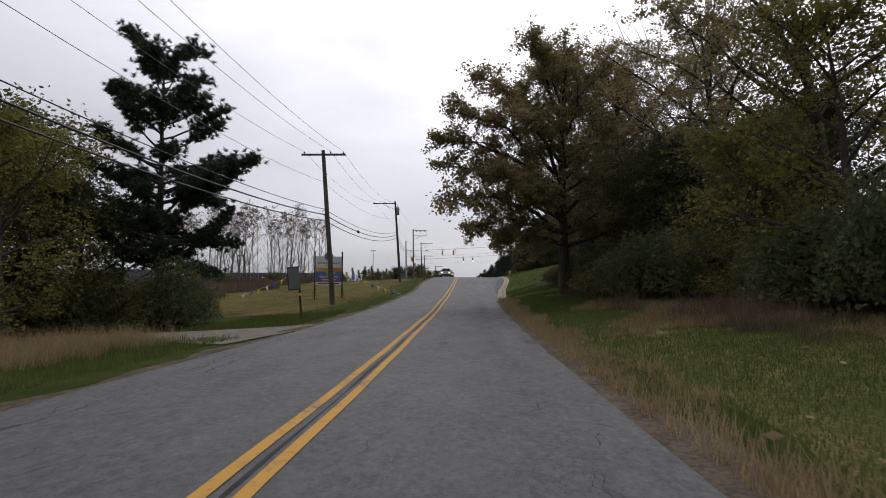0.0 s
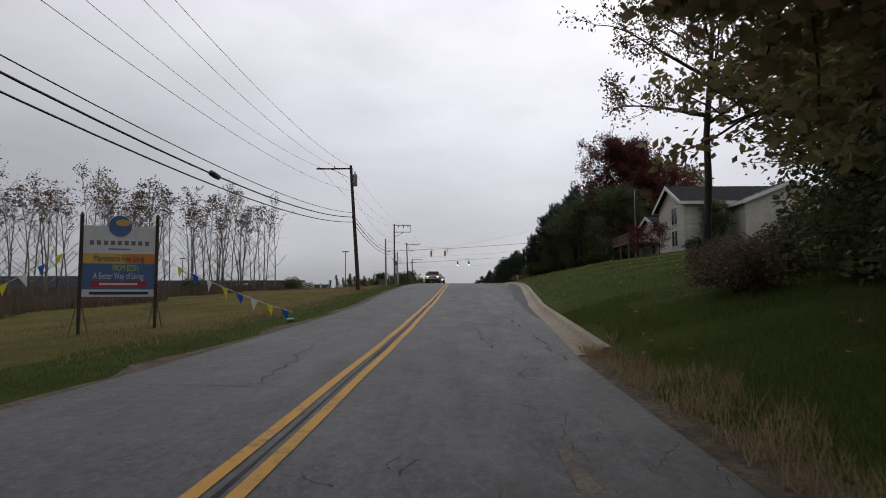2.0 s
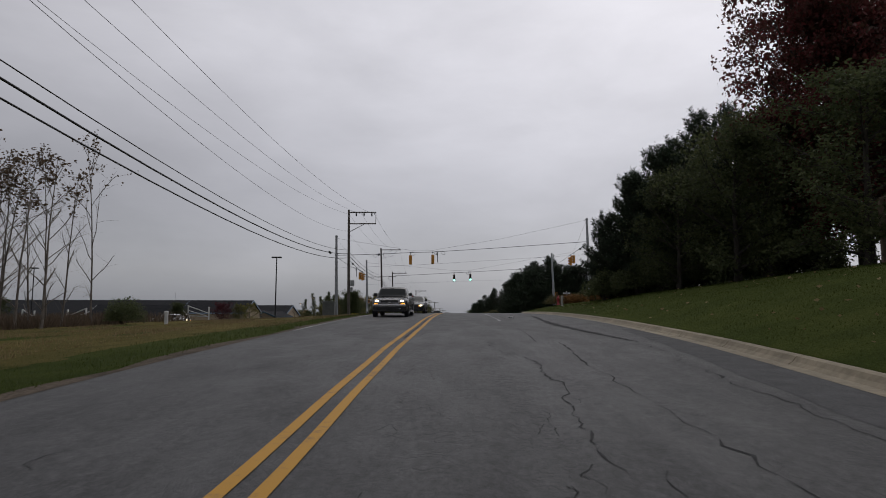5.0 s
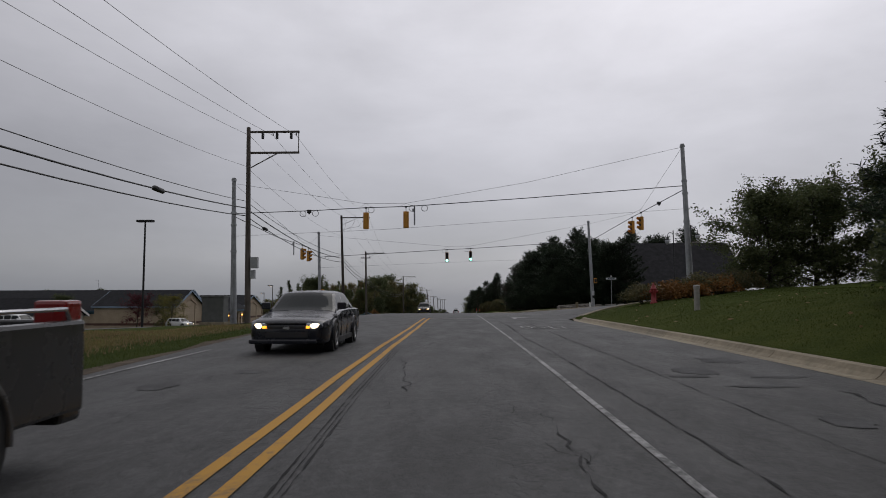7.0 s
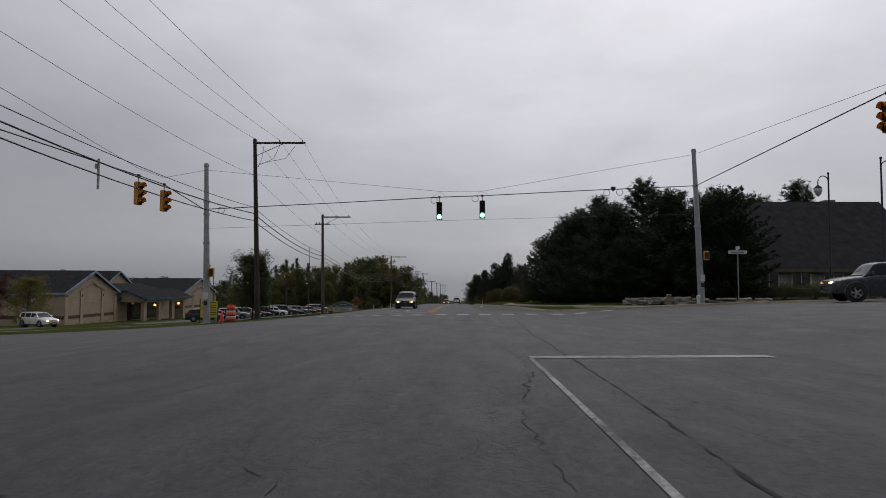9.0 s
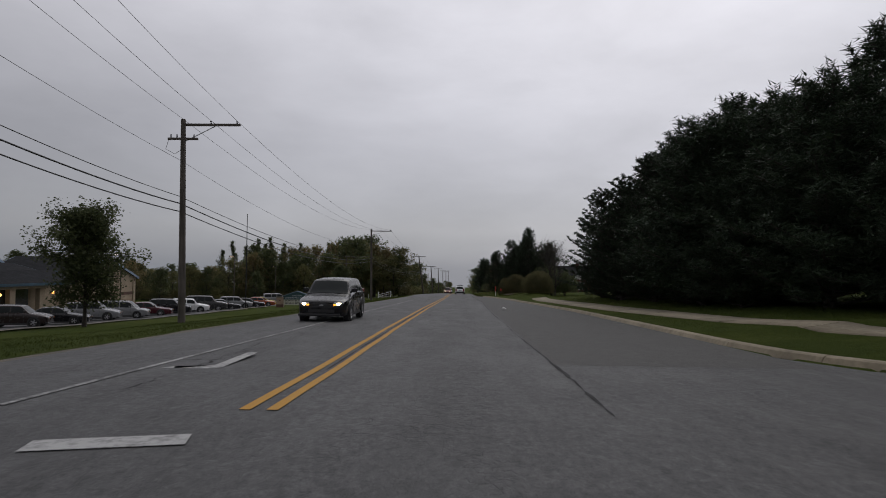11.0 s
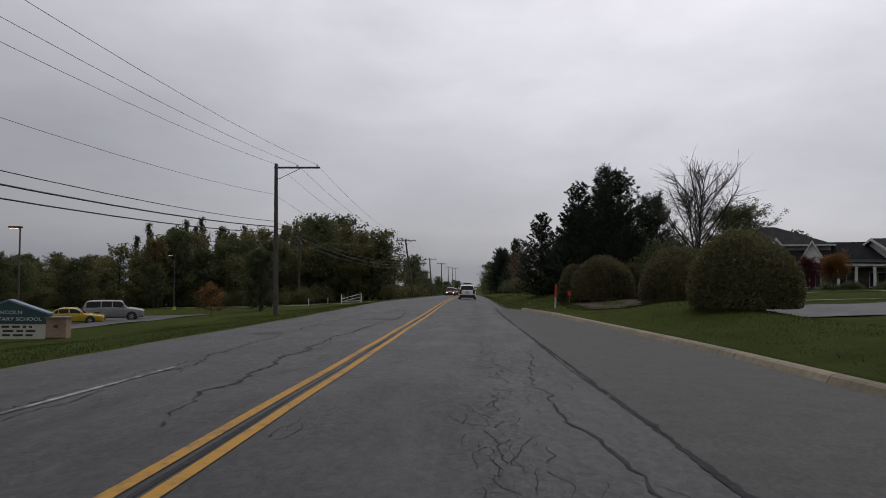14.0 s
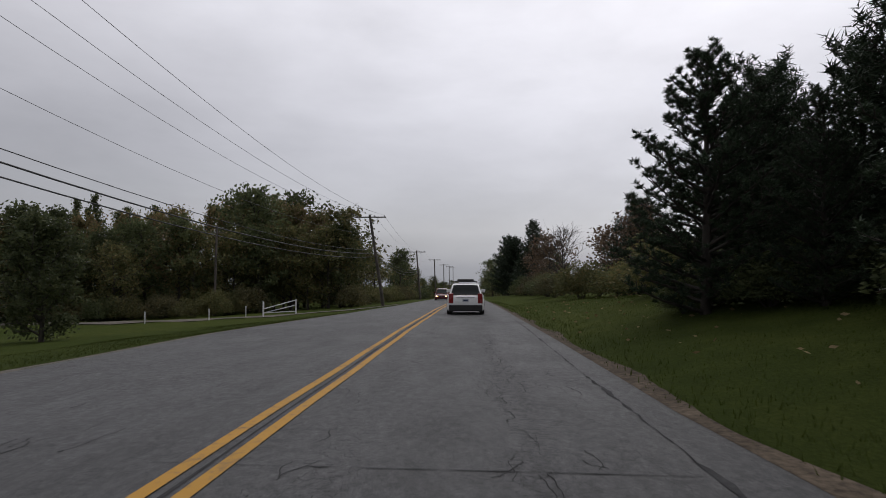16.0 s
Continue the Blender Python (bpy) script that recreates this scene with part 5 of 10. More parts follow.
lab_s, lab_m, lab_t = "thin steel wire carrying the traffic lights", "black signal cable strung across the road", "thin tether wire below the traffic lights"
nw, ne, se, sw = [(CORNERS[k][2][0], CORNERS[k][2][1], CORNERS[k][1]) for k in ("nw", "ne", "se", "sw")]
polyline_wire("span_wire", [(nw[0], nw[1], 11.0), (-5.67, 157.0, 9.62), (-3.14, 157.15, 9.65), (4.5, 157, 10.9), (ne[0], ne[1], 13.0)], 0.010, "conductor_grey", lab_s)
polyline_wire("signal_cable", [(nw[0], nw[1], 9.05), (-9, 157, 9.2), (-5.67, 157.0, 9.36), (-3.14, 157.15, 9.44), (4.5, 157, 9.9), (ne[0], ne[1], 10.55)], 0.026, "cable_black", lab_m)
polyline_wire("tether_wire", [(nw[0], nw[1], 7.6), (-4.4, 157.1, 7.98), (ne[0], ne[1], 9.1)], 0.008, "conductor_grey", lab_t)
polyline_wire("span_wire", [(sw[0], sw[1], 10.4), (-0.93, 185.6, 9.15), (1.63, 185.9, 9.2), (se[0], se[1], 11.7)], 0.010, "conductor_grey", lab_s)
polyline_wire("signal_cable", [(sw[0], sw[1], 8.05), (-7, 185.5, 8.45), (-0.93, 185.6, 8.8), (1.63, 185.9, 8.93), (8, 186.6, 9.35), (se[0], se[1], 9.75)], 0.026, "cable_black", lab_m)
polyline_wire("tether_wire", [(sw[0], sw[1], 6.9), (0.3, 185.7, 7.45), (se[0], se[1], 8.0)], 0.008, "conductor_grey", lab_t)
polyline_wire("signal_cable", [(nw[0], nw[1], 8.9), (-14.5, 168, 8.6), (-14.55, 176.85, 8.62), (-14.55, 179.4, 8.60), (sw[0], sw[1], 8.0)], 0.026, "cable_black", lab_m)
polyline_wire("span_wire", [(nw[0], nw[1], 11.0), (-14.55, 176.85, 8.95), (-14.55, 179.4, 8.95), (sw[0], sw[1], 10.4)], 0.010, "conductor_grey", lab_s)
polyline_wire("signal_cable", [(ne[0], ne[1], 10.3), (14.6, 166.9, 10.25), (14.65, 169.6, 10.22), (se[0], se[1], 9.7)], 0.026, "cable_black", lab_m)
polyline_wire("span_wire", [(ne[0], ne[1], 13.0), (14.6, 166.9, 10.5), (14.65, 169.6, 10.5), (se[0], se[1], 11.7)], 0.010, "conductor_grey", lab_s)
# light bridles from the span wire down to the signal cable over each head
for x, y, z0, z1 in ((-0.93, 185.6, 9.15, 8.80), (1.63, 185.9, 9.2, 8.93), (-5.67, 157.0, 9.62, 9.36), (-3.14, 157.15, 9.65, 9.44)):
    polyline_wire("bridle_wire", [(x - 0.42, y, z1), (x, y, z0), (x + 0.42, y, z1)], 0.007, "conductor_grey", "thin wire bridle above the traffic light")
# coils of slack cable on the signal wires
for x, y, z, turned in ((-9.7, 157, 9.0, 0), (-8.9, 157, 9.02, 0), (-5.35, 157, 9.22, 0), (-2.75, 157, 9.30, 0), (-1.95, 157, 9.3, 0), (-13.9, 185.36, 7.98, 0), (-1.25, 185.6, 8.62, 0), (1.2, 185.9, 8.75, 0), (9.2, 186.6, 9.2, 0), (10.0, 186.7, 9.25, 0)):
    a = np.linspace(0, 2 * math.pi, 19)
    v, f = tube_arrays(np.stack([0.19 * np.cos(a), 0 * a, 0.19 * np.sin(a)], -1), 0.016, 5)
    ob = arrays("cable_coil", v, f, "cable_black", smooth=True)
    ob.matrix_basis = pose(x, y, z)
    tagged(ob, "coil of slack black cable hanging from the wire", "cable coil", "coils on the wires")
for x, y, z in ((-9.3, 157, 9.17), (9.6, 186.65, 9.5), (14.6, 162.5, 10.35)):
    bm = bmesh.new()
    box(bm, (-0.13, -0.1, -0.12), (0.13, 0.1, 0.08), 0.03)
    cyl(bm, (0, 0, -0.12), (0, 0, -0.2), 0.07, 0.05, 10)
    ob = part("detector_camera", bm, "signal_black")
    ob.location = (x, y, z)
    tagged(ob, "small dark detector box hanging on the wire", "sensor")
for x, y, z in ((-2.6, 157.1, 9.0), (-14.5, 173.5, 8.25)):
    bm = bmesh.new()
    cyl(bm, (0, 0, -0.75), (0, 0, 0.5), 0.05, 0.05, 10)
    box(bm, (-0.14, -0.04, 0.1), (-0.05, 0.04, 0.3), 0.01)
    ob = part("signal_antenna", bm, "galvanised_steel")
    ob.location = (x, y, z)
    tagged(ob, "thin grey rod hanging from the signal wire", "antenna")


# ---- street furniture ----
def lot_lamp(x, y, top, label, double=False, lit=True, arm_dir=1.0, foot=False):
    z = gz(x, y)
    h = top - z
    root = thing("street_lamp", label, "street lamp", "lamps round the school", at=(x, y, z))
    tube("pole", [(0, 0, 0), (0, 0, h)], [0.085, 0.06], "bronze_paint" if not double else "black_iron", root, 10)
    part("lamp_head", boxed((-0.08 if not double else -0.6, -0.2, h - 0.12), (0.85 * 1.0 if not double else 0.6, 0.2, h + 0.03), 0.03), "black_iron", root).scale = (arm_dir, 1, 1)
    for s in ((0.25, 0.8),) if not double else ((-0.55, -0.1), (0.1, 0.55)):
        part("lamp_lens", boxed((s[0], -0.15, h - 0.135), (s[1], 0.15, h - 0.122)), "lot_lamp_glow" if lit else "plate_pale", root).scale = (arm_dir, 1, 1)
    bm = bmesh.new()
    cyl(bm, (0, 0, -0.1), (0, 0, 0.45 if foot else 0.1), 0.26, 0.24, 14)
    part("footing", bm, "panel_yellow" if foot else "concrete", root)
    return root


def crook_lamp(x, y, top, side):
    """A dark post with a shepherd's crook and a pale acorn globe hanging from it."""
    z = gz(x, y)
    h = top - z
    root = thing("street_lamp", "dark ornamental lamp post with a hanging pale globe", "street lamp", "ornamental lamps", at=(x, y, z))
    tube("pole", [(0, 0, 0), (0, 0, 1.0), (0, 0, 1.05), (0, 0, h)], [0.15, 0.12, 0.075, 0.05], "black_iron", root, 10)
    bow = [(side * (0.36 - 0.36 * math.cos(a)), 0, h - 0.55 + 0.42 * math.sin(a)) for a in np.linspace(0, math.pi, 9)] + [(side * 0.72, 0, h - 0.75)]
    tube("arm", bow, [0.035] * 10, "black_iron", root, 8)
    bm = bmesh.new()
    lathe(bm, [(0.05, 0.0), (0.09, -0.06), (0.25, -0.20), (0.27, -0.26)], 16, pose(side * 0.72, 0, h - 0.75))
    part("cap", bm, "black_iron", root, smooth=True)
    bm = bmesh.new()
    lathe(bm, [(0.26, -0.26), (0.27, -0.40), (0.20, -0.62), (0.08, -0.78), (0.02, -0.82)], 16, pose(side * 0.72, 0, h - 0.75))
    part("globe", bm, "plate_pale", root, "pale frosted globe", smooth=True)
    bm = bmesh.new()
    bmesh.ops.create_uvsphere(bm, u_segments=10, v_segments=6, radius=0.08, matrix=pose(0, 0, h + 0.05))
    part("finial", bm, "black_iron", root)


crook_lamp(25.9, 187.0, 11.35, 1)
crook_lamp(25.75, 192.2, 11.3, -1)
lot_lamp(-22.65, 162.7, 9.35, "tall dark lamp post with a twin head on grass", True, False)
lot_lamp(-34.5, 236.0, 6.0, "lamp post with a lit head beside the school", arm_dir=-1)
lot_lamp(-35.2, 278.9, 4.9, "lamp post with a lit head in the parking lot", arm_dir=-1)
lot_lamp(-38.5, 312.0, 3.4, "thin lamp post with a lit head and yellow footing", arm_dir=-1, foot=True)
lot_lamp(-44.0, 262.0, 4.8, "lamp post with a lit head in the parking lot", arm_dir=-1)
lot_lamp(-58.0, 170.0, 8.5, "lamp post with a twin head on grass", True, False)
for x, y, top in ((-43.5, 331, 6.4), (-27.8, 333, 5.7)):
    z = gz(x, y)
    root = thing("utility_pole", "old bare wooden pole among the trees", "utility pole", at=(x, y, z))
    tube("pole", [(0, 0, -0.3), (0.25, 0, top - z)], [0.16, 0.10], "pole_wood", root, 9)
    part("crossarm", boxed((-0.55, -0.05, top - z - 0.9), (1.0, 0.05, top - z - 0.8), 0.01), "pole_wood", root)

z = gz(-24.6, 253.5)
fp = thing("flagpole", "tall thin dark flagpole without a flag", "flagpole", at=(-24.6, 253.5, z))
tube("pole", [(0, 0, 0), (0, 0, 9.3 - z)], [0.07, 0.035], "black_iron", fp, 10)
bm = bmesh.new()
bmesh.ops.create_uvsphere(bm, u_segments=12, v_segments=8, radius=0.08, matrix=pose(0, 0, 9.36 - z))
part("finial", bm, "chrome", fp, smooth=True)
bm = bmesh.new()
lathe(bm, [(0.22, 0), (0.22, 0.06), (0.12, 0.14)], 14)
part("collar", bm, "concrete", fp)

cab_z = gz(-14.4, 155.0)
cab = thing("signal_cabinet", "large grey metal control cabinet on a plinth", "utility cabinet", at=(-14.5, 155.2, cab_z))
part("plinth", boxed((-0.75, -0.5, -0.1), (0.75, 0.5, 0.18), 0.02), "concrete", cab)
part("body", boxed((-0.65, -0.42, 0.18), (0.65, 0.42, 1.68), 0.025), "dark_cabinet", cab)
part("door", boxed((-0.58, -0.44, 0.28), (0.58, -0.42, 1.55), 0.004), "dark_cabinet", cab)
part("roof", boxed((-0.70, -0.48, 1.68), (0.70, 0.46, 1.74), 0.01), "dark_cabinet", cab)
meter = thing("meter_box", "grey meter boxes fixed to the wooden pole", "meter box", at=(-11.78, 153.8, gz(-12.1, 153.9) + 2.6))
part("upper_box", boxed((-0.16, -0.15, 0.6), (0.26, 0.15, 1.25), 0.02), "galvanised_steel", meter)
part("lower_box", boxed((-0.16, -0.13, 0.0), (0.1, 0.13, 0.5), 0.02), "galvanised_steel", meter)


def bollard(x, y, h, r, label, mat="concrete"):
    root = thing("bollard", label, "bollard", at=(x, y, gz(x, y)))
    bm = bmesh.new()
    lathe(bm, [(r * 1.05, -0.1), (r, 0.05), (r * 0.97, h - 0.12), (r * 1.12, h - 0.11), (r * 1.12, h - 0.02), (r * 0.9, h)], 14)
    part("post", bm, mat, root)
    bm = bmesh.new()
    lathe(bm, [(r * 1.2, h - 0.02), (r * 1.2, h + 0.015), (r * 0.5, h + 0.04)], 14)
    part("cap", bm, mat, root)


bollard(8.7, 140.3, 0.86, 0.10, "pale concrete marker post on the lawn", "stone_pale")
bollard(13.6, 188.9, 0.75, 0.15, "short pale concrete post beside the stones")
bollard(14.6, 186.6, 0.6, 0.10, "short pale post at the corner", "white_trim")
bollard(-19.5, 127, 0.9, 0.12, "pale post on the grass", "white_trim")

hz = gz(9.6, 148.2)
hyd = thing("fire_hydrant", "red fire hydrant on the lawn beside bushes", "fire hydrant", at=(9.6, 148.2, hz))
bm = bmesh.new()
lathe(bm, [(0.17, -0.1), (0.17, 0.05), (0.12, 0.07), (0.12, 0.62), (0.15, 0.64), (0.15, 0.70), (0.12, 0.72), (0.09, 0.84), (0.04, 0.90), (0.04, 0.96)], 16)
part("barrel", bm, "hydrant_red", hyd, smooth=True)
for a in (0, 90, 180):
    bm = bmesh.new()
    cyl(bm, (0.10, 0, 0.55), (0.20, 0, 0.55), 0.065 if a != 90 else 0.085, None, 12)
    o = part("outlet_cap", bm, "hydrant_red", hyd)
    o.rotation_euler.z = radians(a + 180)

sz = gz(17.0, 183.7)
ss = thing("street_sign", "street sign with two name blades on a steel post", "street sign", at=(16.9, 186.4, gz(16.9, 186.4)))
tube("post", [(0, 0, 0), (0, 0, 3.1)], 0.035, "galvanised_steel", ss, 8)
for zz, turned, ln in ((2.95, 0, 1.1), (3.2, 90, 0.5)):
    b_ = part("name_blade", boxed((-ln / 2, -0.01, zz), (ln / 2, 0.01, zz + 0.2), 0.004), "panel_white", ss)
    b_.rotation_euler.z = radians(turned)
    part("name_bar", boxed((-ln * 0.36, -0.014, zz + 0.07), (ln * 0.36, -0.011, zz + 0.13)), "panel_green", b_)


def roadside_marker(x, y):
    z = gz(x, y)
    root = thing("marker_post", "red and white marker post in the grass", "marker post", at=(x, y, z))
    tube("lower_post", [(0, 0, 0), (0.01, 0, 0.58)], 0.045, "reflective_white", root, 10)
    tube("upper_sleeve", [(0.01, 0, 0.58), (0.03, 0, 1.2)], [0.05, 0.052], "marker_red", root, 10)
    bm = bmesh.new()
    cyl(bm, (0.03, 0, 1.2), (0.03, 0, 1.22), 0.052, 0.04, 10)
    part("cap", bm, "marker_red", root)


roadside_marker(4.75, 263.2)
z = gz(5.45, 263.1)
mb = thing("marker_sign", "small red marker box on a thin wooden stake", "marker sign", at=(5.45, 263.1, z))
tube("stake", [(0, 0, 0), (0, 0, 0.6)], 0.025, "deck_wood", mb, 6)
part("box", boxed((-0.08, -0.04, 0.55), (0.08, 0.04, 0.78), 0.012), "marker_red", mb)

# stacked stone wall
wall = thing("stone_wall", "low dry wall of stacked pale flat stones", "stone wall")
r2 = random.Random(4)
for run in range(2):
    for row in range(3 - run):
        s = 0.15 * row
        length = 7.2 if run == 0 else 4.5
        while s < length - 0.2 * row:
            ln, hgt, dep = r2.uniform(0.35, 1.25), r2.uniform(0.13, 0.2), r2.uniform(0.35, 0.65)
            f = s / 7.2
            if run == 0:
                x, y = 12.7 + 2.4 * f, 195.6 - 6.4 * f
                turned = -69
            else:
                x, y = 16.0 + 0.9 * s, 190.3 - 0.35 * s
                turned = -20
            bm = bmesh.new()
            bmesh.ops.create_cube(bm, size=1)
            for v in bm.verts:
                v.co = Vector((v.co.x * ln * r2.uniform(0.72, 1.0), v.co.y * dep * r2.uniform(0.7, 1.15), v.co.z * hgt * r2.uniform(0.65, 1.15)))
            bmesh.ops.bevel(bm, geom=bm.edges[:], offset=0.03, segments=1, affect="EDGES")
            o = part("stone", bm, "field_stone", wall)
            o.matrix_basis = pose(x, y, gz(x, y) + 0.09 + row * 0.165, r2.uniform(-6, 6), r2.uniform(-6, 6), turned + r2.uniform(-16, 16))
            s += ln * 0.98

# drum and cone by the crossing
dz = gz(-12.85, 184.4)
drum = thing("traffic_drum", "orange traffic drum with white stripes on grass", "traffic drum", at=(-12.85, 184.4, dz))
for k, (za, zb, mt) in enumerate(((0.08, 0.24, "safety_orange"), (0.24, 0.34, "reflective_white"), (0.34, 0.56, "safety_orange"), (0.56, 0.66, "reflective_white"), (0.66, 0.94, "safety_orange"))):
    bm = bmesh.new()
    ra, rb = 0.29 - 0.06 * za, 0.29 - 0.06 * zb
    lathe(bm, [(ra, za), (rb, zb)], 18)
    part("drum_band", bm, mt, drum, smooth=True)
bm = bmesh.new()
lathe(bm, [(0.38, 0), (0.38, 0.06), (0.30, 0.09)], 18)
part("rubber_base", bm, "tyre_rubber", drum)
part("handle", boxed((-0.12, -0.02, 0.93), (0.12, 0.02, 1.03), 0.015), "safety_orange", drum)
cone = thing("traffic_cone", "small orange traffic cone on grass", "traffic cone", at=(-13.45, 184.6, gz(-13.45, 184.6)))
bm = bmesh.new()
lathe(bm, [(0.16, 0.03), (0.13, 0.1), (0.035, 0.7), (0.02, 0.71)], 14)
part("cone_body", bm, "safety_orange", cone, smooth=True)
part("cone_base", boxed((-0.2, -0.2, 0), (0.2, 0.2, 0.035), 0.01), "safety_orange", cone)

# yellow notice board
yz = gz(-19.0, 194.5)
nb = thing("notice_board", "yellow notice board on two thin legs on grass", "notice board", at=(-18.1, 194.5, yz), turn=8)
nb.matrix_basis = nb.matrix_basis @ Matrix.Diagonal((0.84, 0.84, 0.84, 1))
part("panel", boxed((-0.72, -0.02, 0.55), (0.72, 0.02, 1.95), 0.006), "panel_yellow", nb)
for x in (-0.75, 0.75):
    part("leg", boxed((x - 0.03, -0.03, -0.1), (x + 0.03, 0.03, 2.2 if x < 0 else 1.4), 0.005), "black_iron", nb)
for k in range(6):
    part("text_bar", boxed((-0.60 if k in (0, 5) else -0.35, -0.028, 1.80 - 0.21 * k), (0.62, -0.021, 1.87 - 0.21 * k)), "ink_dark", nb)
bm = bmesh.new()
cyl(bm, (-0.53, -0.03, 1.35), (-0.53, -0.021, 1.35), 0.16, None, 8)
part("symbol", bm, "panel_orange", nb)


# ---- development sign, bunting, small board ----
def pole_sign():
    """Painted development board between two posts, facing the road."""
    root = thing("development_sign", "large coloured sign board on two wooden posts", "sign board", at=(-10.9, 59.85, gz(-10.9, 59.85)), turn=22)
    root.matrix_basis = root.matrix_basis @ Matrix.Diagonal((0.54, 0.7, 1.06, 1))
    z0, z1 = 1.02, 3.12
    for x in (-1.98, 1.98):
        part("post", boxed((x - 0.09, -0.09, -0.4), (x + 0.09, 0.09, 3.40), 0.012), "dark_pole_wood", root)
        cp = bmesh.new()
        cyl(cp, (x, 0, 3.40), (x, 0, 3.50), 0.14, 0.05, 4)
        part("post_cap", cp, "dark_pole_wood", root)
        for s in (-1, 1):
            tube("prop", [(x + 0.1 * s, 0.05 * s, 0.85), (x + 0.45 * s, 0.3 * s, -0.15)], 0.035, "deck_wood", root, 5)
    part("board", boxed((-1.88, -0.05, z0), (1.88, 0.02, z1), 0.01), "panel_white", root)

    def band(a, b, mat, lift, x0=-1.87, x1=1.87, nm="printed_band"):
        return part(nm, boxed((x0, -0.05 - lift, a), (x1, -0.05 - lift + 0.003, b)), mat, root)
    band(1.24, 2.00, "panel_blue", 0.004)
    band(2.00, 2.30, "panel_orange", 0.004, 0.0)
    band(2.00, 2.30, "panel_gold", 0.006, -1.87, 0.3)
    band(1.31, 1.49, "panel_red", 0.008, -1.5, 1.5)
    face = lambda x, zz: Matrix.Translation((x, -0.062, zz)) @ pose(0, 0, 0, 90)
    words("wording", "Maintenance Free Living", 0.27, "ink_navy", root, face(0, 2.15), 0.002)
    words("wording", "FROM $220's", 0.25, "ink_lime", root, face(0.35, 1.87), 0.002)
    words("wording", "A Better Way of Living", 0.28, "panel_white", root, face(0, 1.63), 0.002)
    part("name_bar", boxed((-1.0, -0.063, 1.365), (1.0, -0.059, 1.43)), "panel_white", root)
    part("name_bar", boxed((-1.5, -0.058, 1.09), (1.6, -0.053, 1.17)), "ink_dark", root)
    for k in range(9):
        x = -1.44 + 0.36 * k
        part("name_bar", boxed((x - 0.11, -0.058, 2.55), (x + 0.11, -0.053, 2.68)), "insulator_grey", root)
    part("name_bar", boxed((-0.6, -0.058, 2.41), (0.6, -0.053, 2.45)), "insulator_grey", root)
    for r, mat, yy in ((0.66, "panel_white", -0.055), (0.62, "panel_blue", -0.062), (0.40, "panel_gold", -0.070)):
        bm = bmesh.new()
        lathe(bm, [(r, 0), (r, 0.01)], 28)
        o = part("emblem", bm, mat, root)
        o.matrix_basis = Matrix.Translation((0 if r > 0.45 else 0.15, yy, 3.12 if r > 0.45 else 3.22)) @ pose(0, 0, 0, 90) @ Matrix.Diagonal((1, 0.5 if r > 0.45 else 0.25, 1, 1))
    return root


pole_sign()
sbz = gz(-6.7, 36.6)
sb = thing("small_sign", "small dark sign board on a thin post by the road", "sign", at=(-6.75, 36.0, sbz), turn=38)
sb.matrix_basis = sb.matrix_basis @ pose(0, 0, 0, 0, -5, 0) @ Matrix.Diagonal((0.72, 1, 0.95, 1))
part("post", boxed((-0.04, -0.04, -0.2), (0.04, 0.04, 2.15), 0.006), "black_iron", sb)
part("panel", boxed((-0.62, -0.05, 1.25), (0.05, -0.04, 2.15), 0.004), "dark_cabinet", sb)
part("panel_frame", boxed((-0.66, -0.04, 1.21), (0.05, -0.015, 2.19), 0.004), "black_iron", sb)
part("ribbon", boxed((-0.05, -0.06, 0.95), (0.05, 0.05, 1.05), 0.01), "panel_yellow", sb)


def bunting(a, b, sag, n, colours):
    """A cord with pennants between two places."""
    a, b = Vector(a), Vector(b)
    mid = (a + b) / 2
    root = thing("bunting", "string of yellow, blue and white pennants", "bunting", "bunting by the sign", at=(mid.x, mid.y, gz(mid.x, mid.y)))
    base = Vector((mid.x, mid.y, gz(mid.x, mid.y)))
    P = []
    for k in range(25):
        s = k / 24
        p = a.lerp(b, s) - Vector((0, 0, 4 * sag * s * (1 - s))) - base
        P.append(tuple(p))
    tube("cord", P, 0.008, "panel_white", root, 4)
    d = (b - a).normalized()
    for k in range(n):
        s = (k + 0.5) / n
        p = a.lerp(b, s) - Vector((0, 0, 4 * sag * s * (1 - s))) - base
        tw = r2.uniform(-0.5, 0.5)
        dd = Vector((d.x * math.cos(tw) - d.y * math.sin(tw), d.x * math.sin(tw) + d.y * math.cos(tw), d.z))
        bm = bmesh.new()
        tip = p + Vector((r2.uniform(-0.12, 0.12), r2.uniform(-0.12, 0.12), -0.38))
        tri = [bm.verts.new(p - dd * 0.14), bm.verts.new(p + dd * 0.14), bm.verts.new(tip)]
        bm.faces.new(tri)
        bmesh.ops.solidify(bm, geom=bm.faces[:], thickness=0.006)
        part("pennant", bm, colours[k % len(colours)], root)


cols = ["flag_yellow", "flag_blue", "flag_white"]
bunting((-12.4, 59.7, 2.65), (-17.9, 59.9, 0.3), 0.2, 9, cols)
bunting((-10.7, 62.0, 2.55), (-5.9, 61.75, 0.62), 0.13, 9, cols[2:] + cols[:2])
bunting((-13.5, 64.5, 2.3), (-11.9, 60.2, 2.9), 0.2, 5, cols)

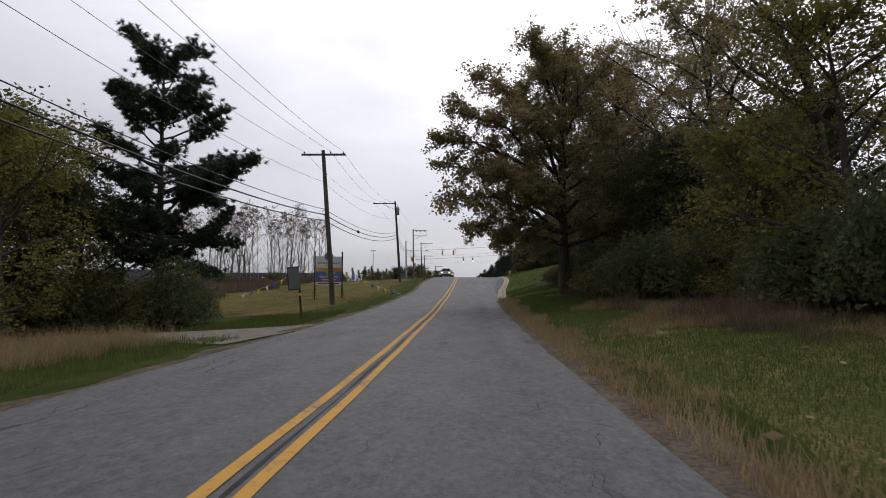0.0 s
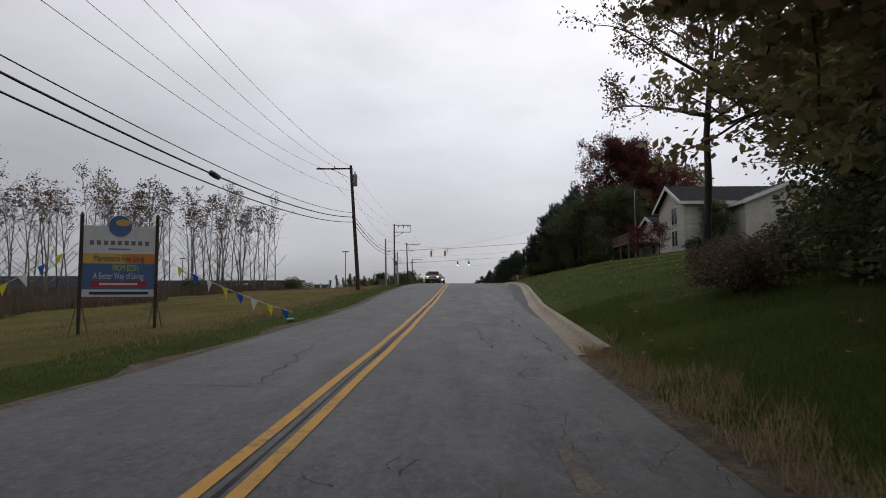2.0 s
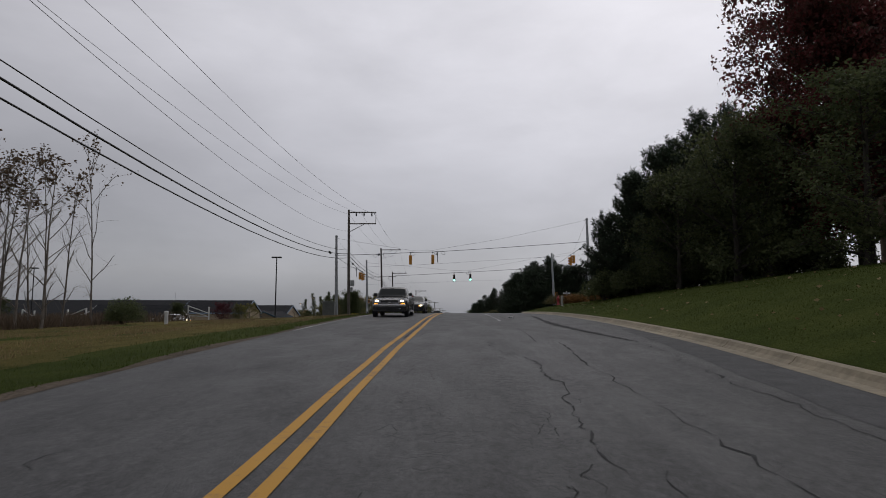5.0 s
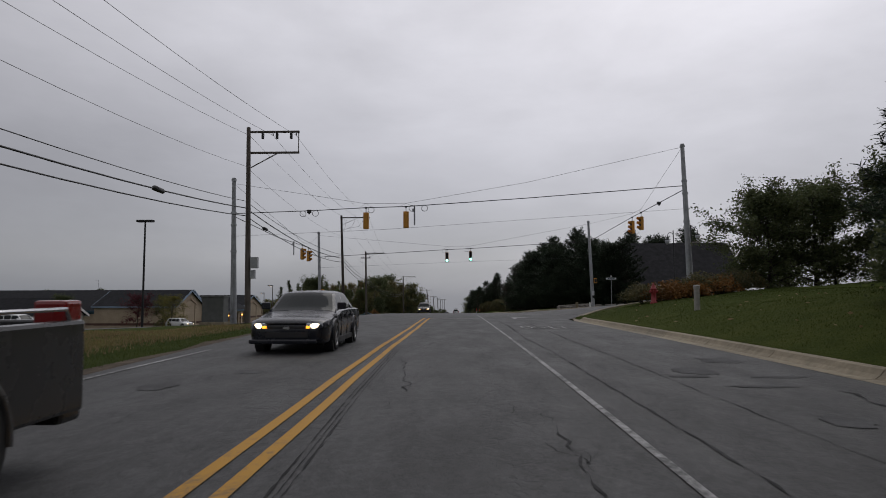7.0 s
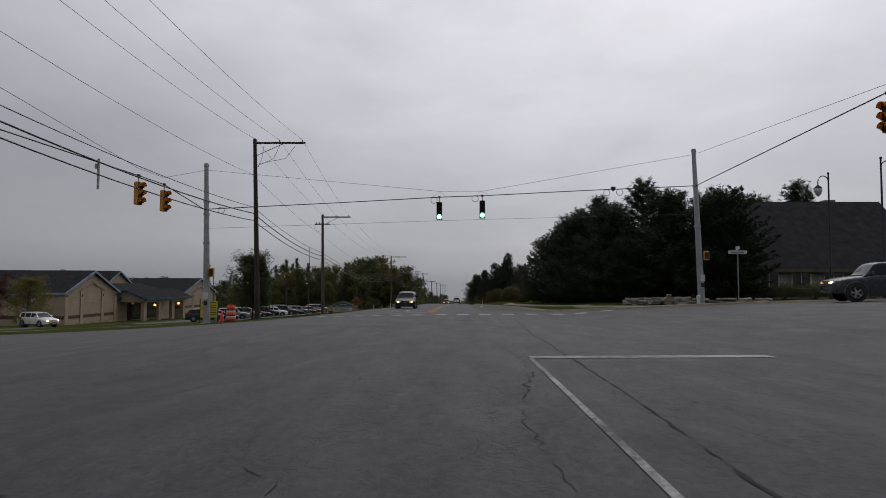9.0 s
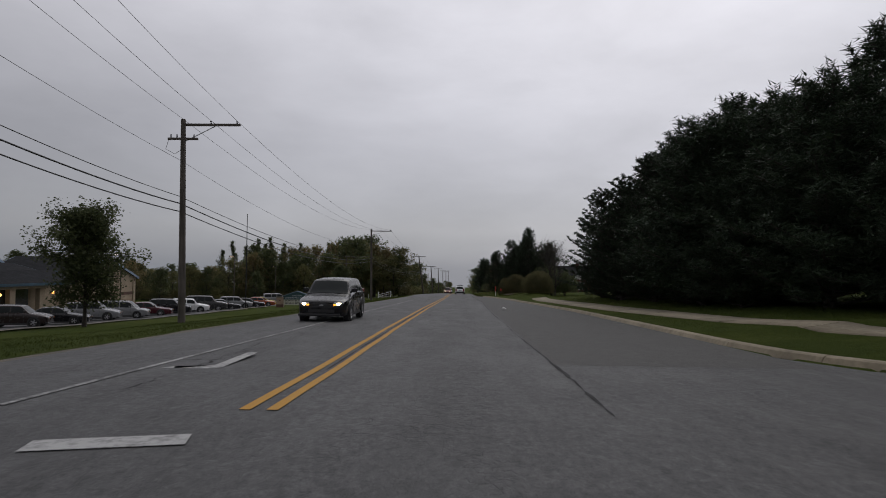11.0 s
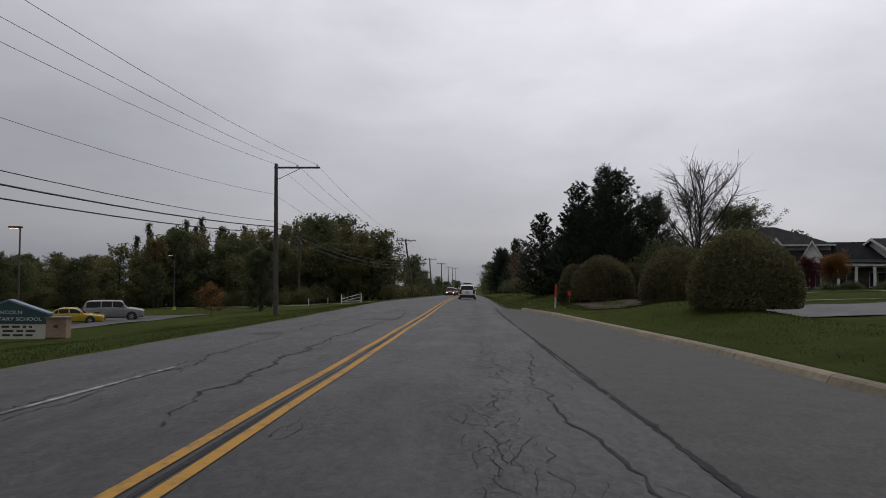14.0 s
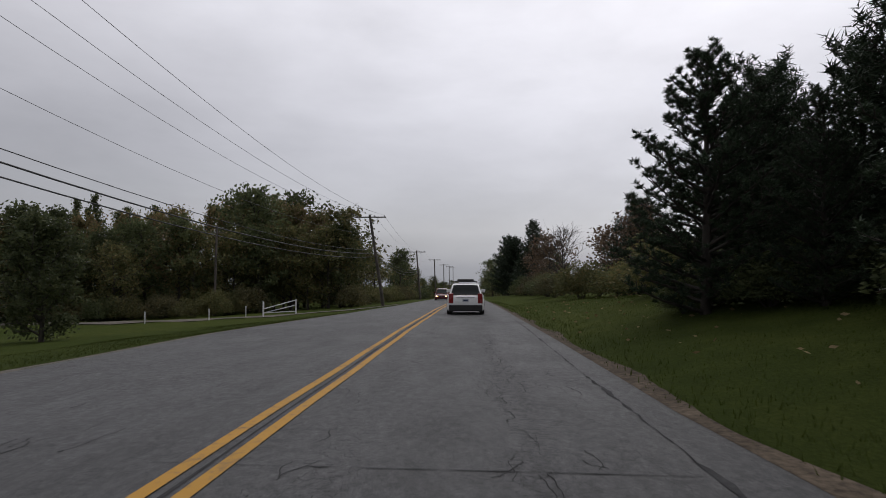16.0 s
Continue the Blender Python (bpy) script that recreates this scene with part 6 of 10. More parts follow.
scrap = thing("plastic_scrap", "small green plastic scrap lying on the verge", "litter", at=(-5.3, 59.3, gz(-5.3, 59.3)))
bm = bmesh.new()
lathe(bm, [(0.01, 0.0), (0.07, 0.01), (0.08, 0.03), (0.08, 0.16), (0.05, 0.22), (0.02, 0.24), (0.02, 0.28)], 12, pose(-0.12, 0, 0.075, 0, 84, 20))
for v in bm.verts:
    v.co.z *= 0.72
    v.co.y += 0.03 * math.sin(v.co.x * 40)
part("shell", bm, "scrap_green", scrap)

# white ranch gates
def ranch_gate(x, y, turned, ln=2.4):
    root = thing("gate", "white wooden gate with a diagonal brace on grass", "gate", "white gates", at=(x, y, gz(x, y)), turn=turned)
    part("post", boxed((-0.07, -0.07, -0.3), (0.07, 0.07, 1.35), 0.01), "white_trim", root)
    part("end_post", boxed((ln - 0.06, -0.06, -0.3), (ln + 0.06, 0.06, 1.5), 0.01), "white_trim", root)
    for za, zb in ((0.35, 0.45), (0.7, 1.45), (0.35, 1.0)):
        tube("rail", [(0, 0, za), (ln, 0, zb)], 0.045, "white_trim", root, 6)


ranch_gate(-17.9, 319.6, 20, 2.8)
ranch_gate(-26, 150.5, 205, 2.0)
ranch_gate(-38, 146.0, 0, 1.8)
ranch_gate(-44, 150.0, 160, 1.8)
for x, y in ((-22.3, 318.5), (-26.4, 315.5), (-20.5, 322.5)):
    bollard(x, y, 0.95, 0.05, "thin white post at the drive", "white_trim")

# litter on the road
bm = bmesh.new()
bmesh.ops.create_icosphere(bm, subdivisions=3, radius=0.13)
for v in bm.verts:
    k = 1 + 0.5 * noise.noise(v.co * 9) + 0.3 * noise.noise(v.co * 21)
    v.co = Vector((v.co.x * k * 1.05, v.co.y * k * 0.8, max(v.co.z * k * 0.75, -0.07)))
bag = part("plastic_bag", bm, "bag_white")
bag.scale = (0.8, 0.8, 0.55)
bag.location = (2.75, 216.2, float(road_z(216.2)) + 0.06)
tagged(bag, "crumpled white plastic bag lying on the road", "plastic bag")
for x, y, r in ((2.32, 115.69, 0.05), (2.22, 115.81, 0.035)):
    bm = bmesh.new()
    bmesh.ops.create_icosphere(bm, subdivisions=3, radius=r)
    for v in bm.verts:
        k = 1 + 0.8 * noise.noise(v.co * 26 + Vector((x, y, 0))) + 0.5 * noise.noise(v.co * 60)
        v.co = Vector((v.co.x * k * 1.3, v.co.y * k, max(v.co.z * k * 0.7, -0.02)))
    o = part("paper_litter", bm, "bag_white")
    o.location = (x, y, float(road_z(y)) + 0.02)
    tagged(o, "crumpled pale paper litter lying on asphalt", "litter", "litter on the road")

# ---- trees, hedges and weeds ----
def leaf_quads(rs, centres, size, flat=0.35, slim=0.55, up=0.0):
    """Pointed four-cornered leaves at the given places, turned every way."""
    n = len(centres)
    d = rs.normal(size=(n, 3))
    d[:, 2] = d[:, 2] * (1 - flat) + up
    d /= np.linalg.norm(d, axis=1)[:, None] + 1e-9
    r = rs.normal(size=(n, 3))
    s = np.cross(d, r)
    s /= np.linalg.norm(s, axis=1)[:, None] + 1e-9
    L = (size * rs.uniform(0.65, 1.35, n))[:, None]
    W = L * slim
    c = np.asarray(centres)
    V = np.stack([c - d * L * 0.5, c + s * W * 0.5 + d * L * 0.05, c + d * L * 0.5, c - s * W * 0.5 + d * L * 0.05], 1)
    F = np.arange(n * 4).reshape(n, 4)
    return V.reshape(-1, 3), F


def curve_branch(rs, start, direction, length, bend=0.25, droop=0.0, n=5):
    P = [np.array(start, float)]
    d = np.array(direction, float)
    d /= np.linalg.norm(d)
    for k in range(n):
        d = d + rs.normal(0, bend / n ** 0.5, 3) * 0.6 + np.array([0, 0, -droop / n])
        d /= np.linalg.norm(d)
        P.append(P[-1] + d * length / n)
    return np.array(P)


def broadleaf(name, seed, height, spread, leaf, bark="bark", clear=0.25, leaf_size=0.3, n_limbs=14, twigs=7, per_twig=34, cluster=0.75, trunk_r=0.22, upward=0.35, top_only=0.0, shape=1.0, bare=False, lean=0.0, reach_to=(), dense_twigs=0, twig_r=0.022, gaps=0.0):
    """A tree of trunk, limbs and twigs with leaf clusters at the twigs, at the origin."""
    rs = np.random.default_rng(seed)
    root = thing(name, "", "")
    chunks, tips = [], []
    top = height * 0.86
    trunk = curve_branch(rs, (0, 0, -0.3), (lean, 0, 1), top + 0.3, 0.16, 0, 8)
    chunks.append(tube_arrays(trunk, np.linspace(trunk_r, trunk_r * 0.16, 9) * np.concatenate([[1.35], np.ones(8)]), 8))
    for k in range(n_limbs):
        f = clear + (1 - clear) * (k + rs.uniform(0, 0.9)) / n_limbs
        i = f * 8
        p = trunk[int(min(i, 7))] + (trunk[int(min(i, 7)) + 1] - trunk[int(min(i, 7))]) * (i - int(min(i, 7)))
        a = k * 2.4 + rs.uniform(-0.5, 0.5)
        g = (f - clear) / (1 - clear)
        reach = spread * (math.sin(math.pi * (0.18 + 0.80 * g) ** shape) ** 0.7) * rs.uniform(0.75, 1.15)
        d = (math.cos(a), math.sin(a), upward + 0.9 * g)
        limb = curve_branch(rs, p, d, max(reach, 0.6), 0.35, 0.1, 6)
        r0 = trunk_r * (0.48 - 0.3 * g)
        chunks.append(tube_arrays(limb, np.linspace(r0, 0.018, 7), 6))
        for j in range(twigs):
            q = 1 + (j + rs.uniform(0, 1)) * 5 / twigs
            s = limb[int(q)] + (limb[min(int(q) + 1, 6)] - limb[int(q)]) * (q - int(q))
            dd = (limb[-1] - limb[0]) / (np.linalg.norm(limb[-1] - limb[0]) + 1e-9) + rs.normal(0, 0.75, 3) + np.array([0, 0, 0.15])
            tw = curve_branch(rs, s, dd, reach * rs.uniform(0.22, 0.42) + 0.35, 0.4, 0.0, 3)
            chunks.append(tube_arrays(tw, np.linspace(twig_r, twig_r * 0.3, 4), 4))
            tips.append((tw[1], tw[2], tw[3], g))
    for z0, end in reach_to:                     # long limbs that lean out one way
        end = np.array(end, float)
        p = np.array([np.interp(z0, trunk[:, 2], trunk[:, 0]), np.interp(z0, trunk[:, 2], trunk[:, 1]), z0])
        s = np.linspace(0, 1, 9)[:, None]
        limb = p + (end - p) * s + np.sin(s * math.pi) * np.array([0, 0, 0.10 * np.linalg.norm(end - p)]) + rs.normal(0, 0.10, (9, 3)) * np.sin(s * math.pi)
        chunks.append(tube_arrays(limb, np.linspace(trunk_r * 0.42, 0.02, 9), 6))
        for j in range(dense_twigs):
            q = 2.2 + (j + rs.uniform(0, 1)) * 5.8 / dense_twigs
            i = int(min(q, 7))
            st = limb[i] + (limb[i + 1] - limb[i]) * min(q - i, 1)
            dd = rs.normal(0, 0.8, 3) + np.array([0, 0, 0.25]) + 0.5 * (end - p) / np.linalg.norm(end - p)
            tw = curve_branch(rs, st, dd, rs.uniform(0.6, 1.5) * (1.25 - 0.06 * q), 0.4, 0.0, 3)
            chunks.append(tube_arrays(tw, np.linspace(0.022, 0.007, 4), 4))
            tips.append((tw[1], tw[2], tw[3], 0.9))
    v, f = join_arrays(chunks)
    arrays("trunk", v, f, bark, root, smooth=True)
    C = []
    for t1, t2, t3, g in tips:
        if g < top_only or (bare and rs.random() > 0.2):
            continue
        m = max(2, int(per_twig * rs.uniform(0.4, 1.3)))
        basep = np.array([t1, t2, t3])[rs.integers(0, 3, m)]
        C.append(basep + rs.normal(0, cluster * 0.42, (m, 3)) * np.array([1, 1, 0.75]))
    C = np.concatenate(C)
    if gaps:                                     # leaves gather in clumps, with openings between them
        lump = np.zeros(len(C))
        for k in range(5):
            w = rs.normal(size=3)
            w *= 2 * math.pi / (0.30 * spread * rs.uniform(0.6, 1.3) * np.linalg.norm(w))
            lump += np.sin(C @ w + rs.uniform(0, 6.28))
        C = C[lump > np.quantile(lump, gaps)]
    v, f = leaf_quads(rs, C, leaf_size)
    arrays("crown", v, f, leaf, root)
    return root


def pine(name, seed, height, spread, tufts=1.0, layered=False, start=0.12, needle="pine_needle", blade=0.2, blades=10, taper=0.9, thin=0.0, slim=0.12, boughs=(), knob=0.0):
    """A pine: straight trunk, whorls of boughs with side shoots, each ending in upturned brushes of needles.
    boughs: more boughs of given height, compass angle and length."""
    rs = np.random.default_rng(seed)
    root = thing(name, "", "")
    trunk = curve_branch(rs, (0, 0, -0.3), (0, 0, 1), height * 0.97, 0.05, 0, 8)
    chunks = [tube_arrays(trunk, np.linspace(0.013 * height + 0.05, 0.03, 9), 8)]
    C, D = [], []
    plan = []
    z = start * height
    while z < height * 0.97:
        g = (z / height - start) / (1 - start)
        n = 5 if layered else 6
        a0 = rs.uniform(0, 6.28)
        for k in range(n):
            if rs.random() < 0.10 + thin:
                continue
            prof = (1 - g) ** taper * (0.60 + 0.40 * min(1, g * 5 + 0.3))
            plan.append((z + rs.normal(0, 0.012 * height), a0 + k * 6.283 / n + rs.normal(0, 0.25), spread * prof * rs.uniform(0.62, 1.15) + 0.22))
        z += height * (0.062 if layered else 0.048) * rs.uniform(0.8, 1.25)
    plan += [(z, math.radians(a), ln) for z, a, ln in boughs]
    for z, a, L in plan:
        g = min(1.0, max(0.0, (z / height - start) / (1 - start)))
        p = np.array([np.interp(z, trunk[:, 2], trunk[:, 0]), np.interp(z, trunk[:, 2], trunk[:, 1]), z])
        d = np.array([math.cos(a), math.sin(a), 0.16 + 0.75 * g - (0.12 if layered else 0)])
        br = curve_branch(rs, p, d, L, 0.2 if not layered else 0.42, -0.30 if not layered else -0.1 + 0.25 * rs.normal(), 6)
        chunks.append(tube_arrays(br, np.linspace(0.006 * height * (1 - g) + 0.018, 0.010, 7), 5))
        flat = np.array([-math.sin(a), math.cos(a), 0.0])
        m = max(3, int(L * 2.6 * tufts * (0.62 if knob else 1)) + 1)
        for q in np.linspace(1.3 if not layered else 2.4, 5.9, m) + rs.uniform(-0.25, 0.25, m):
            q = min(max(q, 0.5), 5.99)
            st = br[int(q)] + (br[int(q) + 1] - br[int(q)]) * (q - int(q))
            out = br[min(int(q) + 1, 6)] - br[int(q)]
            out = out / (np.linalg.norm(out) + 1e-9)
            for sd in (-1, 1):
                ln = (0.16 + 0.26 * L * (1.1 - q / 6.5)) * rs.uniform(0.5, 1.2)
                way = out * 0.75 + flat * sd * rs.uniform(0.5, 1.1) + np.array([0, 0, 0.22 + 0.15 * rs.normal()])
                way /= np.linalg.norm(way)
                tw = np.stack([st, st + way * ln * 0.6, st + way * ln + np.array([0, 0, 0.10 * ln])])
                chunks.append(tube_arrays(tw, (0.014, 0.010, 0.006), 3))
                for f in np.linspace(0.3, 1.0, max(1, int(ln / 0.42) + 1)):
                    C.append(st + way * ln * f + rs.normal(0, 0.13 if layered else 0.06, 3))
                    D.append(way * 0.45 + np.array([0, 0, 0.7]) + rs.normal(0, 0.3, 3))
        C.append(br[-1])
        D.append(out * 0.5 + np.array([0, 0, 0.8]))
    for k in range(7):
        C.append(np.array([trunk[-1][0], trunk[-1][1], height * (0.92 + 0.012 * k)]) + rs.normal(0, 0.07, 3))
        D.append(np.array([0, 0, 1.2]) + rs.normal(0, 0.3, 3))
    v, f = join_arrays([c for c in chunks])
    arrays("trunk", v, f, "bark", root, smooth=True)
    C, D = np.array(C), np.array(D)
    D /= np.linalg.norm(D, axis=1)[:, None]
    axis_l = rs.uniform(0.5, 1.25, len(C)) * blade * (0.7 if knob else 1.0 if layered else 1.5)
    C, D, A = np.repeat(C, blades, 0), np.repeat(D, blades, 0), np.repeat(axis_l, blades)
    n = len(C)
    base = C + D * (A * rs.uniform(-0.3, 1.0, n))[:, None]
    r = rs.normal(size=(n, 3))
    r -= D * np.sum(r * D, axis=1)[:, None]
    r /= np.linalg.norm(r, axis=1)[:, None] + 1e-9
    d = D * rs.uniform(-0.1, 0.8, n)[:, None] + r * (rs.uniform(0.6, 1.0, n) * (1.0 if layered else 0.75))[:, None]
    d /= np.linalg.norm(d, axis=1)[:, None]
    s = np.cross(d, rs.normal(size=(n, 3)))
    s /= np.linalg.norm(s, axis=1)[:, None] + 1e-9
    L = (blade * rs.uniform(0.7, 1.2, n))[:, None]
    if knob:                                     # needles stand round short brushes, like a bottle brush
        base = C + D * (A * rs.uniform(0.0, 1.0, n))[:, None]
    W = L * slim
    V = np.stack([base - s * W * 0.5, base + s * W * 0.5, base + d * L], 1)
    arrays("crown", V.reshape(-1, 3), np.arange(n * 3).reshape(n, 3), needle, root)
    return root


def shrub(name, seed, leaf, rx=1.0, rz=1.0, n=1500, leaf_size=0.13, clipped=False):
    """A bush of stems and leaves; clipped: a trimmed, dense dome."""
    rs = np.random.default_rng(seed)
    root = thing(name, "", "")
    chunks = []
    for k in range(9):
        a = rs.uniform(0, 6.28)
        chunks.append(tube_arrays(curve_branch(rs, (rs.normal(0, 0.1), rs.normal(0, 0.1), -0.1), (math.cos(a) * 0.7, math.sin(a) * 0.7, 1), rz * 0.9, 0.3, 0, 4), np.linspace(0.03, 0.008, 5), 4))
    v, f = join_arrays(chunks)
    arrays("stem", v, f, "bark", root)
    d = rs.normal(size=(n, 3))
    d[:, 2] = np.abs(d[:, 2]) * 1.0 - (0.35 if clipped else 0.12)
    d /= np.linalg.norm(d, axis=1)[:, None]
    if clipped:
        r = np.clip(rs.normal(0.95, 0.06, n), 0.6, 1.05)
    else:
        r = rs.uniform(0.25, 1.0, n) ** 0.6
    lump = np.array([1 + (0.07 if clipped else 0.22) * math.sin(5 * q[0] + seed) * math.cos(4 * q[1] + 2 * q[2]) for q in d])
    C = d * (r * lump)[:, None] * np.array([rx, rx, rz * 0.78])
    C[:, 2] = np.maximum(C[:, 2] + rz * 0.22, 0.03)
    v, f = leaf_quads(rs, C, leaf_size)
    arrays("foliage", v, f, leaf, root)
    return root


class Nursery:
    """Keeps each kind of plant once; the first use takes the original."""
    def __init__(self):
        self.made = {}

    def put(self, proto, x, y, label, category="tree", group="", s=1.0, sz=None, turn=None, sink=0.0):
        sz = s if sz is None else sz
        turn = (x * 37 + y * 91) % 360 if turn is None else turn
        m = pose(x, y, gz(x, y) - sink, 0, 0, turn) @ Matrix.Diagonal((s, s, sz, 1))
        if proto.name not in self.made:
            self.made[proto.name] = True
            proto.matrix_basis = m
            ob = proto
        else:
            kept = proto.matrix_basis.copy()
            proto.matrix_basis = Matrix.Identity(4)
            ob = copy_thing(proto, m)
            proto.matrix_basis = kept
        return tagged(ob, label, category, group)


grow = Nursery().put
oak_b = broadleaf("oak_tree", 2, 17, 7.6, "oak_leaf", leaf_size=0.17, n_limbs=24, twigs=14, per_twig=120, cluster=0.5, trunk_r=0.34, clear=0.18, gaps=0.46)
oak_thin = broadleaf("oak_tree", 3, 17, 6.0, "oak_leaf", leaf_size=0.18, n_limbs=20, twigs=11, per_twig=150, cluster=0.6, trunk_r=0.22, clear=0.38, gaps=0.36)
ochre = broadleaf("yellowing_tree", 4, 10, 4.2, "ochre_leaf", leaf_size=0.17, n_limbs=18, twigs=10, per_twig=90, trunk_r=0.2, clear=0.12, gaps=0.25)
dark_a = broadleaf("broadleaf_tree", 5, 9, 3.8, "dark_leaf", leaf_size=0.17, n_limbs=18, twigs=10, per_twig=135, trunk_r=0.2, clear=0.06, gaps=0.25)
round_tree = broadleaf("round_tree", 66, 6.4, 3.4, "dark_leaf", leaf_size=0.17, n_limbs=26, twigs=11, per_twig=120, cluster=0.55, trunk_r=0.16, clear=0.04, upward=0.45, gaps=0.06)
red_oak = broadleaf("red_oak_tree", 63, 15.5, 6.8, "red_leaf", leaf_size=0.26, n_limbs=36, twigs=14, per_twig=140, cluster=0.85, trunk_r=0.36, clear=0.18, gaps=0.16)
wood_a = broadleaf("woodland_tree", 7, 12, 4.6, "wood_leaf", leaf_size=0.42, n_limbs=17, twigs=9, per_twig=42, cluster=1.05, trunk_r=0.22, clear=0.12, gaps=0.32)
wood_b = broadleaf("woodland_tree", 8, 13, 4.2, "dark_leaf", leaf_size=0.42, n_limbs=17, twigs=9, per_twig=42, cluster=1.05, trunk_r=0.22, clear=0.12, gaps=0.32)
wood_c = broadleaf("woodland_tree", 9, 12, 4.4, "wood_leaf", leaf_size=0.46, n_limbs=16, twigs=8, per_twig=32, cluster=1.05, trunk_r=0.22, clear=0.15, gaps=0.35)
wood_d = broadleaf("woodland_tree", 64, 12, 4.4, "oak_leaf", leaf_size=0.38, n_limbs=17, twigs=9, per_twig=44, cluster=1.0, trunk_r=0.22, clear=0.12, gaps=0.32)
spike = broadleaf("poplar_tree", 65, 14, 1.5, "dark_leaf", leaf_size=0.30, n_limbs=22, twigs=6, per_twig=26, cluster=0.55, trunk_r=0.14, clear=0.3, upward=1.5, gaps=0.35)
slim_a = broadleaf("poplar_tree", 10, 14, 1.9, "wood_leaf", leaf_size=0.32, n_limbs=18, twigs=6, per_twig=18, cluster=0.6, trunk_r=0.17, clear=0.3, upward=1.3)
pop_a = broadleaf("poplar_tree", 11, 14, 3.0, "brown_leaf", "pale_bark", leaf_size=0.22, n_limbs=13, twigs=6, per_twig=7, cluster=0.35, trunk_r=0.080, clear=0.12, upward=1.0, twig_r=0.009, top_only=0.6)
pop_b = broadleaf("poplar_tree", 12, 12.5, 2.0, "brown_leaf", "pale_bark", leaf_size=0.26, n_limbs=13, twigs=6, per_twig=7, cluster=0.35, trunk_r=0.076, clear=0.10, upward=1.5, twig_r=0.009, top_only=0.6)
pop_c = broadleaf("poplar_tree", 13, 13, 3.3, "brown_leaf", "pale_bark", leaf_size=0.22, n_limbs=13, twigs=6, per_twig=7, cluster=0.45, trunk_r=0.084, clear=0.12, upward=1.1, twig_r=0.009, top_only=0.6)
bare_tree = broadleaf("bare_tree", 14, 7.6, 3.0, "brown_leaf", "bark", leaf_size=0.10, n_limbs=30, twigs=17, per_twig=2, cluster=0.3, trunk_r=0.10, clear=0.20, upward=1.0, bare=True, twig_r=0.011)
maple_red = broadleaf("red_maple_tree", 15, 3.6, 1.7, "crimson_leaf", leaf_size=0.16, n_limbs=12, twigs=7, per_twig=36, cluster=0.5, trunk_r=0.07, clear=0.3)
maple_orange = broadleaf("orange_tree", 16, 3.4, 1.5, "orange_leaf", leaf_size=0.16, n_limbs=13, twigs=7, per_twig=26, cluster=0.42, trunk_r=0.06, clear=0.22, shape=0.7)
pear = broadleaf("pear_tree", 17, 8.2, 2.9, "dark_leaf", leaf_size=0.2, n_limbs=26, twigs=11, per_twig=120, cluster=0.75, trunk_r=0.14, clear=0.2, upward=0.9, gaps=0.2)
column = broadleaf("columnar_tree", 18, 6.2, 2.0, "dark_leaf", leaf_size=0.2, n_limbs=20, twigs=9, per_twig=56, cluster=0.5, trunk_r=0.12, clear=0.06, upward=0.7)
brown_tree = broadleaf("brown_tree", 19, 6.5, 2.8, "brown_leaf", leaf_size=0.26, n_limbs=15, twigs=8, per_twig=24, cluster=0.7, trunk_r=0.12, clear=0.15)
white_pine = pine("white_pine_tree", 21, 11.6, 2.9, 7.6, layered=True, start=0.2, taper=0.22, blade=0.18, blades=34, thin=0.0, slim=0.15, knob=1,
                  boughs=((3.4, -12, 4.7), (4.2, -30, 4.3), (2.9, 8, 4.4), (4.9, 5, 3.7), (5.4, 150, 4.1), (4.4, 175, 4.3), (3.4, 200, 4.2), (6.2, 160, 3.9), (3.9, 100, 3.8), (4.1, 250, 4.0),
                          (7.0, 185, 3.4), (7.6, 140, 3.0), (5.0, 215, 3.8), (2.6, 165, 3.8), (2.7, 230, 3.6), (8.6, 200, 2.6), (10.3, 30, 1.5), (10.6, 160, 1.7), (10.2, 260, 1.5)))
pine_a = pine("pine_tree", 22, 11, 3.5, 1.35, start=0.02, blade=0.30, blades=12, taper=0.66, slim=0.17)
pine_b = pine("pine_tree", 23, 10, 3.4, 1.35, start=0.02, blade=0.30, blades=12, taper=0.52, slim=0.17)
pine_c = pine("pine_tree", 24, 9, 3.5, 1.35, start=0.02, blade=0.30, blades=12, taper=0.46, slim=0.17)
pine_near = pine("pine_tree", 25, 9.2, 3.2, 2.6, start=0.02, blade=0.15, blades=36, taper=0.58, slim=0.17, knob=1)
pine_spire = pine("pine_tree", 26, 7.0, 2.6, 2.6, start=0.02, blade=0.14, blades=40, taper=0.80, slim=0.17, thin=0.05, knob=1)
bush_dark = shrub("bush", 31, "dark_leaf", 1.6, 2.2, 5600, 0.13)
bush_wood = shrub("bush", 32, "wood_leaf", 1.7, 2.0, 5600, 0.13)
bush_grey = shrub("bush", 33, "hedge_leaf", 1.6, 2.2, 4600, 0.15)
bush_orange = shrub("bush", 34, "orange_leaf", 0.9, 0.9, 1200, 0.12)
bush_small = shrub("bush", 35, "dark_leaf", 0.8, 0.8, 1100, 0.12)
bush_red = shrub("bush", 36, "crimson_leaf", 1.2, 1.6, 1600, 0.16)
bush_dry = shrub("bush", 37, "brown_weed", 1.1, 1.3, 4200, 0.10)
hedge = shrub("clipped_hedge", 38, "hedge_leaf", 1.7, 2.0, 26000, 0.095, clipped=True)

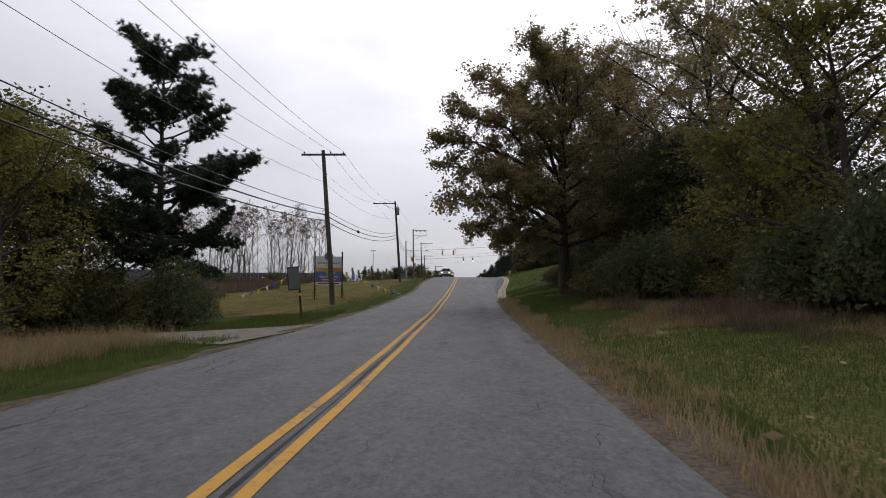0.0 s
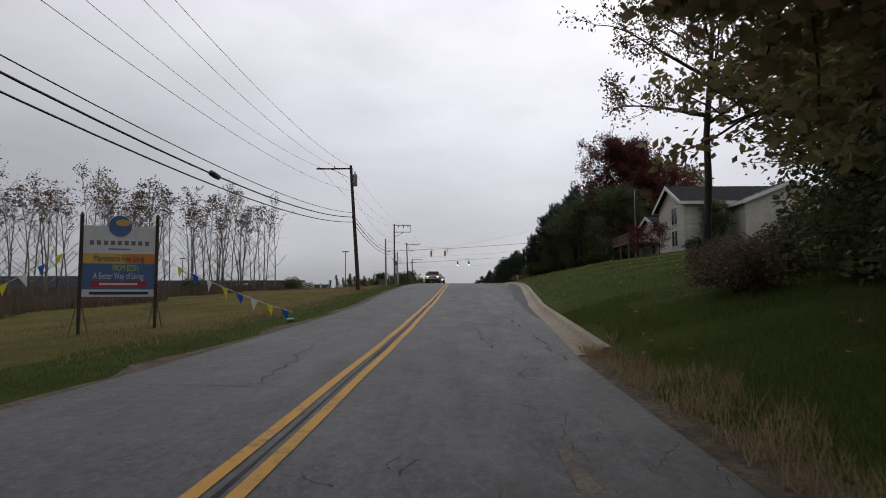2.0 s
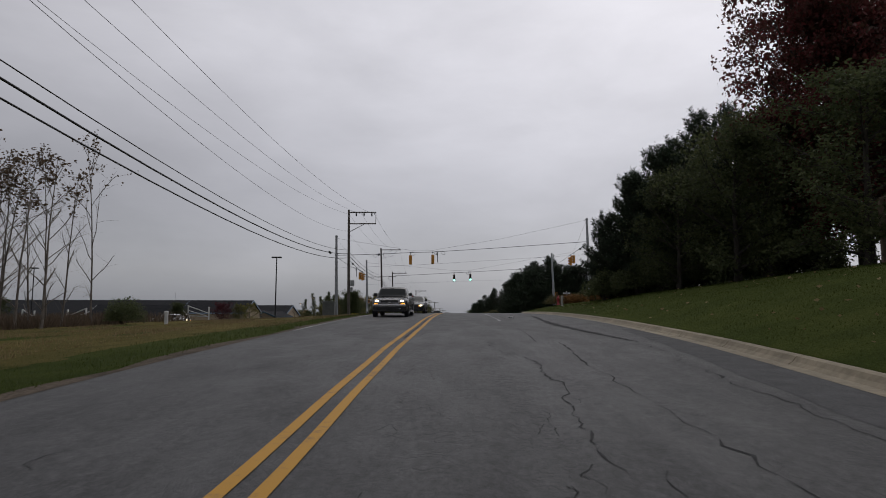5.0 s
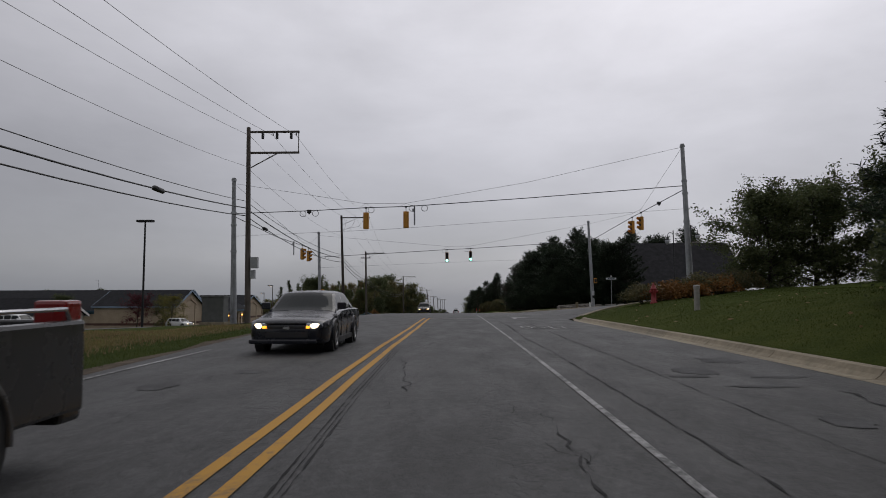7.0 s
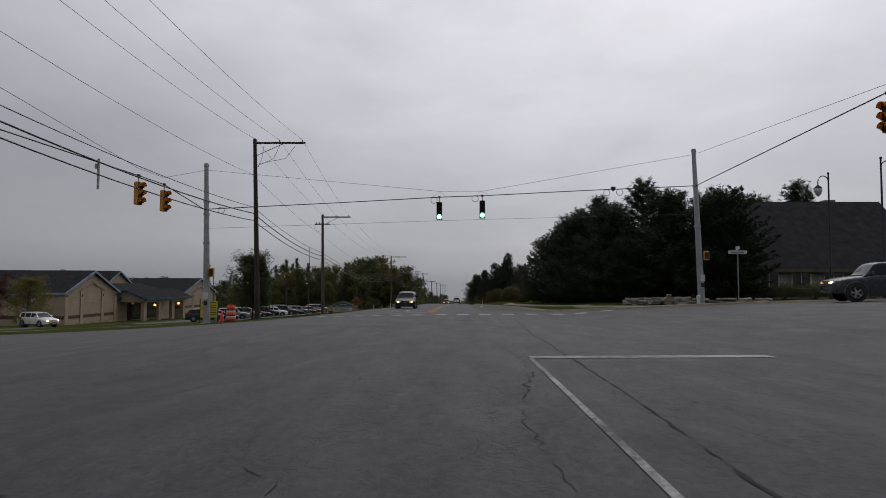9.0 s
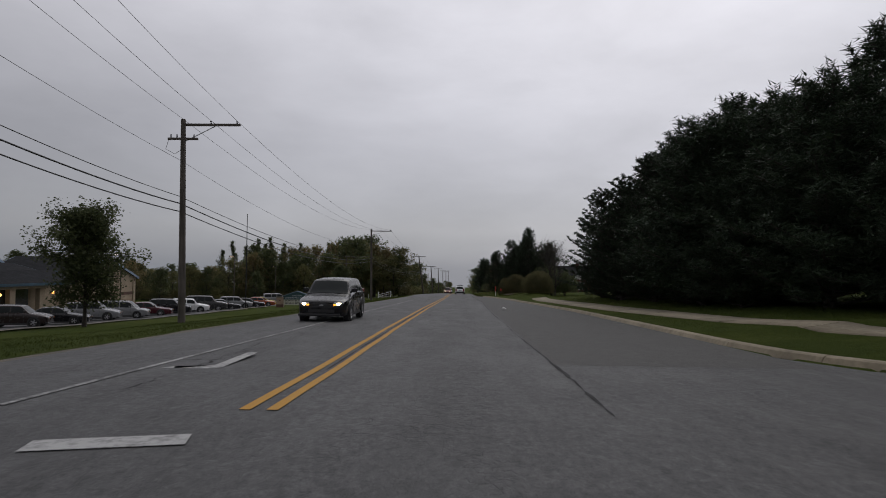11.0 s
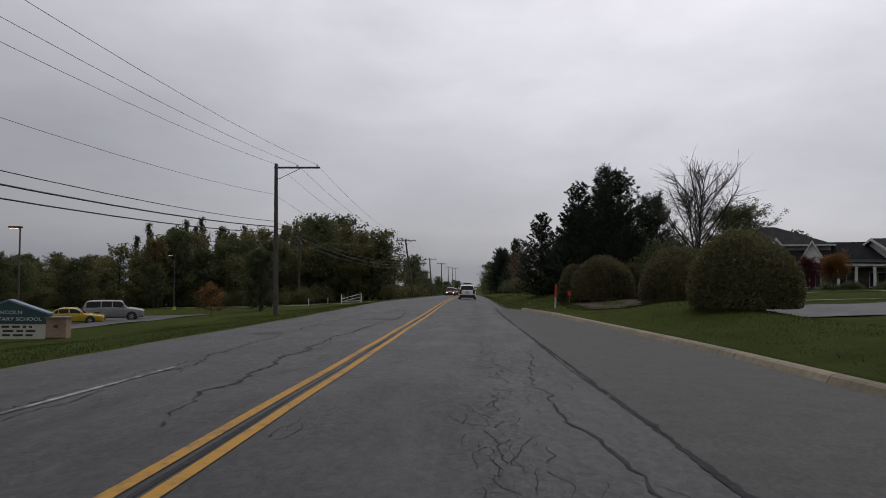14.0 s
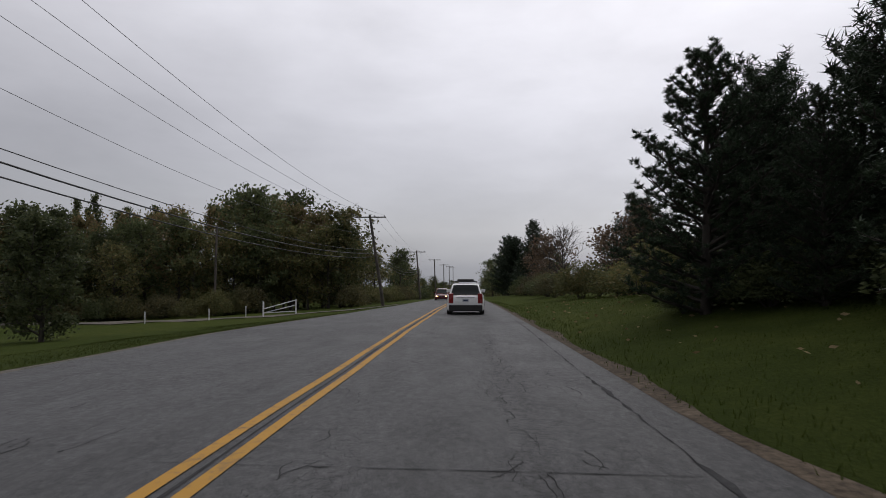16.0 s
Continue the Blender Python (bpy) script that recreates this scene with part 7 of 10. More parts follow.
# right-hand wood near the start
L_oak, g_oak = "large oak with browning green leaves over the road", "oaks beside the road"
oak_main = broadleaf("oak_tree", 41, 15.0, 4.6, "oak_leaf", leaf_size=0.16, n_limbs=26, twigs=13, per_twig=190, cluster=0.44, trunk_r=0.34, clear=0.2, dense_twigs=38, gaps=0.29,
                     reach_to=((3.4, (-6.9, -8.9, 4.1)), (3.4, (-5.8, -4.4, 3.2)), (2.8, (-4.1, -3.4, 2.6)), (4.5, (-6.9, -6.3, 6.2)), (5.5, (-7.0, -6.0, 7.6)), (6.5, (-6.6, -6.8, 8.8)),
                               (8.0, (-5.2, -6.5, 10.6)), (9.0, (-2.5, -5.5, 12.8)), (6.0, (-3.3, -7.5, 8.5)), (4.0, (-3.0, -6.5, 5.0)), (4.2, (-4.4, -7.0, 5.6))))
grow(oak_main, 5.6, 47.5, L_oak, "tree", g_oak, 1.0, turn=0)
for x, y, p, s in ((12.5, 42.0, oak_b, 0.92), (9.2, 53.5, oak_b, 0.66), (11.5, 31, oak_b, 0.85), (10.8, 51.5, oak_b, 0.9), (14.5, 55.5, oak_b, 0.95)):
    grow(p, x, y, L_oak, "tree", g_oak, s)
grow(oak_thin, 8.75, 63.5, "tall oak with a bare trunk and sparse crown", "tree", "", 0.74, 0.9)
grow(oak_thin, 14.0, 60.0, "tall oak with a bare trunk and sparse crown", "tree", "", 0.95, turn=200)
for x, y, s in ((9.4, 26.5, 0.85), (10.4, 21.5, 0.8), (8.6, 30.5, 0.6)):
    grow(ochre, x, y, "small tree with yellowing leaves beside the road", "tree", "yellowing trees", s)
rw = random.Random(7)
for k in range(34):
    y = 20 + k * 1.05 + rw.uniform(-0.5, 0.5)
    x = 6.4 + rw.uniform(0, 4.5) + (2.2 if y < 33 else 0.8 if y > 48 else 0)
    grow(rw.choice([bush_dark, bush_wood, bush_dark]), x, y, "dense dark undergrowth bush below the oaks", "bush", "undergrowth", rw.uniform(0.8, 1.4), rw.uniform(0.8, 1.6))
for k in range(12):
    grow(dark_a, 9.5 + rw.uniform(0, 3.5), 33 + k * 2.0, "dark leafy tree in the wood", "tree", "wood beside the road", rw.uniform(0.75, 1.0))
for x, y, s in ((9.2, 51.5, 0.6), (10.4, 54.0, 0.7), (11.0, 56.5, 0.85), (12.8, 58.2, 0.85)):
    grow(dark_a, x, y, "dark leafy tree at the edge of the wood", "tree", "wood beside the road", s)
for x, y in ((6.0, 54.5), (6.9, 56.5), (8.2, 57.5), (7.6, 59.5)):
    grow(bush_dry, x, y, "dry brown weedy bush at the lawn's edge", "bush", "dry bushes", rw.uniform(0.8, 1.1))

# red oak, trees and pines beyond the house
grow(red_oak, 21.2, 119, "large oak with reddening leaves behind the lawn", "tree", "", 0.82, 1.06)
grow(red_oak, 25.5, 121.5, "large oak with reddening leaves behind the lawn", "tree", "", 0.88, turn=140)
for x, y, s in ((14.5, 119, 0.95), (12.6, 122.5, 0.8), (17, 121, 1.1), (21, 123.5, 1.1)):
    grow(dark_a, x, y, "dense dark tree at the lawn's edge", "tree", "dark trees behind the lawn", s)
grow(dark_a, 17.5, 113, "dense dark tree beside the house", "tree", "", 1.15, 1.0)
grow(wood_a, 30, 125, "leafy tree behind the house", "tree", "", 1.1)
grow(wood_b, 39, 120, "leafy tree behind the house", "tree", "", 0.75)
for x, y, s in ((10.2, 129.3, 0.62), (11.5, 127.3, 0.78), (13.2, 126.3, 0.92), (15.3, 125.8, 1.0), (12.6, 131.5, 0.8), (15, 130, 0.95), (17.8, 127, 1.05), (17.5, 133, 1.0), (20.5, 128, 1.05), (23.5, 131, 1.05), (14.8, 135.5, 0.8)):
    grow(rw.choice([pine_a, pine_b, pine_c]), x, y, "dense dark green pine behind the lawn", "tree", "pines behind the lawn", s)
for x, y in ((9.6, 128.0), (11, 125.5), (12.2, 124.2), (14.5, 123.4), (17, 122.8), (11, 131.8), (22, 124.5)):
    grow(bush_dark, x, y, "low dark hedge bush at the lawn's edge", "bush", "hedge along the lawn", 1.0, 0.9)
for x, y, p in ((15.8, 97.6, maple_red), (17.4, 96.6, maple_red)):
    grow(p, x, y, "small maple with crimson leaves by the house", "tree", "small maples", 0.72)
grow(column, 21.6, 94.8, "small dark tree beside the siding", "tree", "", 0.7)
grow(bush_small, 20.2, 95.4, "round dark bush against the house", "bush", "", 1.3)
for x, y, h in ((9.5, 149.6, 0.85), (10.0, 149.2, 0.7), (12.0, 149.6, 0.8), (13.6, 150.0, 0.85), (10.9, 149.5, 0.75), (10.4, 150.0, 1.0), (11.3, 150.3, 1.05), (12.2, 150.6, 1.0), (13.1, 150.9, 1.1), (14.1, 151.0, 1.0), (15.1, 150.9, 0.95)):
    grow(bush_orange if int(x * 10) % 4 in (0, 1) else bush_grey, x, y, "autumn-coloured bush in the corner bed", "bush", "bushes of the corner bed", 1.25 * h if int(x * 10) % 4 in (0, 1) else 0.8 * h, 1.2 * h if int(x * 10) % 4 in (0, 1) else 0.55 * h)
for x, y, s in ((17.4, 152.6, 0.92), (20.4, 153.4, 0.95), (23.6, 151.0, 1.0), (27.2, 148.5, 0.95)):
    grow(round_tree, x, y, "dense dark round tree behind the corner bed", "tree", "trees of the corner bed", s, s * 0.92)

# pines of the far corner and on
for x, y, s, p in ((13.0, 203, 0.9, pine_b), (11.6, 206.5, 0.62, pine_c), (11.6, 212.5, 0.66, pine_c), (13.8, 199.8, 0.62, pine_c), (17.5, 199.5, 1.0, pine_b), (13.0, 209, 1.0, pine_c), (17.0, 206, 1.1, pine_a), (20.6, 195.0, 0.98, pine_near), (26.5, 213.5, 1.12, pine_a), (31, 216, 1.2, pine_b), (36, 215, 1.2, pine_a), (22.5, 214, 1.1, pine_b), (12.8, 215, 0.9, pine_b), (16.5, 213, 1.05, pine_c),
                   (12.4, 221, 0.9, pine_a), (16, 221, 1.0, pine_b), (13.5, 228, 0.95, pine_c), (17.5, 229, 1.1, pine_a), (10.6, 227.2, 0.92, pine_near), (10.6, 221.5, 0.92, pine_near), (11.0, 216.0, 0.95, pine_near), (11.6, 210.5, 0.95, pine_b), (23.5, 243, 1.2, pine_near), (20, 234, 1.1, pine_c), (14.5, 233.5, 0.95, pine_b), (15.5, 216, 1.1, pine_a), (15, 225, 1.1, pine_a), (14.8, 210, 1.05, pine_b), (19.5, 196.3, 0.95, pine_c)):
    grow(p, x, y, "dense dark green pine beyond the footpath", "tree", "pines at the corner", s * 1.22, s * 0.89)
for x, y, s, p in ((7.5, 272.0, 0.76, pine_near), (9.6, 270.0, 0.82, pine_near), (9.9, 275.5, 0.8, pine_near), (5.75, 279.6, 0.9, pine_spire), (8.6, 283.0, 0.62, pine_near), (7.2, 277.2, 0.45, pine_near), (10.6, 281.5, 0.7, pine_near), (10.5, 279, 0.85, pine_a), (9.6, 285, 0.75, pine_c), (14.5, 292, 0.75, pine_b), (9.0, 352, 0.9, pine_a), (7.2, 360, 0.9, pine_c), (6.8, 372, 1.0, pine_b), (11, 305, 0.7, pine_c), (13.0, 276, 0.8, pine_c)):
    grow(p, x, y, "dense dark green pine beside the road", "tree", "pines along the road", s * 1.1, s)
grow(bare_tree, 11.4, 262.0, "leafless tree with many thin branches", "tree", "leafless trees", 0.98)
grow(bare_tree, 12.9, 266.5, "leafless tree with many thin branches", "tree", "leafless trees", 0.95, turn=77)
for x, y, s, sz in ((11.2, 267.5, 1.1, 1.7), (12.9, 269.0, 1.2, 1.9), (14.6, 268.5, 1.1, 1.6)):
    grow(bush_dark, x, y, "tall dark bush behind the clipped hedges", "bush", "bushes behind the hedges", s, sz)
for x, y, s, top in ((8.8, 250.5, 0.92, 3.08), (9.2, 257.5, 0.95, 2.78), (7.6, 265.0, 0.95, 2.56), (6.4, 266.6, 0.62, 2.1), (9.3, 266.2, 0.8, 2.2)):
    grow(hedge, x, y, "large clipped round hedge bush turning brown", "hedge bush", "clipped hedges", s, (top - gz(x, y)) / 2.0)
for x, y, s_, sz in ((6.7, 278.4, 0.7, 0.5), (6.3, 281.4, 0.7, 0.5), (7.6, 279.6, 0.9, 0.6), (5.6, 280.6, 0.45, 0.35), (8.0, 274.0, 1.0, 0.7), (9.4, 277.0, 1.2, 0.8), (7.9, 281.2, 0.9, 0.6), (10.8, 272.8, 1.2, 0.9), (9.8, 283.5, 1.2, 0.8), (12.6, 279.5, 1.3, 1.0), (11.0, 287.5, 1.2, 0.9), (12.4, 229.8, 0.9, 0.8), (14.4, 227.5, 1.2, 1.0)):
    grow(bush_dark, x, y, "dark undergrowth bush below the pines", "bush", "undergrowth below the pines", s_, sz)
for k in range(16):
    y = 288 + k * 5.2
    x = 6.6 + rw.uniform(0, 2.6)
    grow(rw.choice([bush_grey, bush_dark, bush_wood]), x, y, "rounded roadside bush on the grassy bank", "bush", "bushes on the bank", rw.uniform(0.9, 1.4), rw.uniform(0.8, 1.2))
for x, y, p, s in ((9.5, 300, brown_tree, 0.8), (11.2, 312, brown_tree, 0.9), (9.0, 324, bare_tree, 0.9), (9.5, 338, brown_tree, 1.1), (9.4, 345, brown_tree, 0.9), (13.5, 318, maple_orange, 1.4), (8.0, 395, wood_b, 0.8), (9, 420, wood_a, 0.8), (10, 450, wood_b, 0.9), (7.5, 468, wood_b, 1.0), (9, 500, wood_a, 1.0), (10, 560, wood_b, 1.0), (10, 620, wood_a, 1.1), (12, 700, wood_b, 1.2)):
    grow(p, x, y, "roadside tree with thinning autumn leaves", "tree", "trees along the road", s)

# left: white pine, thicket and field
grow(white_pine, -12.2, 35.2, "tall dark white pine with open layered boughs", "tree", "", 0.97)
for x, y, p, s in ((-13.5, 28.5, ochre, 0.72), (-18, 33, dark_a, 1.0), (-19.5, 26.5, ochre, 0.9), (-23, 37, wood_b, 0.8), (-25, 30, dark_a, 1.1), (-17.5, 22, dark_a, 0.85), (-30, 36, wood_a, 0.9), (-15.5, 38.5, dark_a, 0.6), (-16.3, 33.0, ochre, 0.84), (-14.6, 34.0, dark_a, 0.66), (-20.5, 35.5, dark_a, 1.02), (-17.5, 30.0, ochre, 0.8), (-22.5, 32.0, ochre, 1.0), (-15.0, 31.5, ochre, 0.6), (-26, 36, wood_b, 0.75)):
    grow(p, x, y, "leafy tree in the roadside thicket", "tree", "thicket trees", s)
for k in range(18):
    x, y = -10.4 - rw.uniform(0, 13), 31 + rw.uniform(0.8, 5.5)
    grow(rw.choice([bush_dark, bush_wood, bush_dark]), x, y, "dense leafy bush in the thicket", "bush", "thicket bushes", rw.uniform(0.7, 1.1), rw.uniform(0.7, 1.2))
for k in range(64):
    f = k / 63
    x, y = -43 + 15.5 * f + rw.uniform(-2, 2), 97 + 32 * f + rw.uniform(-3, 3)
    grow(rw.choice([pop_a, pop_b, pop_c]), x, y, "slender half-bare young poplar with a few top leaves", "tree", "row of young poplars", rw.uniform(0.95, 1.25), rw.uniform(0.82, 1.16))
for x, y in ((-24.5, 131), (-36, 103), (-31, 112)):
    grow(bush_dark, x, y, "low dark bush below the poplars", "bush", "bushes in the field", 0.9)
for x, y, p, s in ((-50, 197, pear, 0.55), (-48, 212, maple_red, 1.35), (-41, 208, ochre, 0.5), (-62, 193, bush_red, 1.0), (-58, 205, bush_orange, 1.6)):
    grow(p, x, y, "small ornamental tree before the school", "tree", "trees before the school", s)
grow(wood_a, -45, 214, "thin leafy tree before the school", "tree", "", 0.45)
grow(pear, -23.0, 219.5, "dense dark pear tree on the grass", "tree", "", 0.92)
grow(maple_orange, -21.0, 282.0, "small tree with orange autumn leaves", "tree", "", 0.78)
grow(column, -21.6, 296.0, "dense dark columnar tree on the grass", "tree", "", 1.08)

# woods on the left, from the school to the far road
g_w = "edge of the wood"
for k in range(110):
    f = rw.random()
    y = 322 + 150 * f * f + rw.uniform(-8, 10)
    near = -15 - 3 * rw.random() if y > 338 else -26 - (338 - y) * 1.2
    x = near - rw.uniform(0, 1) ** 1.6 * 75
    s = rw.uniform(0.72, 1.08) * (0.62 if x < -54 else 0.76 if x < -36 else 1.12 if x < -23 else 1.08)
    s *= float(np.interp(x, (-36, -26, -20, -15), (1.0, 0.98, 0.88, 0.78)))
    p = rw.choice([wood_a, wood_b, wood_b, wood_a, wood_c, slim_a, wood_d])
    grow(p, x, y, "leafy woodland tree in dull autumn green", "tree", g_w, s * 1.12, s * (1.0 if p is slim_a else 1.18))
for k in range(20):
    f = k / 19
    x, y = -52 + 33 * f + rw.uniform(-1.2, 1.2), 329 + 12 * f + rw.uniform(-2, 3)
    s = rw.uniform(0.72, 0.98) * (0.82 + 0.1 * f)
    grow(rw.choice([wood_a, wood_b, wood_d, wood_c]), x, y, "leafy woodland tree in dull autumn green", "tree", g_w, s, s * 1.1)
for x, y, top in ((-64.5, 350, 8.6), (-60.8, 350, 11.2), (-57.5, 352, 10.0), (-54.6, 350, 12.0), (-52.6, 351, 10.6), (-50.7, 350, 12.4), (-48.6, 351, 10.8), (-46.0, 347, 9.6), (-43.5, 349, 10.8), (-36.0, 350, 11.0)):
    grow(spike, x, y, "slender poplar with sparse clumps of leaves", "tree", "poplars in the wood", 0.95, (top - gz(x, y)) / 13.6)
for x, y, top in ((-33.5, 350, 10.6), (-30.0, 348, 10.4), (-26.5, 350, 11.0), (-23.5, 351, 10.2), (-40.5, 346, 9.0), (-44.5, 345, 8.8), (-49.5, 345, 8.6), (-54, 345, 8.4), (-37.6, 345, 9.4), (-19.5, 349, 9.0)):
    q = (top - gz(x, y)) / 11.8
    grow(wood_d if int(x * 2) % 2 else wood_b, x, y, "woodland tree turning yellow and brown", "tree", g_w, min(q, 0.95), q)
for k in range(52):
    f = k / 51
    x = -45 - 100 * f + rw.uniform(-4, 4)
    y = 325 - 20 * f + rw.uniform(-9, 9)
    grow(rw.choice([wood_a, wood_b, wood_c, wood_b]), x, y, "leafy woodland tree behind the school", "tree", "wood behind the school", rw.uniform(0.40, 0.58) + (0.1 if f < 0.1 else 0))
for k in range(34):
    f = k / 33
    x, y = -24 - 46 * f + rw.uniform(-2, 2), 333 - 16 * f + rw.uniform(-3, 3)
    grow(rw.choice([bush_dark, bush_grey, bush_wood]), x, y, "dense bush at the foot of the wood", "bush", "bushes below the wood", rw.uniform(1.0, 1.7), rw.uniform(0.9, 1.5))
for k in range(26):
    y = 338 + k * 5
    grow(rw.choice([bush_dark, bush_wood, bush_grey]), -12.5 - rw.uniform(0, 3), y, "dense bush at the foot of the wood", "bush", "bushes below the wood", rw.uniform(1.0, 1.5), rw.uniform(0.9, 1.4))
# far tree lines
for k in range(42):
    a = k / 41
    x = -330 + 300 * a
    y = 330 + 150 * a + rw.uniform(-20, 20)
    if x > -120:
        continue
    grow(rw.choice([wood_a, wood_b]), x, y, "far tree on the skyline", "tree", "far trees", rw.uniform(0.8, 1.2))
for k in range(26):
    y = 480 + k * 30
    grow(rw.choice([wood_a, wood_b]), -16 - rw.uniform(0, 14), y, "far tree beside the road", "tree", "far trees", rw.uniform(0.8, 1.1))
for k in range(24):
    x = -200 + k * 8.0
    grow(rw.choice([wood_b, pine_a]), x * 1.2 - 60, 190 + rw.uniform(-15, 60) - 0.1 * x, "far tree on the skyline", "tree", "far trees", rw.uniform(0.35, 0.55))
for k in range(26):
    y = 470 + k * 30
    grow(rw.choice([wood_a, wood_b]), 12 + rw.uniform(0, 22), y, "far tree beside the road", "tree", "far trees", rw.uniform(0.8, 1.15))
# trees behind the houses on the right
for k in range(20):
    grow(rw.choice([wood_a, wood_b, wood_c]), (46 if not 8 <= k <= 16 else 72) + rw.uniform(0, 50), 200 + k * 9, "leafy tree behind the houses", "tree", "trees behind the houses", rw.uniform(0.6, 0.95))
house_tree = broadleaf("shade_tree", 51, 12.2, 5.6, "dark_leaf", leaf_size=0.24, n_limbs=36, twigs=12, per_twig=80, cluster=0.6, trunk_r=0.2, clear=0.36, upward=0.4, gaps=0.26)
crimson = broadleaf("crimson_tree", 67, 3.3, 1.8, "crimson_leaf", leaf_size=0.12, n_limbs=20, twigs=9, per_twig=80, cluster=0.42, trunk_r=0.06, clear=0.26)
orange_dome = broadleaf("orange_tree", 68, 2.9, 1.5, "orange_leaf", leaf_size=0.12, n_limbs=20, twigs=9, per_twig=80, cluster=0.36, trunk_r=0.06, clear=0.42, upward=0.6)
spruce = pine("spruce_tree", 69, 3.9, 1.7, 3.2, start=0.02, needle="spruce_needle", blade=0.12, blades=24, taper=0.8, slim=0.2, knob=1)
grow(house_tree, 37.7, 323.0, "broad half-bare shade tree behind the house roof", "tree", "", 1.0)
grow(crimson, 30.8, 289.0, "small maple with crimson leaves before the house", "tree", "crimson trees", 0.62, 0.84)
grow(crimson, 44.6, 291.0, "wide maple with crimson leaves beside the house", "tree", "crimson trees", 1.35, 1.2)
grow(crimson, 48.2, 290.0, "wide maple with crimson leaves beside the house", "tree", "crimson trees", 1.3, 1.15)
grow(orange_dome, 33.3, 289.6, "small round tree with orange leaves", "tree", "", 0.9, 1.0)
grow(spruce, 38.8, 288.0, "blue-green spruce on the lawn before the porch", "tree", "", 1.05, 0.98)
for x, y, s in ((36.6, 292.5, 0.8), (41.0, 293.0, 1.1), (42.6, 291.5, 0.9), (29.2, 293.5, 0.7), (27.4, 295.0, 0.8), (34.8, 293.0, 0.7)):
    grow(bush_dark, x, y, "dark rounded shrub before the house", "bush", "shrubs before the house", s * 0.8, s * 0.5)
for x, y in ((34.0, 307.5), (35.6, 306.4), (37.5, 305.6), (43.0, 302.6), (45.2, 301.4), (31.0, 309.4), (24.5, 290.5)):
    grow(bush_small, x, y, "small round shrub before the house", "bush", "shrubs before the house", 1.1)


# ---- weeds and grasses ----
def blades(name, seed, n, area, height, width, mat, label, keep=None, clump=0):
    """Grass blades as thin pointed strips over an area (x0, x1, y0, y1)."""
    rs = np.random.default_rng(seed)
    x = rs.uniform(area[0], area[1], n)
    y = rs.uniform(area[2], area[3], n)
    if clump:
        cx, cy = rs.uniform(area[0], area[1], clump), rs.uniform(area[2], area[3], clump)
        i = rs.integers(0, clump, n)
        x, y = cx[i] + rs.normal(0, 0.16, n), cy[i] + rs.normal(0, 0.16, n)
    if keep is not None:
        ok = keep(x, y)
        x, y = x[ok], y[ok]
    n = len(x)
    z = land(x, y)
    h = height * rs.uniform(0.4, 1.25, n)
    a = rs.uniform(0, 6.283, n)
    wx, wy = np.cos(a) * width, np.sin(a) * width
    lx, ly = rs.normal(0, 0.32, n) * h, rs.normal(0, 0.32, n) * h
    V = np.empty((n, 3, 3))
    V[:, 0] = np.stack([x - wx, y - wy, z - 0.02], -1)
    V[:, 1] = np.stack([x + wx, y + wy, z - 0.02], -1)
    V[:, 2] = np.stack([x + lx, y + ly, z + h], -1)
    ob = arrays(name, V.reshape(-1, 3), np.arange(n * 3).reshape(n, 3), mat)
    return tagged(ob, label, "grass", kind="stuff")


right_of = lambda a, b: (lambda x, y: (x - edge_r(y) > a) & (x - edge_r(y) < b))
left_of = lambda a, b: (lambda x, y: (edge_l(y) - x > a) & (edge_l(y) - x < b))
not_drive = lambda x, y: np.abs(y - (28 - (x + 4.9) * 0.16)) > 2.0
drifts = lambda x, y: np.sin(x * 0.9 + 0.8 * np.sin(y * 0.31) + 1.1) + np.sin(y * 0.62 - x * 0.5) + 0.8 * np.sin(y * 0.27 + 1.3 * np.sin(x * 0.8)) + 0.35 * np.sin(y * 2.1 + x * 1.7)
off_edge = lambda x, y: x - edge_r(y) + 0.22 * np.sin(y * 0.9) + 0.12 * np.sin(y * 2.7 + 1)
blades("dry_weeds", 1, 220000, (2.0, 9.5, -5, 50), 0.22, 0.010, "dry_grass", "tall dry straw-coloured weeds on the verge", lambda x, y: right_of(1.5, 7.5)(x, y) & (y < 41) & (drifts(x, y) + 0.5 * np.clip(off_edge(x, y) - 3.0, -2, 1.5) > 0.15), 2600)
blades("brown_weeds", 14, 36000, (2.0, 9.5, -5, 50), 0.75, 0.008, "brown_weed", "brown stalks of dead weeds below the oaks", lambda x, y: right_of(3.6, 8.5)(x, y) & (drifts(x + 3, y + 5) > 0.0), 800)
blades("dry_edge_grass", 2, 60000, (1.5, 3.6, -5, 52), 0.20, 0.006, "dry_grass", "dry straw-coloured grass along the road's edge", lambda x, y: (x - edge_r(y) > 0.12) & (off_edge(x, y) < 0.95), 1500)
blades("green_verge", 3, 240000, (2.0, 9.0, -5, 60), 0.10, 0.010, "green_grass", "short green verge grass", lambda x, y: (x - edge_r(y) > 0.5) & (off_edge(x, y) < 6.5) & (((off_edge(x, y) > 0.75) & (off_edge(x, y) < 2.1)) | (drifts(x, y) < 0.25)))
blades("dry_weeds", 4, 40000, (-16, -6.0, 8, 27), 0.50, 0.006, "dry_grass", "tall dry weeds beside the driveway", lambda x, y: left_of(2.2, 10)(x, y) & not_drive(x, y), 500)
blades("green_verge", 5, 22000, (-10, -5.5, 8, 40), 0.16, 0.012, "green_grass", "green verge grass beside the driveway", lambda x, y: left_of(0.8, 4.5)(x, y) & not_drive(x, y))
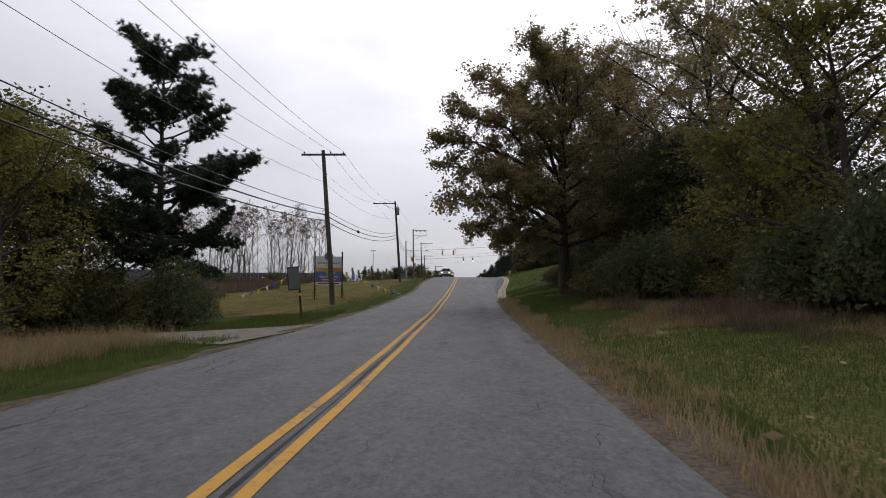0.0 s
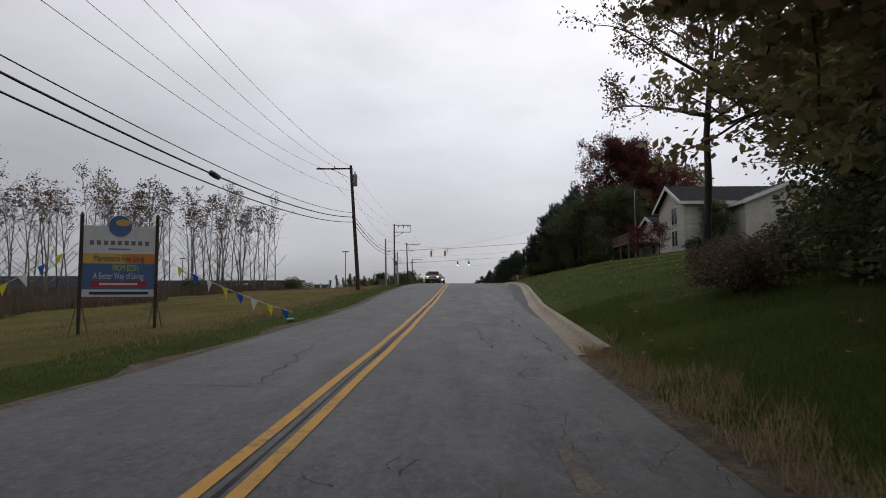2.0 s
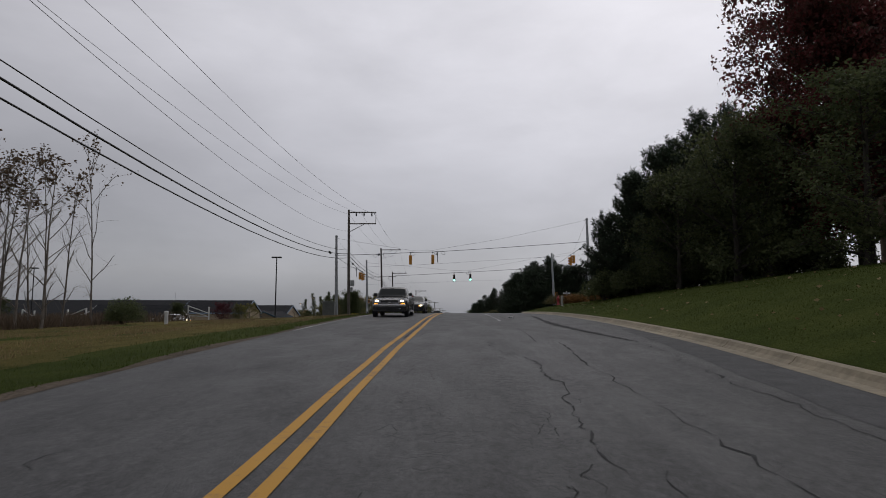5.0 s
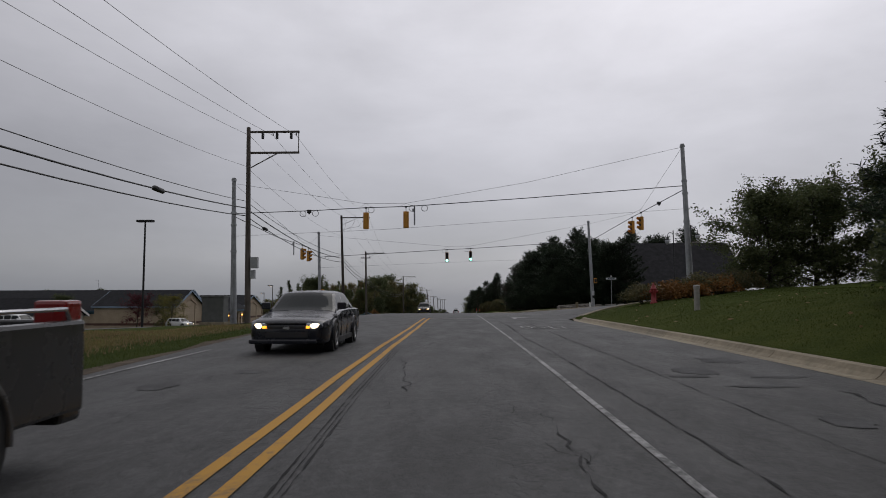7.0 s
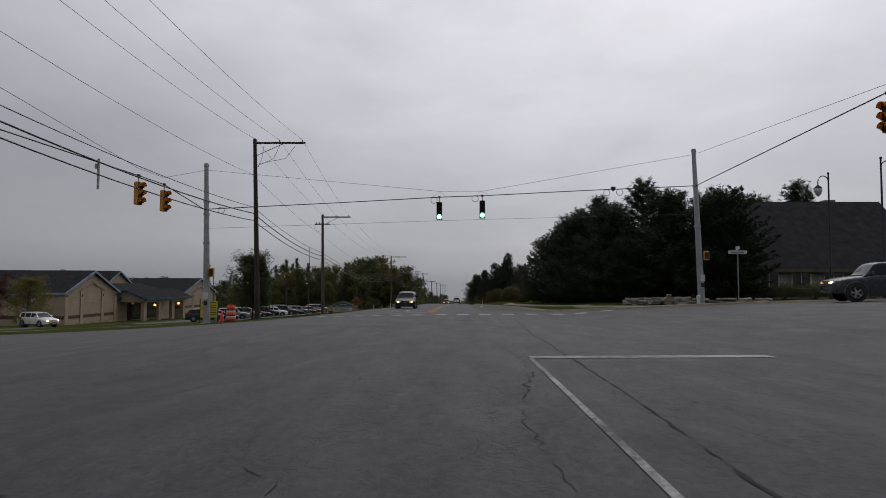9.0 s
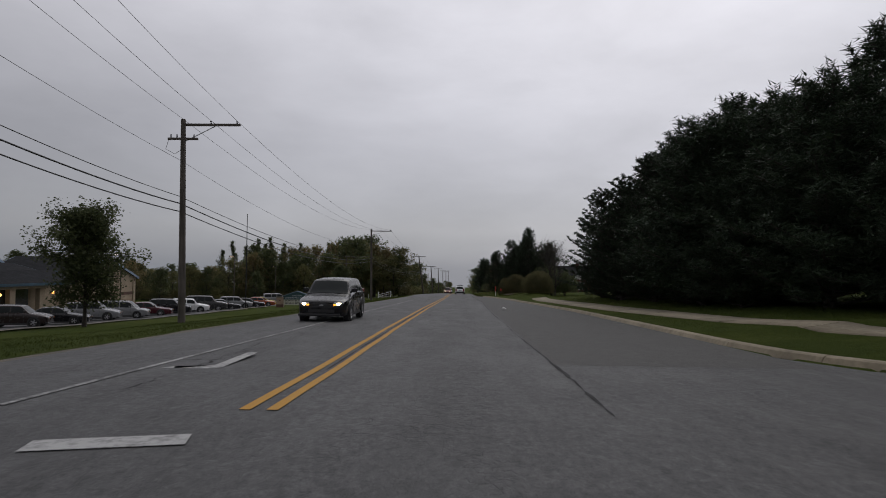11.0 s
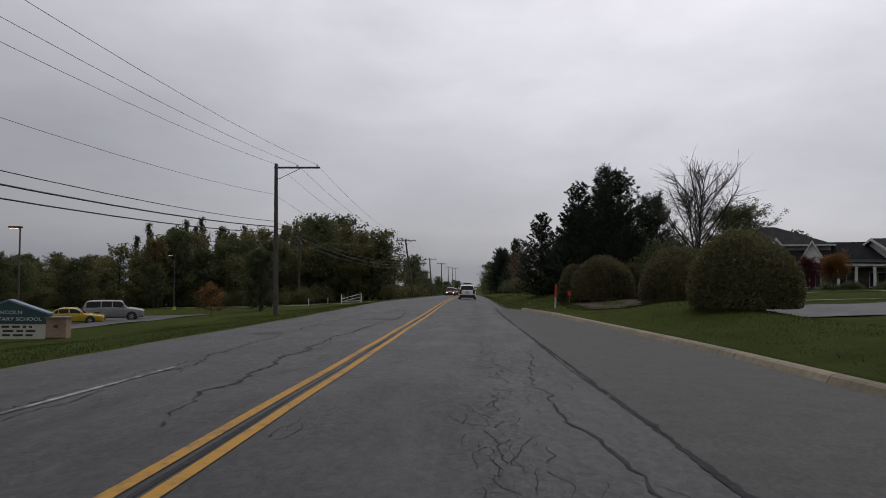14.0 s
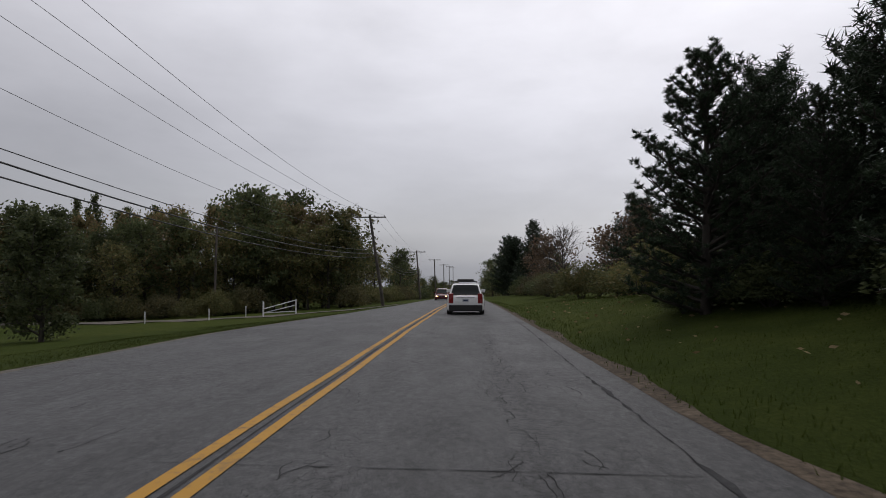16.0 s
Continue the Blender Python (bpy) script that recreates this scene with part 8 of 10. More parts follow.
blades("brown_field_weeds", 6, 90000, (-75, -17, 55, 150), 0.95, 0.05, "brown_weed", "band of tall brown field weeds", lambda x, y: (x < -23.5 - 0.05 * (y - 55) + 1.5 * np.sin(y * 0.3)) & (x > -70) & (y > 62 + 0.15 * (-20 - x)), 0)
blades("field_stubble", 7, 80000, (-26, -6, 42, 150), 0.11, 0.016, "dry_grass", "mown yellowing field grass", lambda x, y: left_of(2.0, 20)(x, y) & (np.sin(x * 0.7 + 0.1 * y) + np.sin(y * 0.23) > -0.6))
blades("green_verge", 8, 70000, (-14, -4.5, 40, 150), 0.07, 0.010, "green_grass", "short green verge grass", lambda x, y: left_of(0.25, 5.0)(x, y) & (np.random.default_rng(4).random(len(x)) > np.clip((edge_l(y) - x) / 5.0, 0, 1)))
blades("edge_grass", 12, 15000, (2.0, 6.5, 264, 332), 0.09, 0.010, "lawn_blade", "uneven grass creeping over the road's edge", right_of(0.06, 1.0))
bed_ring = lambda x, y: np.abs(np.hypot((x - 8.5) / 3.0, (y - 262.8) / 6.4) - 1.0) < 0.12
blades("bed_edge_grass", 13, 16000, (5.0, 12.4, 255.5, 270.5), 0.11, 0.011, "lawn_blade", "uneven grass round the soil bed", bed_ring)
blades("lawn_blades", 9, 90000, (2.5, 16, 52, 150), 0.045, 0.010, "lawn_blade", "short lawn grass", right_of(0.9, 11))
blades("lawn_blades", 10, 60000, (-16, -6.5, 186, 300), 0.05, 0.011, "lawn_blade", "short lawn grass", left_of(0.7, 9))
blades("lawn_blades", 11, 70000, (2.5, 13, 198, 310), 0.05, 0.011, "lawn_blade", "short lawn grass", lambda x, y: right_of(0.85, 7.5)(x, y) & ~((y < 243) & (np.abs(x - np.interp(y, (193, 200, 210, 222, 232, 237, 240.3), (11.0, 8.8, 8.0, 7.6, 7.2, 7.3, 7.6))) < 0.8)) & ~((y > 255) & (y < 270) & (x > 12)))
# fallen leaves on the lawns
rs = np.random.default_rng(77)
for nm, area, fn, cnt in (("fallen_leaves", (2.5, 14, 55, 150), right_of(0.9, 10), 420), ("fallen_leaves", (2.5, 10, 262, 300), right_of(0.6, 6), 220), ("fallen_leaves", (2, 9, 0, 52), right_of(0.6, 6), 300)):
    x, y = rs.uniform(area[0], area[1], cnt), rs.uniform(area[2], area[3], cnt)
    ok = fn(x, y)
    x, y = x[ok], y[ok]
    v, f = leaf_quads(rs, np.stack([x, y, land(x, y) + 0.07], -1), 0.13, 0.9)
    tagged(arrays(nm, v, f, "dry_grass"), "pale fallen leaves scattered on the grass", "leaves", kind="stuff")
# soil beds
def soil_bed(x, y, rx, ry, label):
    n = 26
    V = [(x, y, gz(x, y) + 0.06)]
    rr = random.Random(int(x * 10 + y))
    for k in range(n):
        a = 2 * math.pi * k / n
        q = 1 + rr.uniform(-0.12, 0.12)
        px, py = x + rx * q * math.cos(a), y + ry * q * math.sin(a)
        V.append((px, py, gz(px, py) + 0.035))
    bm = bmesh.new()
    vs = [bm.verts.new(p) for p in V]
    for k in range(n):
        bm.faces.new((vs[0], vs[1 + k], vs[1 + (k + 1) % n]))
    tagged(part("soil_bed", bm, "bare_soil"), label, "planting bed", kind="structure")


soil_bed(8.5, 262.8, 3.0, 6.4, "bare brown soil bed below the hedges")

# ---- buildings ----
def gable_block(root, x0, x1, y0, y1, z0, eave, ridge, along, wall_mat, roof_mat="roof_shingle", over=0.45, trim="white_trim", base=None, clap=0.0):
    """A gabled block: walls, gables, two roof slopes with thickness, fascia boards. along: ridge axis."""
    bm = bmesh.new()
    if along == "x":
        ym = (y0 + y1) / 2
        prism(bm, [(y0, z0 - 0.5), (y1, z0 - 0.5), (y1, eave), (ym, ridge), (y0, eave)], "x", x0, x1)
    else:
        xm = (x0 + x1) / 2
        prism(bm, [(x0, z0 - 0.5), (x1, z0 - 0.5), (x1, eave), (xm, ridge), (x0, eave)], "y", y0, y1)
    part("wall", bm, wall_mat, root)
    if along == "x":
        a0, a1, half = y0, y1, (y1 - y0) / 2
    else:
        a0, a1, half = x0, x1, (x1 - x0) / 2
    mid = (a0 + a1) / 2
    slope = (ridge - eave) / half
    for s in (-1, 1):
        e = mid + s * (half + over)
        ze = ridge - slope * (half + over)
        pts = [(mid, ridge + 0.03), (mid, ridge + 0.19), (e, ze + 0.19), (e, ze + 0.03)]
        bm = bmesh.new()
        lo, hi = (x0 - over, x1 + over) if along == "x" else (y0 - over, y1 + over)
        prism(bm, pts, along, lo, hi)
        part("roof", bm, roof_mat, root)
        for q in (lo - 0.05, hi):
            bm = bmesh.new()
            prism(bm, [(mid, ridge - 0.12), (mid, ridge + 0.20), (e, ze + 0.20), (e, ze - 0.12)], along, q, q + 0.05)
            part("fascia", bm, trim, root)
        bm = bmesh.new()
        if along == "x":
            box(bm, (lo, min(e, e + s * 0.06), ze - 0.1), (hi, max(e, e + s * 0.06), ze + 0.18))
        else:
            box(bm, (min(e, e + s * 0.06), lo, ze - 0.1), (max(e, e + s * 0.06), hi, ze + 0.18))
        part("gutter", bm, trim, root)
    if clap:
        z = z0 + 0.2
        k = 0
        while z < eave - 0.05 and k < 60:
            bm = bmesh.new()
            box(bm, (x0 - 0.012, y0 - 0.022, z), (x1 + 0.012, y0 - 0.001, z + clap * 0.94))
            part("siding_board", bm, wall_mat, root)
            z += clap
            k += 1


def window_in(root, face, a, z0, z1, w, d, trim="white_trim", mull=1, name="window"):
    """A framed window on a wall: face 'x-','x+','y-' or 'y+'; a: place along; d: the wall's plane."""
    def b(a0, a1, za, zb, dep0, dep1):
        s = -1 if face[1] == "-" else 1
        q0, q1 = sorted((d + s * dep0, d + s * dep1))
        if face[0] == "x":
            return boxed((q0, a0, za), (q1, a1, zb), 0.0)
        return boxed((a0, q0, za), (a1, q1, zb), 0.0)
    win = part(name, b(a - w / 2, a + w / 2, z0, z1, 0.005, 0.02), "window_glass", root, "dark window with pale frame")
    f = 0.07
    part("frame", b(a - w / 2 - f, a + w / 2 + f, z1, z1 + f, 0.0, 0.06), trim, win)
    part("sill", b(a - w / 2 - f, a + w / 2 + f, z0 - f, z0, 0.0, 0.09), trim, win)
    for s in (-1, 1):
        lo = a + s * w / 2
        part("frame", b(min(lo, lo + s * f), max(lo, lo + s * f), z0, z1, 0.0, 0.06), trim, win)
    for k in range(mull):
        q = a - w / 2 + w * (k + 1) / (mull + 1)
        part("mullion", b(q - 0.025, q + 0.025, z0, z1, 0.02, 0.05), trim, win)
    return win


# house on the lawn
hz0 = 5.0
hs = thing("house", "two-storey cream-sided house with dark roof and deck", "house")
gable_block(hs, 19.4, 33.0, 96.0, 103.0, hz0, 9.3, 11.0, "x", "cream_siding", clap=0.2)
window_in(hs, "x-", 98.4, 7.5, 9.0, 1.5, 19.4, mull=1)
window_in(hs, "x-", 98.4, 5.5, 6.9, 1.5, 19.4, mull=1)
window_in(hs, "y-", 30.5, 7.6, 8.9, 1.6, 95.97, mull=1)
gable_block(hs, 23.5, 31.0, 93.2, 95.9, hz0, 8.9, 10.4, "y", "cream_siding", over=0.4)
window_in(hs, "y-", 27.2, 5.6, 7.2, 1.8, 93.2, mull=2)
# deck
part("deck_floor", boxed((26.0, 90.4, 7.3), (32.0, 93.1, 7.5), 0.02), "deck_wood", hs)
for x in (26.1, 29.0, 31.9):
    part("deck_post", boxed((x - 0.08, 90.5, 4.8), (x + 0.08, 90.66, 8.4), 0.01), "deck_wood", hs)
part("deck_rail", boxed((26.0, 90.5, 8.3), (32.0, 90.62, 8.42), 0.01), "deck_wood", hs)
for k in range(24):
    part("baluster", boxed((26.15 + k * 0.245, 90.53, 7.5), (26.19 + k * 0.245, 90.57, 8.3)), "deck_wood", hs)
# low wing behind
gable_block(hs, 19.8, 30, 103.05, 112, hz0 - 0.4, 7.6, 9.1, "x", "cream_siding")
window_in(hs, "x-", 106.0, 5.2, 6.2, 1.0, 19.8, mull=1)
part("deck_floor", boxed((16.6, 104.2, 6.2), (19.7, 111, 6.35), 0.02), "deck_wood", hs)
for y in (104.3, 107.5, 110.9):
    part("deck_post", boxed((16.65, y - 0.07, 4.2), (16.8, y + 0.07, 7.3), 0.01), "deck_wood", hs)
part("deck_rail", boxed((16.65, 104.2, 7.2), (16.78, 111, 7.3), 0.01), "deck_wood", hs)
for k in range(28):
    part("baluster", boxed((16.69, 104.4 + k * 0.235, 6.35), (16.73, 104.44 + k * 0.235, 7.2)), "deck_wood", hs)
pl = thing("flower_pot", "dark round flower pot beside the house wall", "flower pot", at=(19.9, 95.3, gz(19.9, 95.3)))
bm = bmesh.new()
lathe(bm, [(0.16, 0), (0.24, 0.35), (0.26, 0.38), (0.22, 0.39)], 14)
part("pot", bm, "dark_cabinet", pl)
fl = thing("flagpole", "thin pale flagpole beside the house", "flagpole", at=(17.2, 103.5, gz(17.2, 103.5)))
tube("pole", [(0, 0, 0), (0, 0, 6.8)], [0.05, 0.03], "galvanised_steel", fl, 8)
bm = bmesh.new()
bmesh.ops.create_uvsphere(bm, u_segments=10, v_segments=6, radius=0.06, matrix=pose(0, 0, 6.85))
part("finial", bm, "chrome", fl)

# school
SB = -2.1
sc_ = thing("school", "long tan school building with dark roofs and gables", "school")


def school_gable(y0, y1, xw, depth, eave, ridge, inner=True):
    gable_block(sc_, xw - depth, xw, y0, y1, SB, eave, ridge, "x", "tan_block", over=0.35, trim="pale_blue_trim")
    part("brick_band", boxed((xw - 0.01, y0 - 0.02, SB + 1.15), (xw + 0.03, y1 + 0.02, SB + 1.55)), "red_brick", sc_)
    part("base_course", boxed((xw - 0.01, y0 - 0.03, SB - 0.4), (xw + 0.05, y1 + 0.03, SB + 0.55)), "pale_brick", sc_)
    part("brick_band", boxed((xw - depth, y0 - 0.03, SB + 1.15), (xw, y0 + 0.0, SB + 1.55)), "red_brick", sc_)
    part("string_course", boxed((xw - 0.01, y0 - 0.02, eave - 1.3), (xw + 0.04, y1 + 0.02, eave - 1.18)), "tan_block", sc_)
    for y in (y0 + 0.35, y1 - 0.35, y0 + (y1 - y0) * 0.3, y0 + (y1 - y0) * 0.7):
        part("pilaster", boxed((xw, y - 0.3, SB), (xw + 0.12, y + 0.3, eave + 0.15), 0.01), "tan_block", sc_)
        part("medallion", boxed((xw + 0.12, y - 0.13, eave - 0.55), (xw + 0.15, y + 0.13, eave - 0.25)), "red_brick", sc_)
    if inner:
        ym = (y0 + y1) / 2
        q = (y1 - y0) * 0.24
        bm = bmesh.new()
        prism(bm, [(ym - q, eave + 0.1), (ym, eave + 1.15), (ym + q, eave + 0.1), (ym + q + 0.2, eave + 0.1), (ym, eave + 1.42), (ym - q - 0.2, eave + 0.1)], "x", xw + 0.0, xw + 0.14)
        part("gable_moulding", bm, "pale_brick", sc_)


school_gable(224.6, 236.4, -47.8, 14, 2.3, 4.95)
school_gable(249.5, 260.0, -57.5, 14, 2.6, 5.3, False)
school_gable(257.0, 272.5, -47.6, 12, 1.5, 4.15)
gable_block(sc_, -62, -48.6, 236.5, 256.9, SB, 1.4, 3.2, "y", "tan_block", over=0.6, trim="teal_trim")
gable_block(sc_, -50.0, -44.6, 238.2, 253.0, 1.2, 1.25, 2.4, "y", "tan_block", over=0.35, trim="teal_trim")
for y in (239, 243.5, 248, 252):
    part("canopy_pier", boxed((-45.4, y - 0.4, SB - 0.3), (-44.9, y + 0.4, 1.25), 0.02), "tan_block", sc_)
for y in (241.5, 249.5):
    bm = bmesh.new()
    bmesh.ops.create_uvsphere(bm, u_segments=12, v_segments=8, radius=0.17, matrix=pose(-44.75, y, 0.2))
    part("wall_lamp", bm, "lamp_amber", sc_, "lit amber wall lamp")
part("entrance_glass", boxed((-48.62, 241, SB + 0.1), (-48.55, 251, 0.9)), "window_glass", sc_)
# long classroom wing
gable_block(sc_, -150, -61.9, 226, 250, SB, 1.6, 5.1, "x", "tan_block", over=0.7, trim="teal_trim")
part("teal_band", boxed((-150, 225.95, 1.0), (-62, 225.99, 1.6)), "teal_trim", sc_)
part("brick_band", boxed((-150, 225.94, SB + 1.15), (-62, 225.985, SB + 1.5)), "red_brick", sc_)
for k in range(16):
    window_in(sc_, "y-", -66 - k * 5.1, SB + 0.9, SB + 2.6, 3.0, 225.93, "teal_trim", 4)
part("roof_unit", boxed((-118, 234, 4.6), (-113, 238, 6.0), 0.05), "tan_block", sc_)
tube("aerial", [(-70, 240, 5.0), (-70, 240, 7.2), (-71, 240, 7.3)], 0.03, "galvanised_steel", sc_, 5)

# low building seen past the poplars
nh = thing("low_building", "low dark-roofed building far across the field", "building")
gable_block(nh, -120, -70, 158, 178, -0.8, 2.0, 4.6, "x", "tan_block", over=0.8)
for k in range(8):
    window_in(nh, "y-", -115 + 6 * k, 0.1, 1.4, 1.8, 157.97)
nh = thing("low_building", "small far building with a pale gable", "building")
gable_block(nh, -66, -52, 196, 205, -1.0, 1.5, 3.6, "x", "cream_siding", over=0.5)
window_in(nh, "x+", 200.5, 0.0, 1.2, 1.4, -52)

# brick houses on the right
def suburban(x, y, w, d, eave, ridge, label):
    z = gz(x + w / 2, y + 1)
    root = thing("house", label, "house", "houses past the lawn")
    gable_block(root, x, x + w, y, y + d, z - 0.3, z + eave, z + ridge, "x", "red_brick", over=0.5)
    gable_block(root, x + w * 0.32, x + w * 0.58, y - 2.2, y - 0.05, z - 0.3, z + eave - 0.2, z + eave + 2.0, "y", "red_brick", over=0.35)
    window_in(root, "y-", x + w * 0.45, z + 0.8, z + 2.2, 1.6, y - 2.2)
    bm = bmesh.new()
    xm, hw = x + w * 0.45, w * 0.13
    prism(bm, [(xm - hw * 0.8, z + eave + 0.15), (xm, z + eave + 1.8), (xm + hw * 0.8, z + eave + 0.15)], "y", y - 2.24, y - 2.2)
    part("gable_panel", bm, "white_trim", root)
    for k in range(3):
        window_in(root, "y-", x + w * (0.08 + 0.09 * k if k < 2 else 0.8), z + 0.9, z + 2.2, 1.1, y)
    window_in(root, "x-", y + d / 2, z + 0.9, z + 2.2, 1.4, x)
    part("garage_door", boxed((x - 0.03, y + 1.0, z - 0.1), (x - 0.005, y + 3.4, z + 2.2)), "white_trim", root)
    part("chimney", boxed((x + w * 0.7, y + d * 0.45, z + eave), (x + w * 0.75, y + d * 0.55, z + ridge + 0.8), 0.02), "red_brick", root)


suburban(19.5, 313, 11, 9, 2.6, 5.0, "red brick house with white gables and dark roof")


def gabled_house():
    """Brick house with a two-storey middle, a garage wing, dormers, a white gable and a columned porch."""
    z = gz(40.3, 312.6) - 0.1
    root = thing("house", "brick house with white gables, dormers and columned porch", "house", "houses past the lawn", at=(40.3, 312.6, z), turn=-28)
    root.matrix_basis = root.matrix_basis @ Matrix.Diagonal((1.12, 1.12, 1.1, 1))
    part("wall", boxed((-3.2, 0, -0.5), (4.4, 9, 5.5)), "stone_siding", root)
    bm = bmesh.new()                              # hipped roof, steeper at its near end
    low = [bm.verts.new(p) for p in ((-3.6, -0.4, 5.4), (4.8, -0.4, 5.4), (4.8, 9.4, 5.4), (-3.6, 9.4, 5.4))]
    top = [bm.verts.new(p) for p in ((-2.9, 4.5, 7.75), (-1.3, 4.5, 7.75))]
    for f in ((low[0], low[1], top[1], top[0]), (low[1], low[2], top[1]), (low[2], low[3], top[0], top[1]), (low[3], low[0], top[0]), tuple(low[::-1])):
        bm.faces.new(f)
    part("roof", bm, "house_roof", root)
    part("gutter", boxed((-3.65, -0.48, 5.25), (4.85, -0.41, 5.42)), "white_trim", root)
    gable_block(root, -9.6, -3.9, -3, 6, 0, 2.7, 5.0, "y", "red_brick", over=0.35)
    gable_block(root, -15.0, -9.65, 1, 8, 0, 2.6, 4.3, "x", "red_brick", over=0.4)
    gable_block(root, 4.45, 10.0, 0, 8, 0, 3.2, 5.6, "x", "taupe_brick", over=0.45)
    door = part("garage_door", boxed((-7.7, -3.06, 0), (-5.3, -3.01, 2.15)), "white_trim", root)
    for k in range(1, 4):
        part("panel_groove", boxed((-7.65, -3.068, 0.53 * k), (-5.35, -3.061, 0.53 * k + 0.03)), "insulator_grey", door)
    bm = bmesh.new()                              # lean-to roof over the entrance
    prism(bm, [(-2.2, 2.85), (-2.2, 3.0), (0, 4.75), (0, 4.6)], "x", -3.85, 4.4)
    part("entrance_roof", bm, "house_roof", root)
    part("gutter", boxed((-3.85, -2.28, 2.82), (1.0, -2.21, 3.0)), "white_trim", root)
    part("entrance_wall", boxed((-3.8, -1.0, 0), (1.28, -0.8, 3.3)), "taupe_brick", root)
    gable_block(root, -3.0, -1.0, -2.6, -1.05, 0, 2.6, 3.9, "y", "stone_siding", over=0.25)
    part("front_door", boxed((-2.45, -2.66, 0), (-1.55, -2.61, 2.1)), "dark_cabinet", root)
    for x in (-0.3, 0.7):
        window_in(root, "y-", x, 0.7, 2.2, 1.0, -1.0, mull=1)
    for x in (-2.5, -0.9):
        gable_block(root, x - 0.55, x + 0.55, -1.0, 1.2, 4.2, 5.3, 6.0, "y", "stone_siding", over=0.12)
        window_in(root, "y-", x, 4.3, 5.3, 0.7, -1.0, mull=1)
    gable_block(root, 1.3, 3.9, -2.6, -0.05, 0, 3.2, 5.6, "y", "taupe_brick", roof_mat="house_roof", over=0.3)
    bm = bmesh.new()
    prism(bm, [(1.45, 3.3), (2.6, 5.4), (3.75, 3.3)], "y", -2.65, -2.605)
    part("gable_panel", bm, "white_trim", root)
    window_in(root, "y-", 2.6, 0.6, 2.4, 1.5, -2.6, mull=2)
    part("porch_roof", boxed((4.0, -2.3, 3.0), (10.2, -0.02, 3.25), 0.03), "white_trim", root)
    bm = bmesh.new()
    prism(bm, [(-2.45, 3.26), (-2.45, 3.38), (0.4, 3.75), (0.4, 3.6)], "x", 4.0, 10.4)
    part("porch_shingles", bm, "roof_shingle", root)
    for x in (5.0, 6.6, 8.2, 9.8):
        col = part("porch_column", boxed((x - 0.13, -2.2, 0.9), (x + 0.13, -1.94, 3.0), 0.02), "white_trim", root)
        part("column_base", boxed((x - 0.24, -2.3, -0.3), (x + 0.24, -1.84, 0.9), 0.02), "taupe_brick", col)
    for x in (5.8, 8.6):
        window_in(root, "y-", x, 0.7, 2.3, 1.4, 0.0, mull=1)


gabled_house()
wz = gz(52, 304)
wh = thing("house", "white clapboard house behind red trees", "house", "houses past the lawn")
gable_block(wh, 50.0, 61.0, 306.0, 315.0, wz - 0.3, wz + 4.0, wz + 6.0, "x", "cream_siding", roof_mat="house_roof", over=0.5, clap=0.22)
window_in(wh, "y-", 56.0, wz + 1.0, wz + 2.4, 1.3, 305.97)
suburban(18, 330, 14, 9, 3.0, 6.0, "red brick house half hidden by bushes")
# house glimpsed beside the corner
ch = thing("house", "long low house with a big dark roof behind the pines", "house", "houses past the lawn")
cz = gz(30, 199)
gable_block(ch, 23.2, 36.6, 198.5, 210.5, cz - 0.4, cz + 2.7, 10.75, "x", "stone_siding", roof_mat="house_roof", over=0.6, trim="bronze_paint")
for k in range(5):
    window_in(ch, "y-", 24.6 + 2.5 * k, cz + 0.8, cz + 2.1, 1.4, 198.5)
window_in(ch, "x-", 203.0, cz + 0.8, cz + 2.1, 1.6, 23.2)
part("chimney", boxed((33.0, 205.2, 9.2), (33.9, 206.1, 11.2), 0.02), "stone_siding", ch)
for x, y in ((22.4, 196.2), (24.2, 195.6), (26.4, 195.4), (28.6, 195.8), (30.6, 195.3), (33.2, 195.6), (35.6, 196.0)):
    grow(bush_dark, x, y, "dark shrub before the low house", "bush", "shrubs before the low house", 0.95, 0.55)
cl = thing("garden_lamp", "black lamp post with two hanging glass lanterns", "street lamp", at=(21.5, 172 - 18.5, gz(21.5, 153.5)))
tube("post", [(0, 0, 0), (0, 0, 4.6)], [0.07, 0.05], "black_iron", cl, 8)
tube("arm", [(-0.6, 0, 4.3), (-0.4, 0, 4.6), (0, 0, 4.3), (0.4, 0, 4.6), (0.6, 0, 4.3)], 0.03, "black_iron", cl, 6)
for x in (-0.6, 0.6):
    bm = bmesh.new()
    lathe(bm, [(0.04, 4.3), (0.16, 4.15), (0.18, 3.95), (0.05, 3.75)], 12, pose(x, 0, 0))
    part("lantern", bm, "plate_pale", cl, smooth=True)

# school sign
sg = thing("school_sign", "brick school sign with green pediment and letter board", "school sign", at=(-19.55, 257.2, gz(-19.55, 257.2)), turn=6)
sg.matrix_basis = sg.matrix_basis @ Matrix.Diagonal((1, 1, 0.82, 1))
for x0, x1 in ((-2.45, -1.6), (1.6, 2.45)):
    pr = part("brick_pier", boxed((x0, -0.22, -0.2), (x1, 0.22, 1.25), 0.01), "pale_brick", sg)
    part("pier_cap", boxed((x0 - 0.05, -0.27, 1.25), (x1 + 0.05, 0.27, 1.33), 0.01), "concrete", pr)
    part("brick_foot", boxed((x0 - 0.01, -0.235, -0.2), (x1 + 0.01, -0.222, 0.25)), "red_brick", pr)
    part("star", boxed(((x0 + x1) / 2 - 0.09, -0.235, 0.75), ((x0 + x1) / 2 + 0.09, -0.222, 0.92)), "red_brick", pr)
part("letter_board", boxed((-1.6, -0.12, 0.15), (1.6, 0.12, 0.95), 0.01), "panel_cream", sg)
bm = bmesh.new()
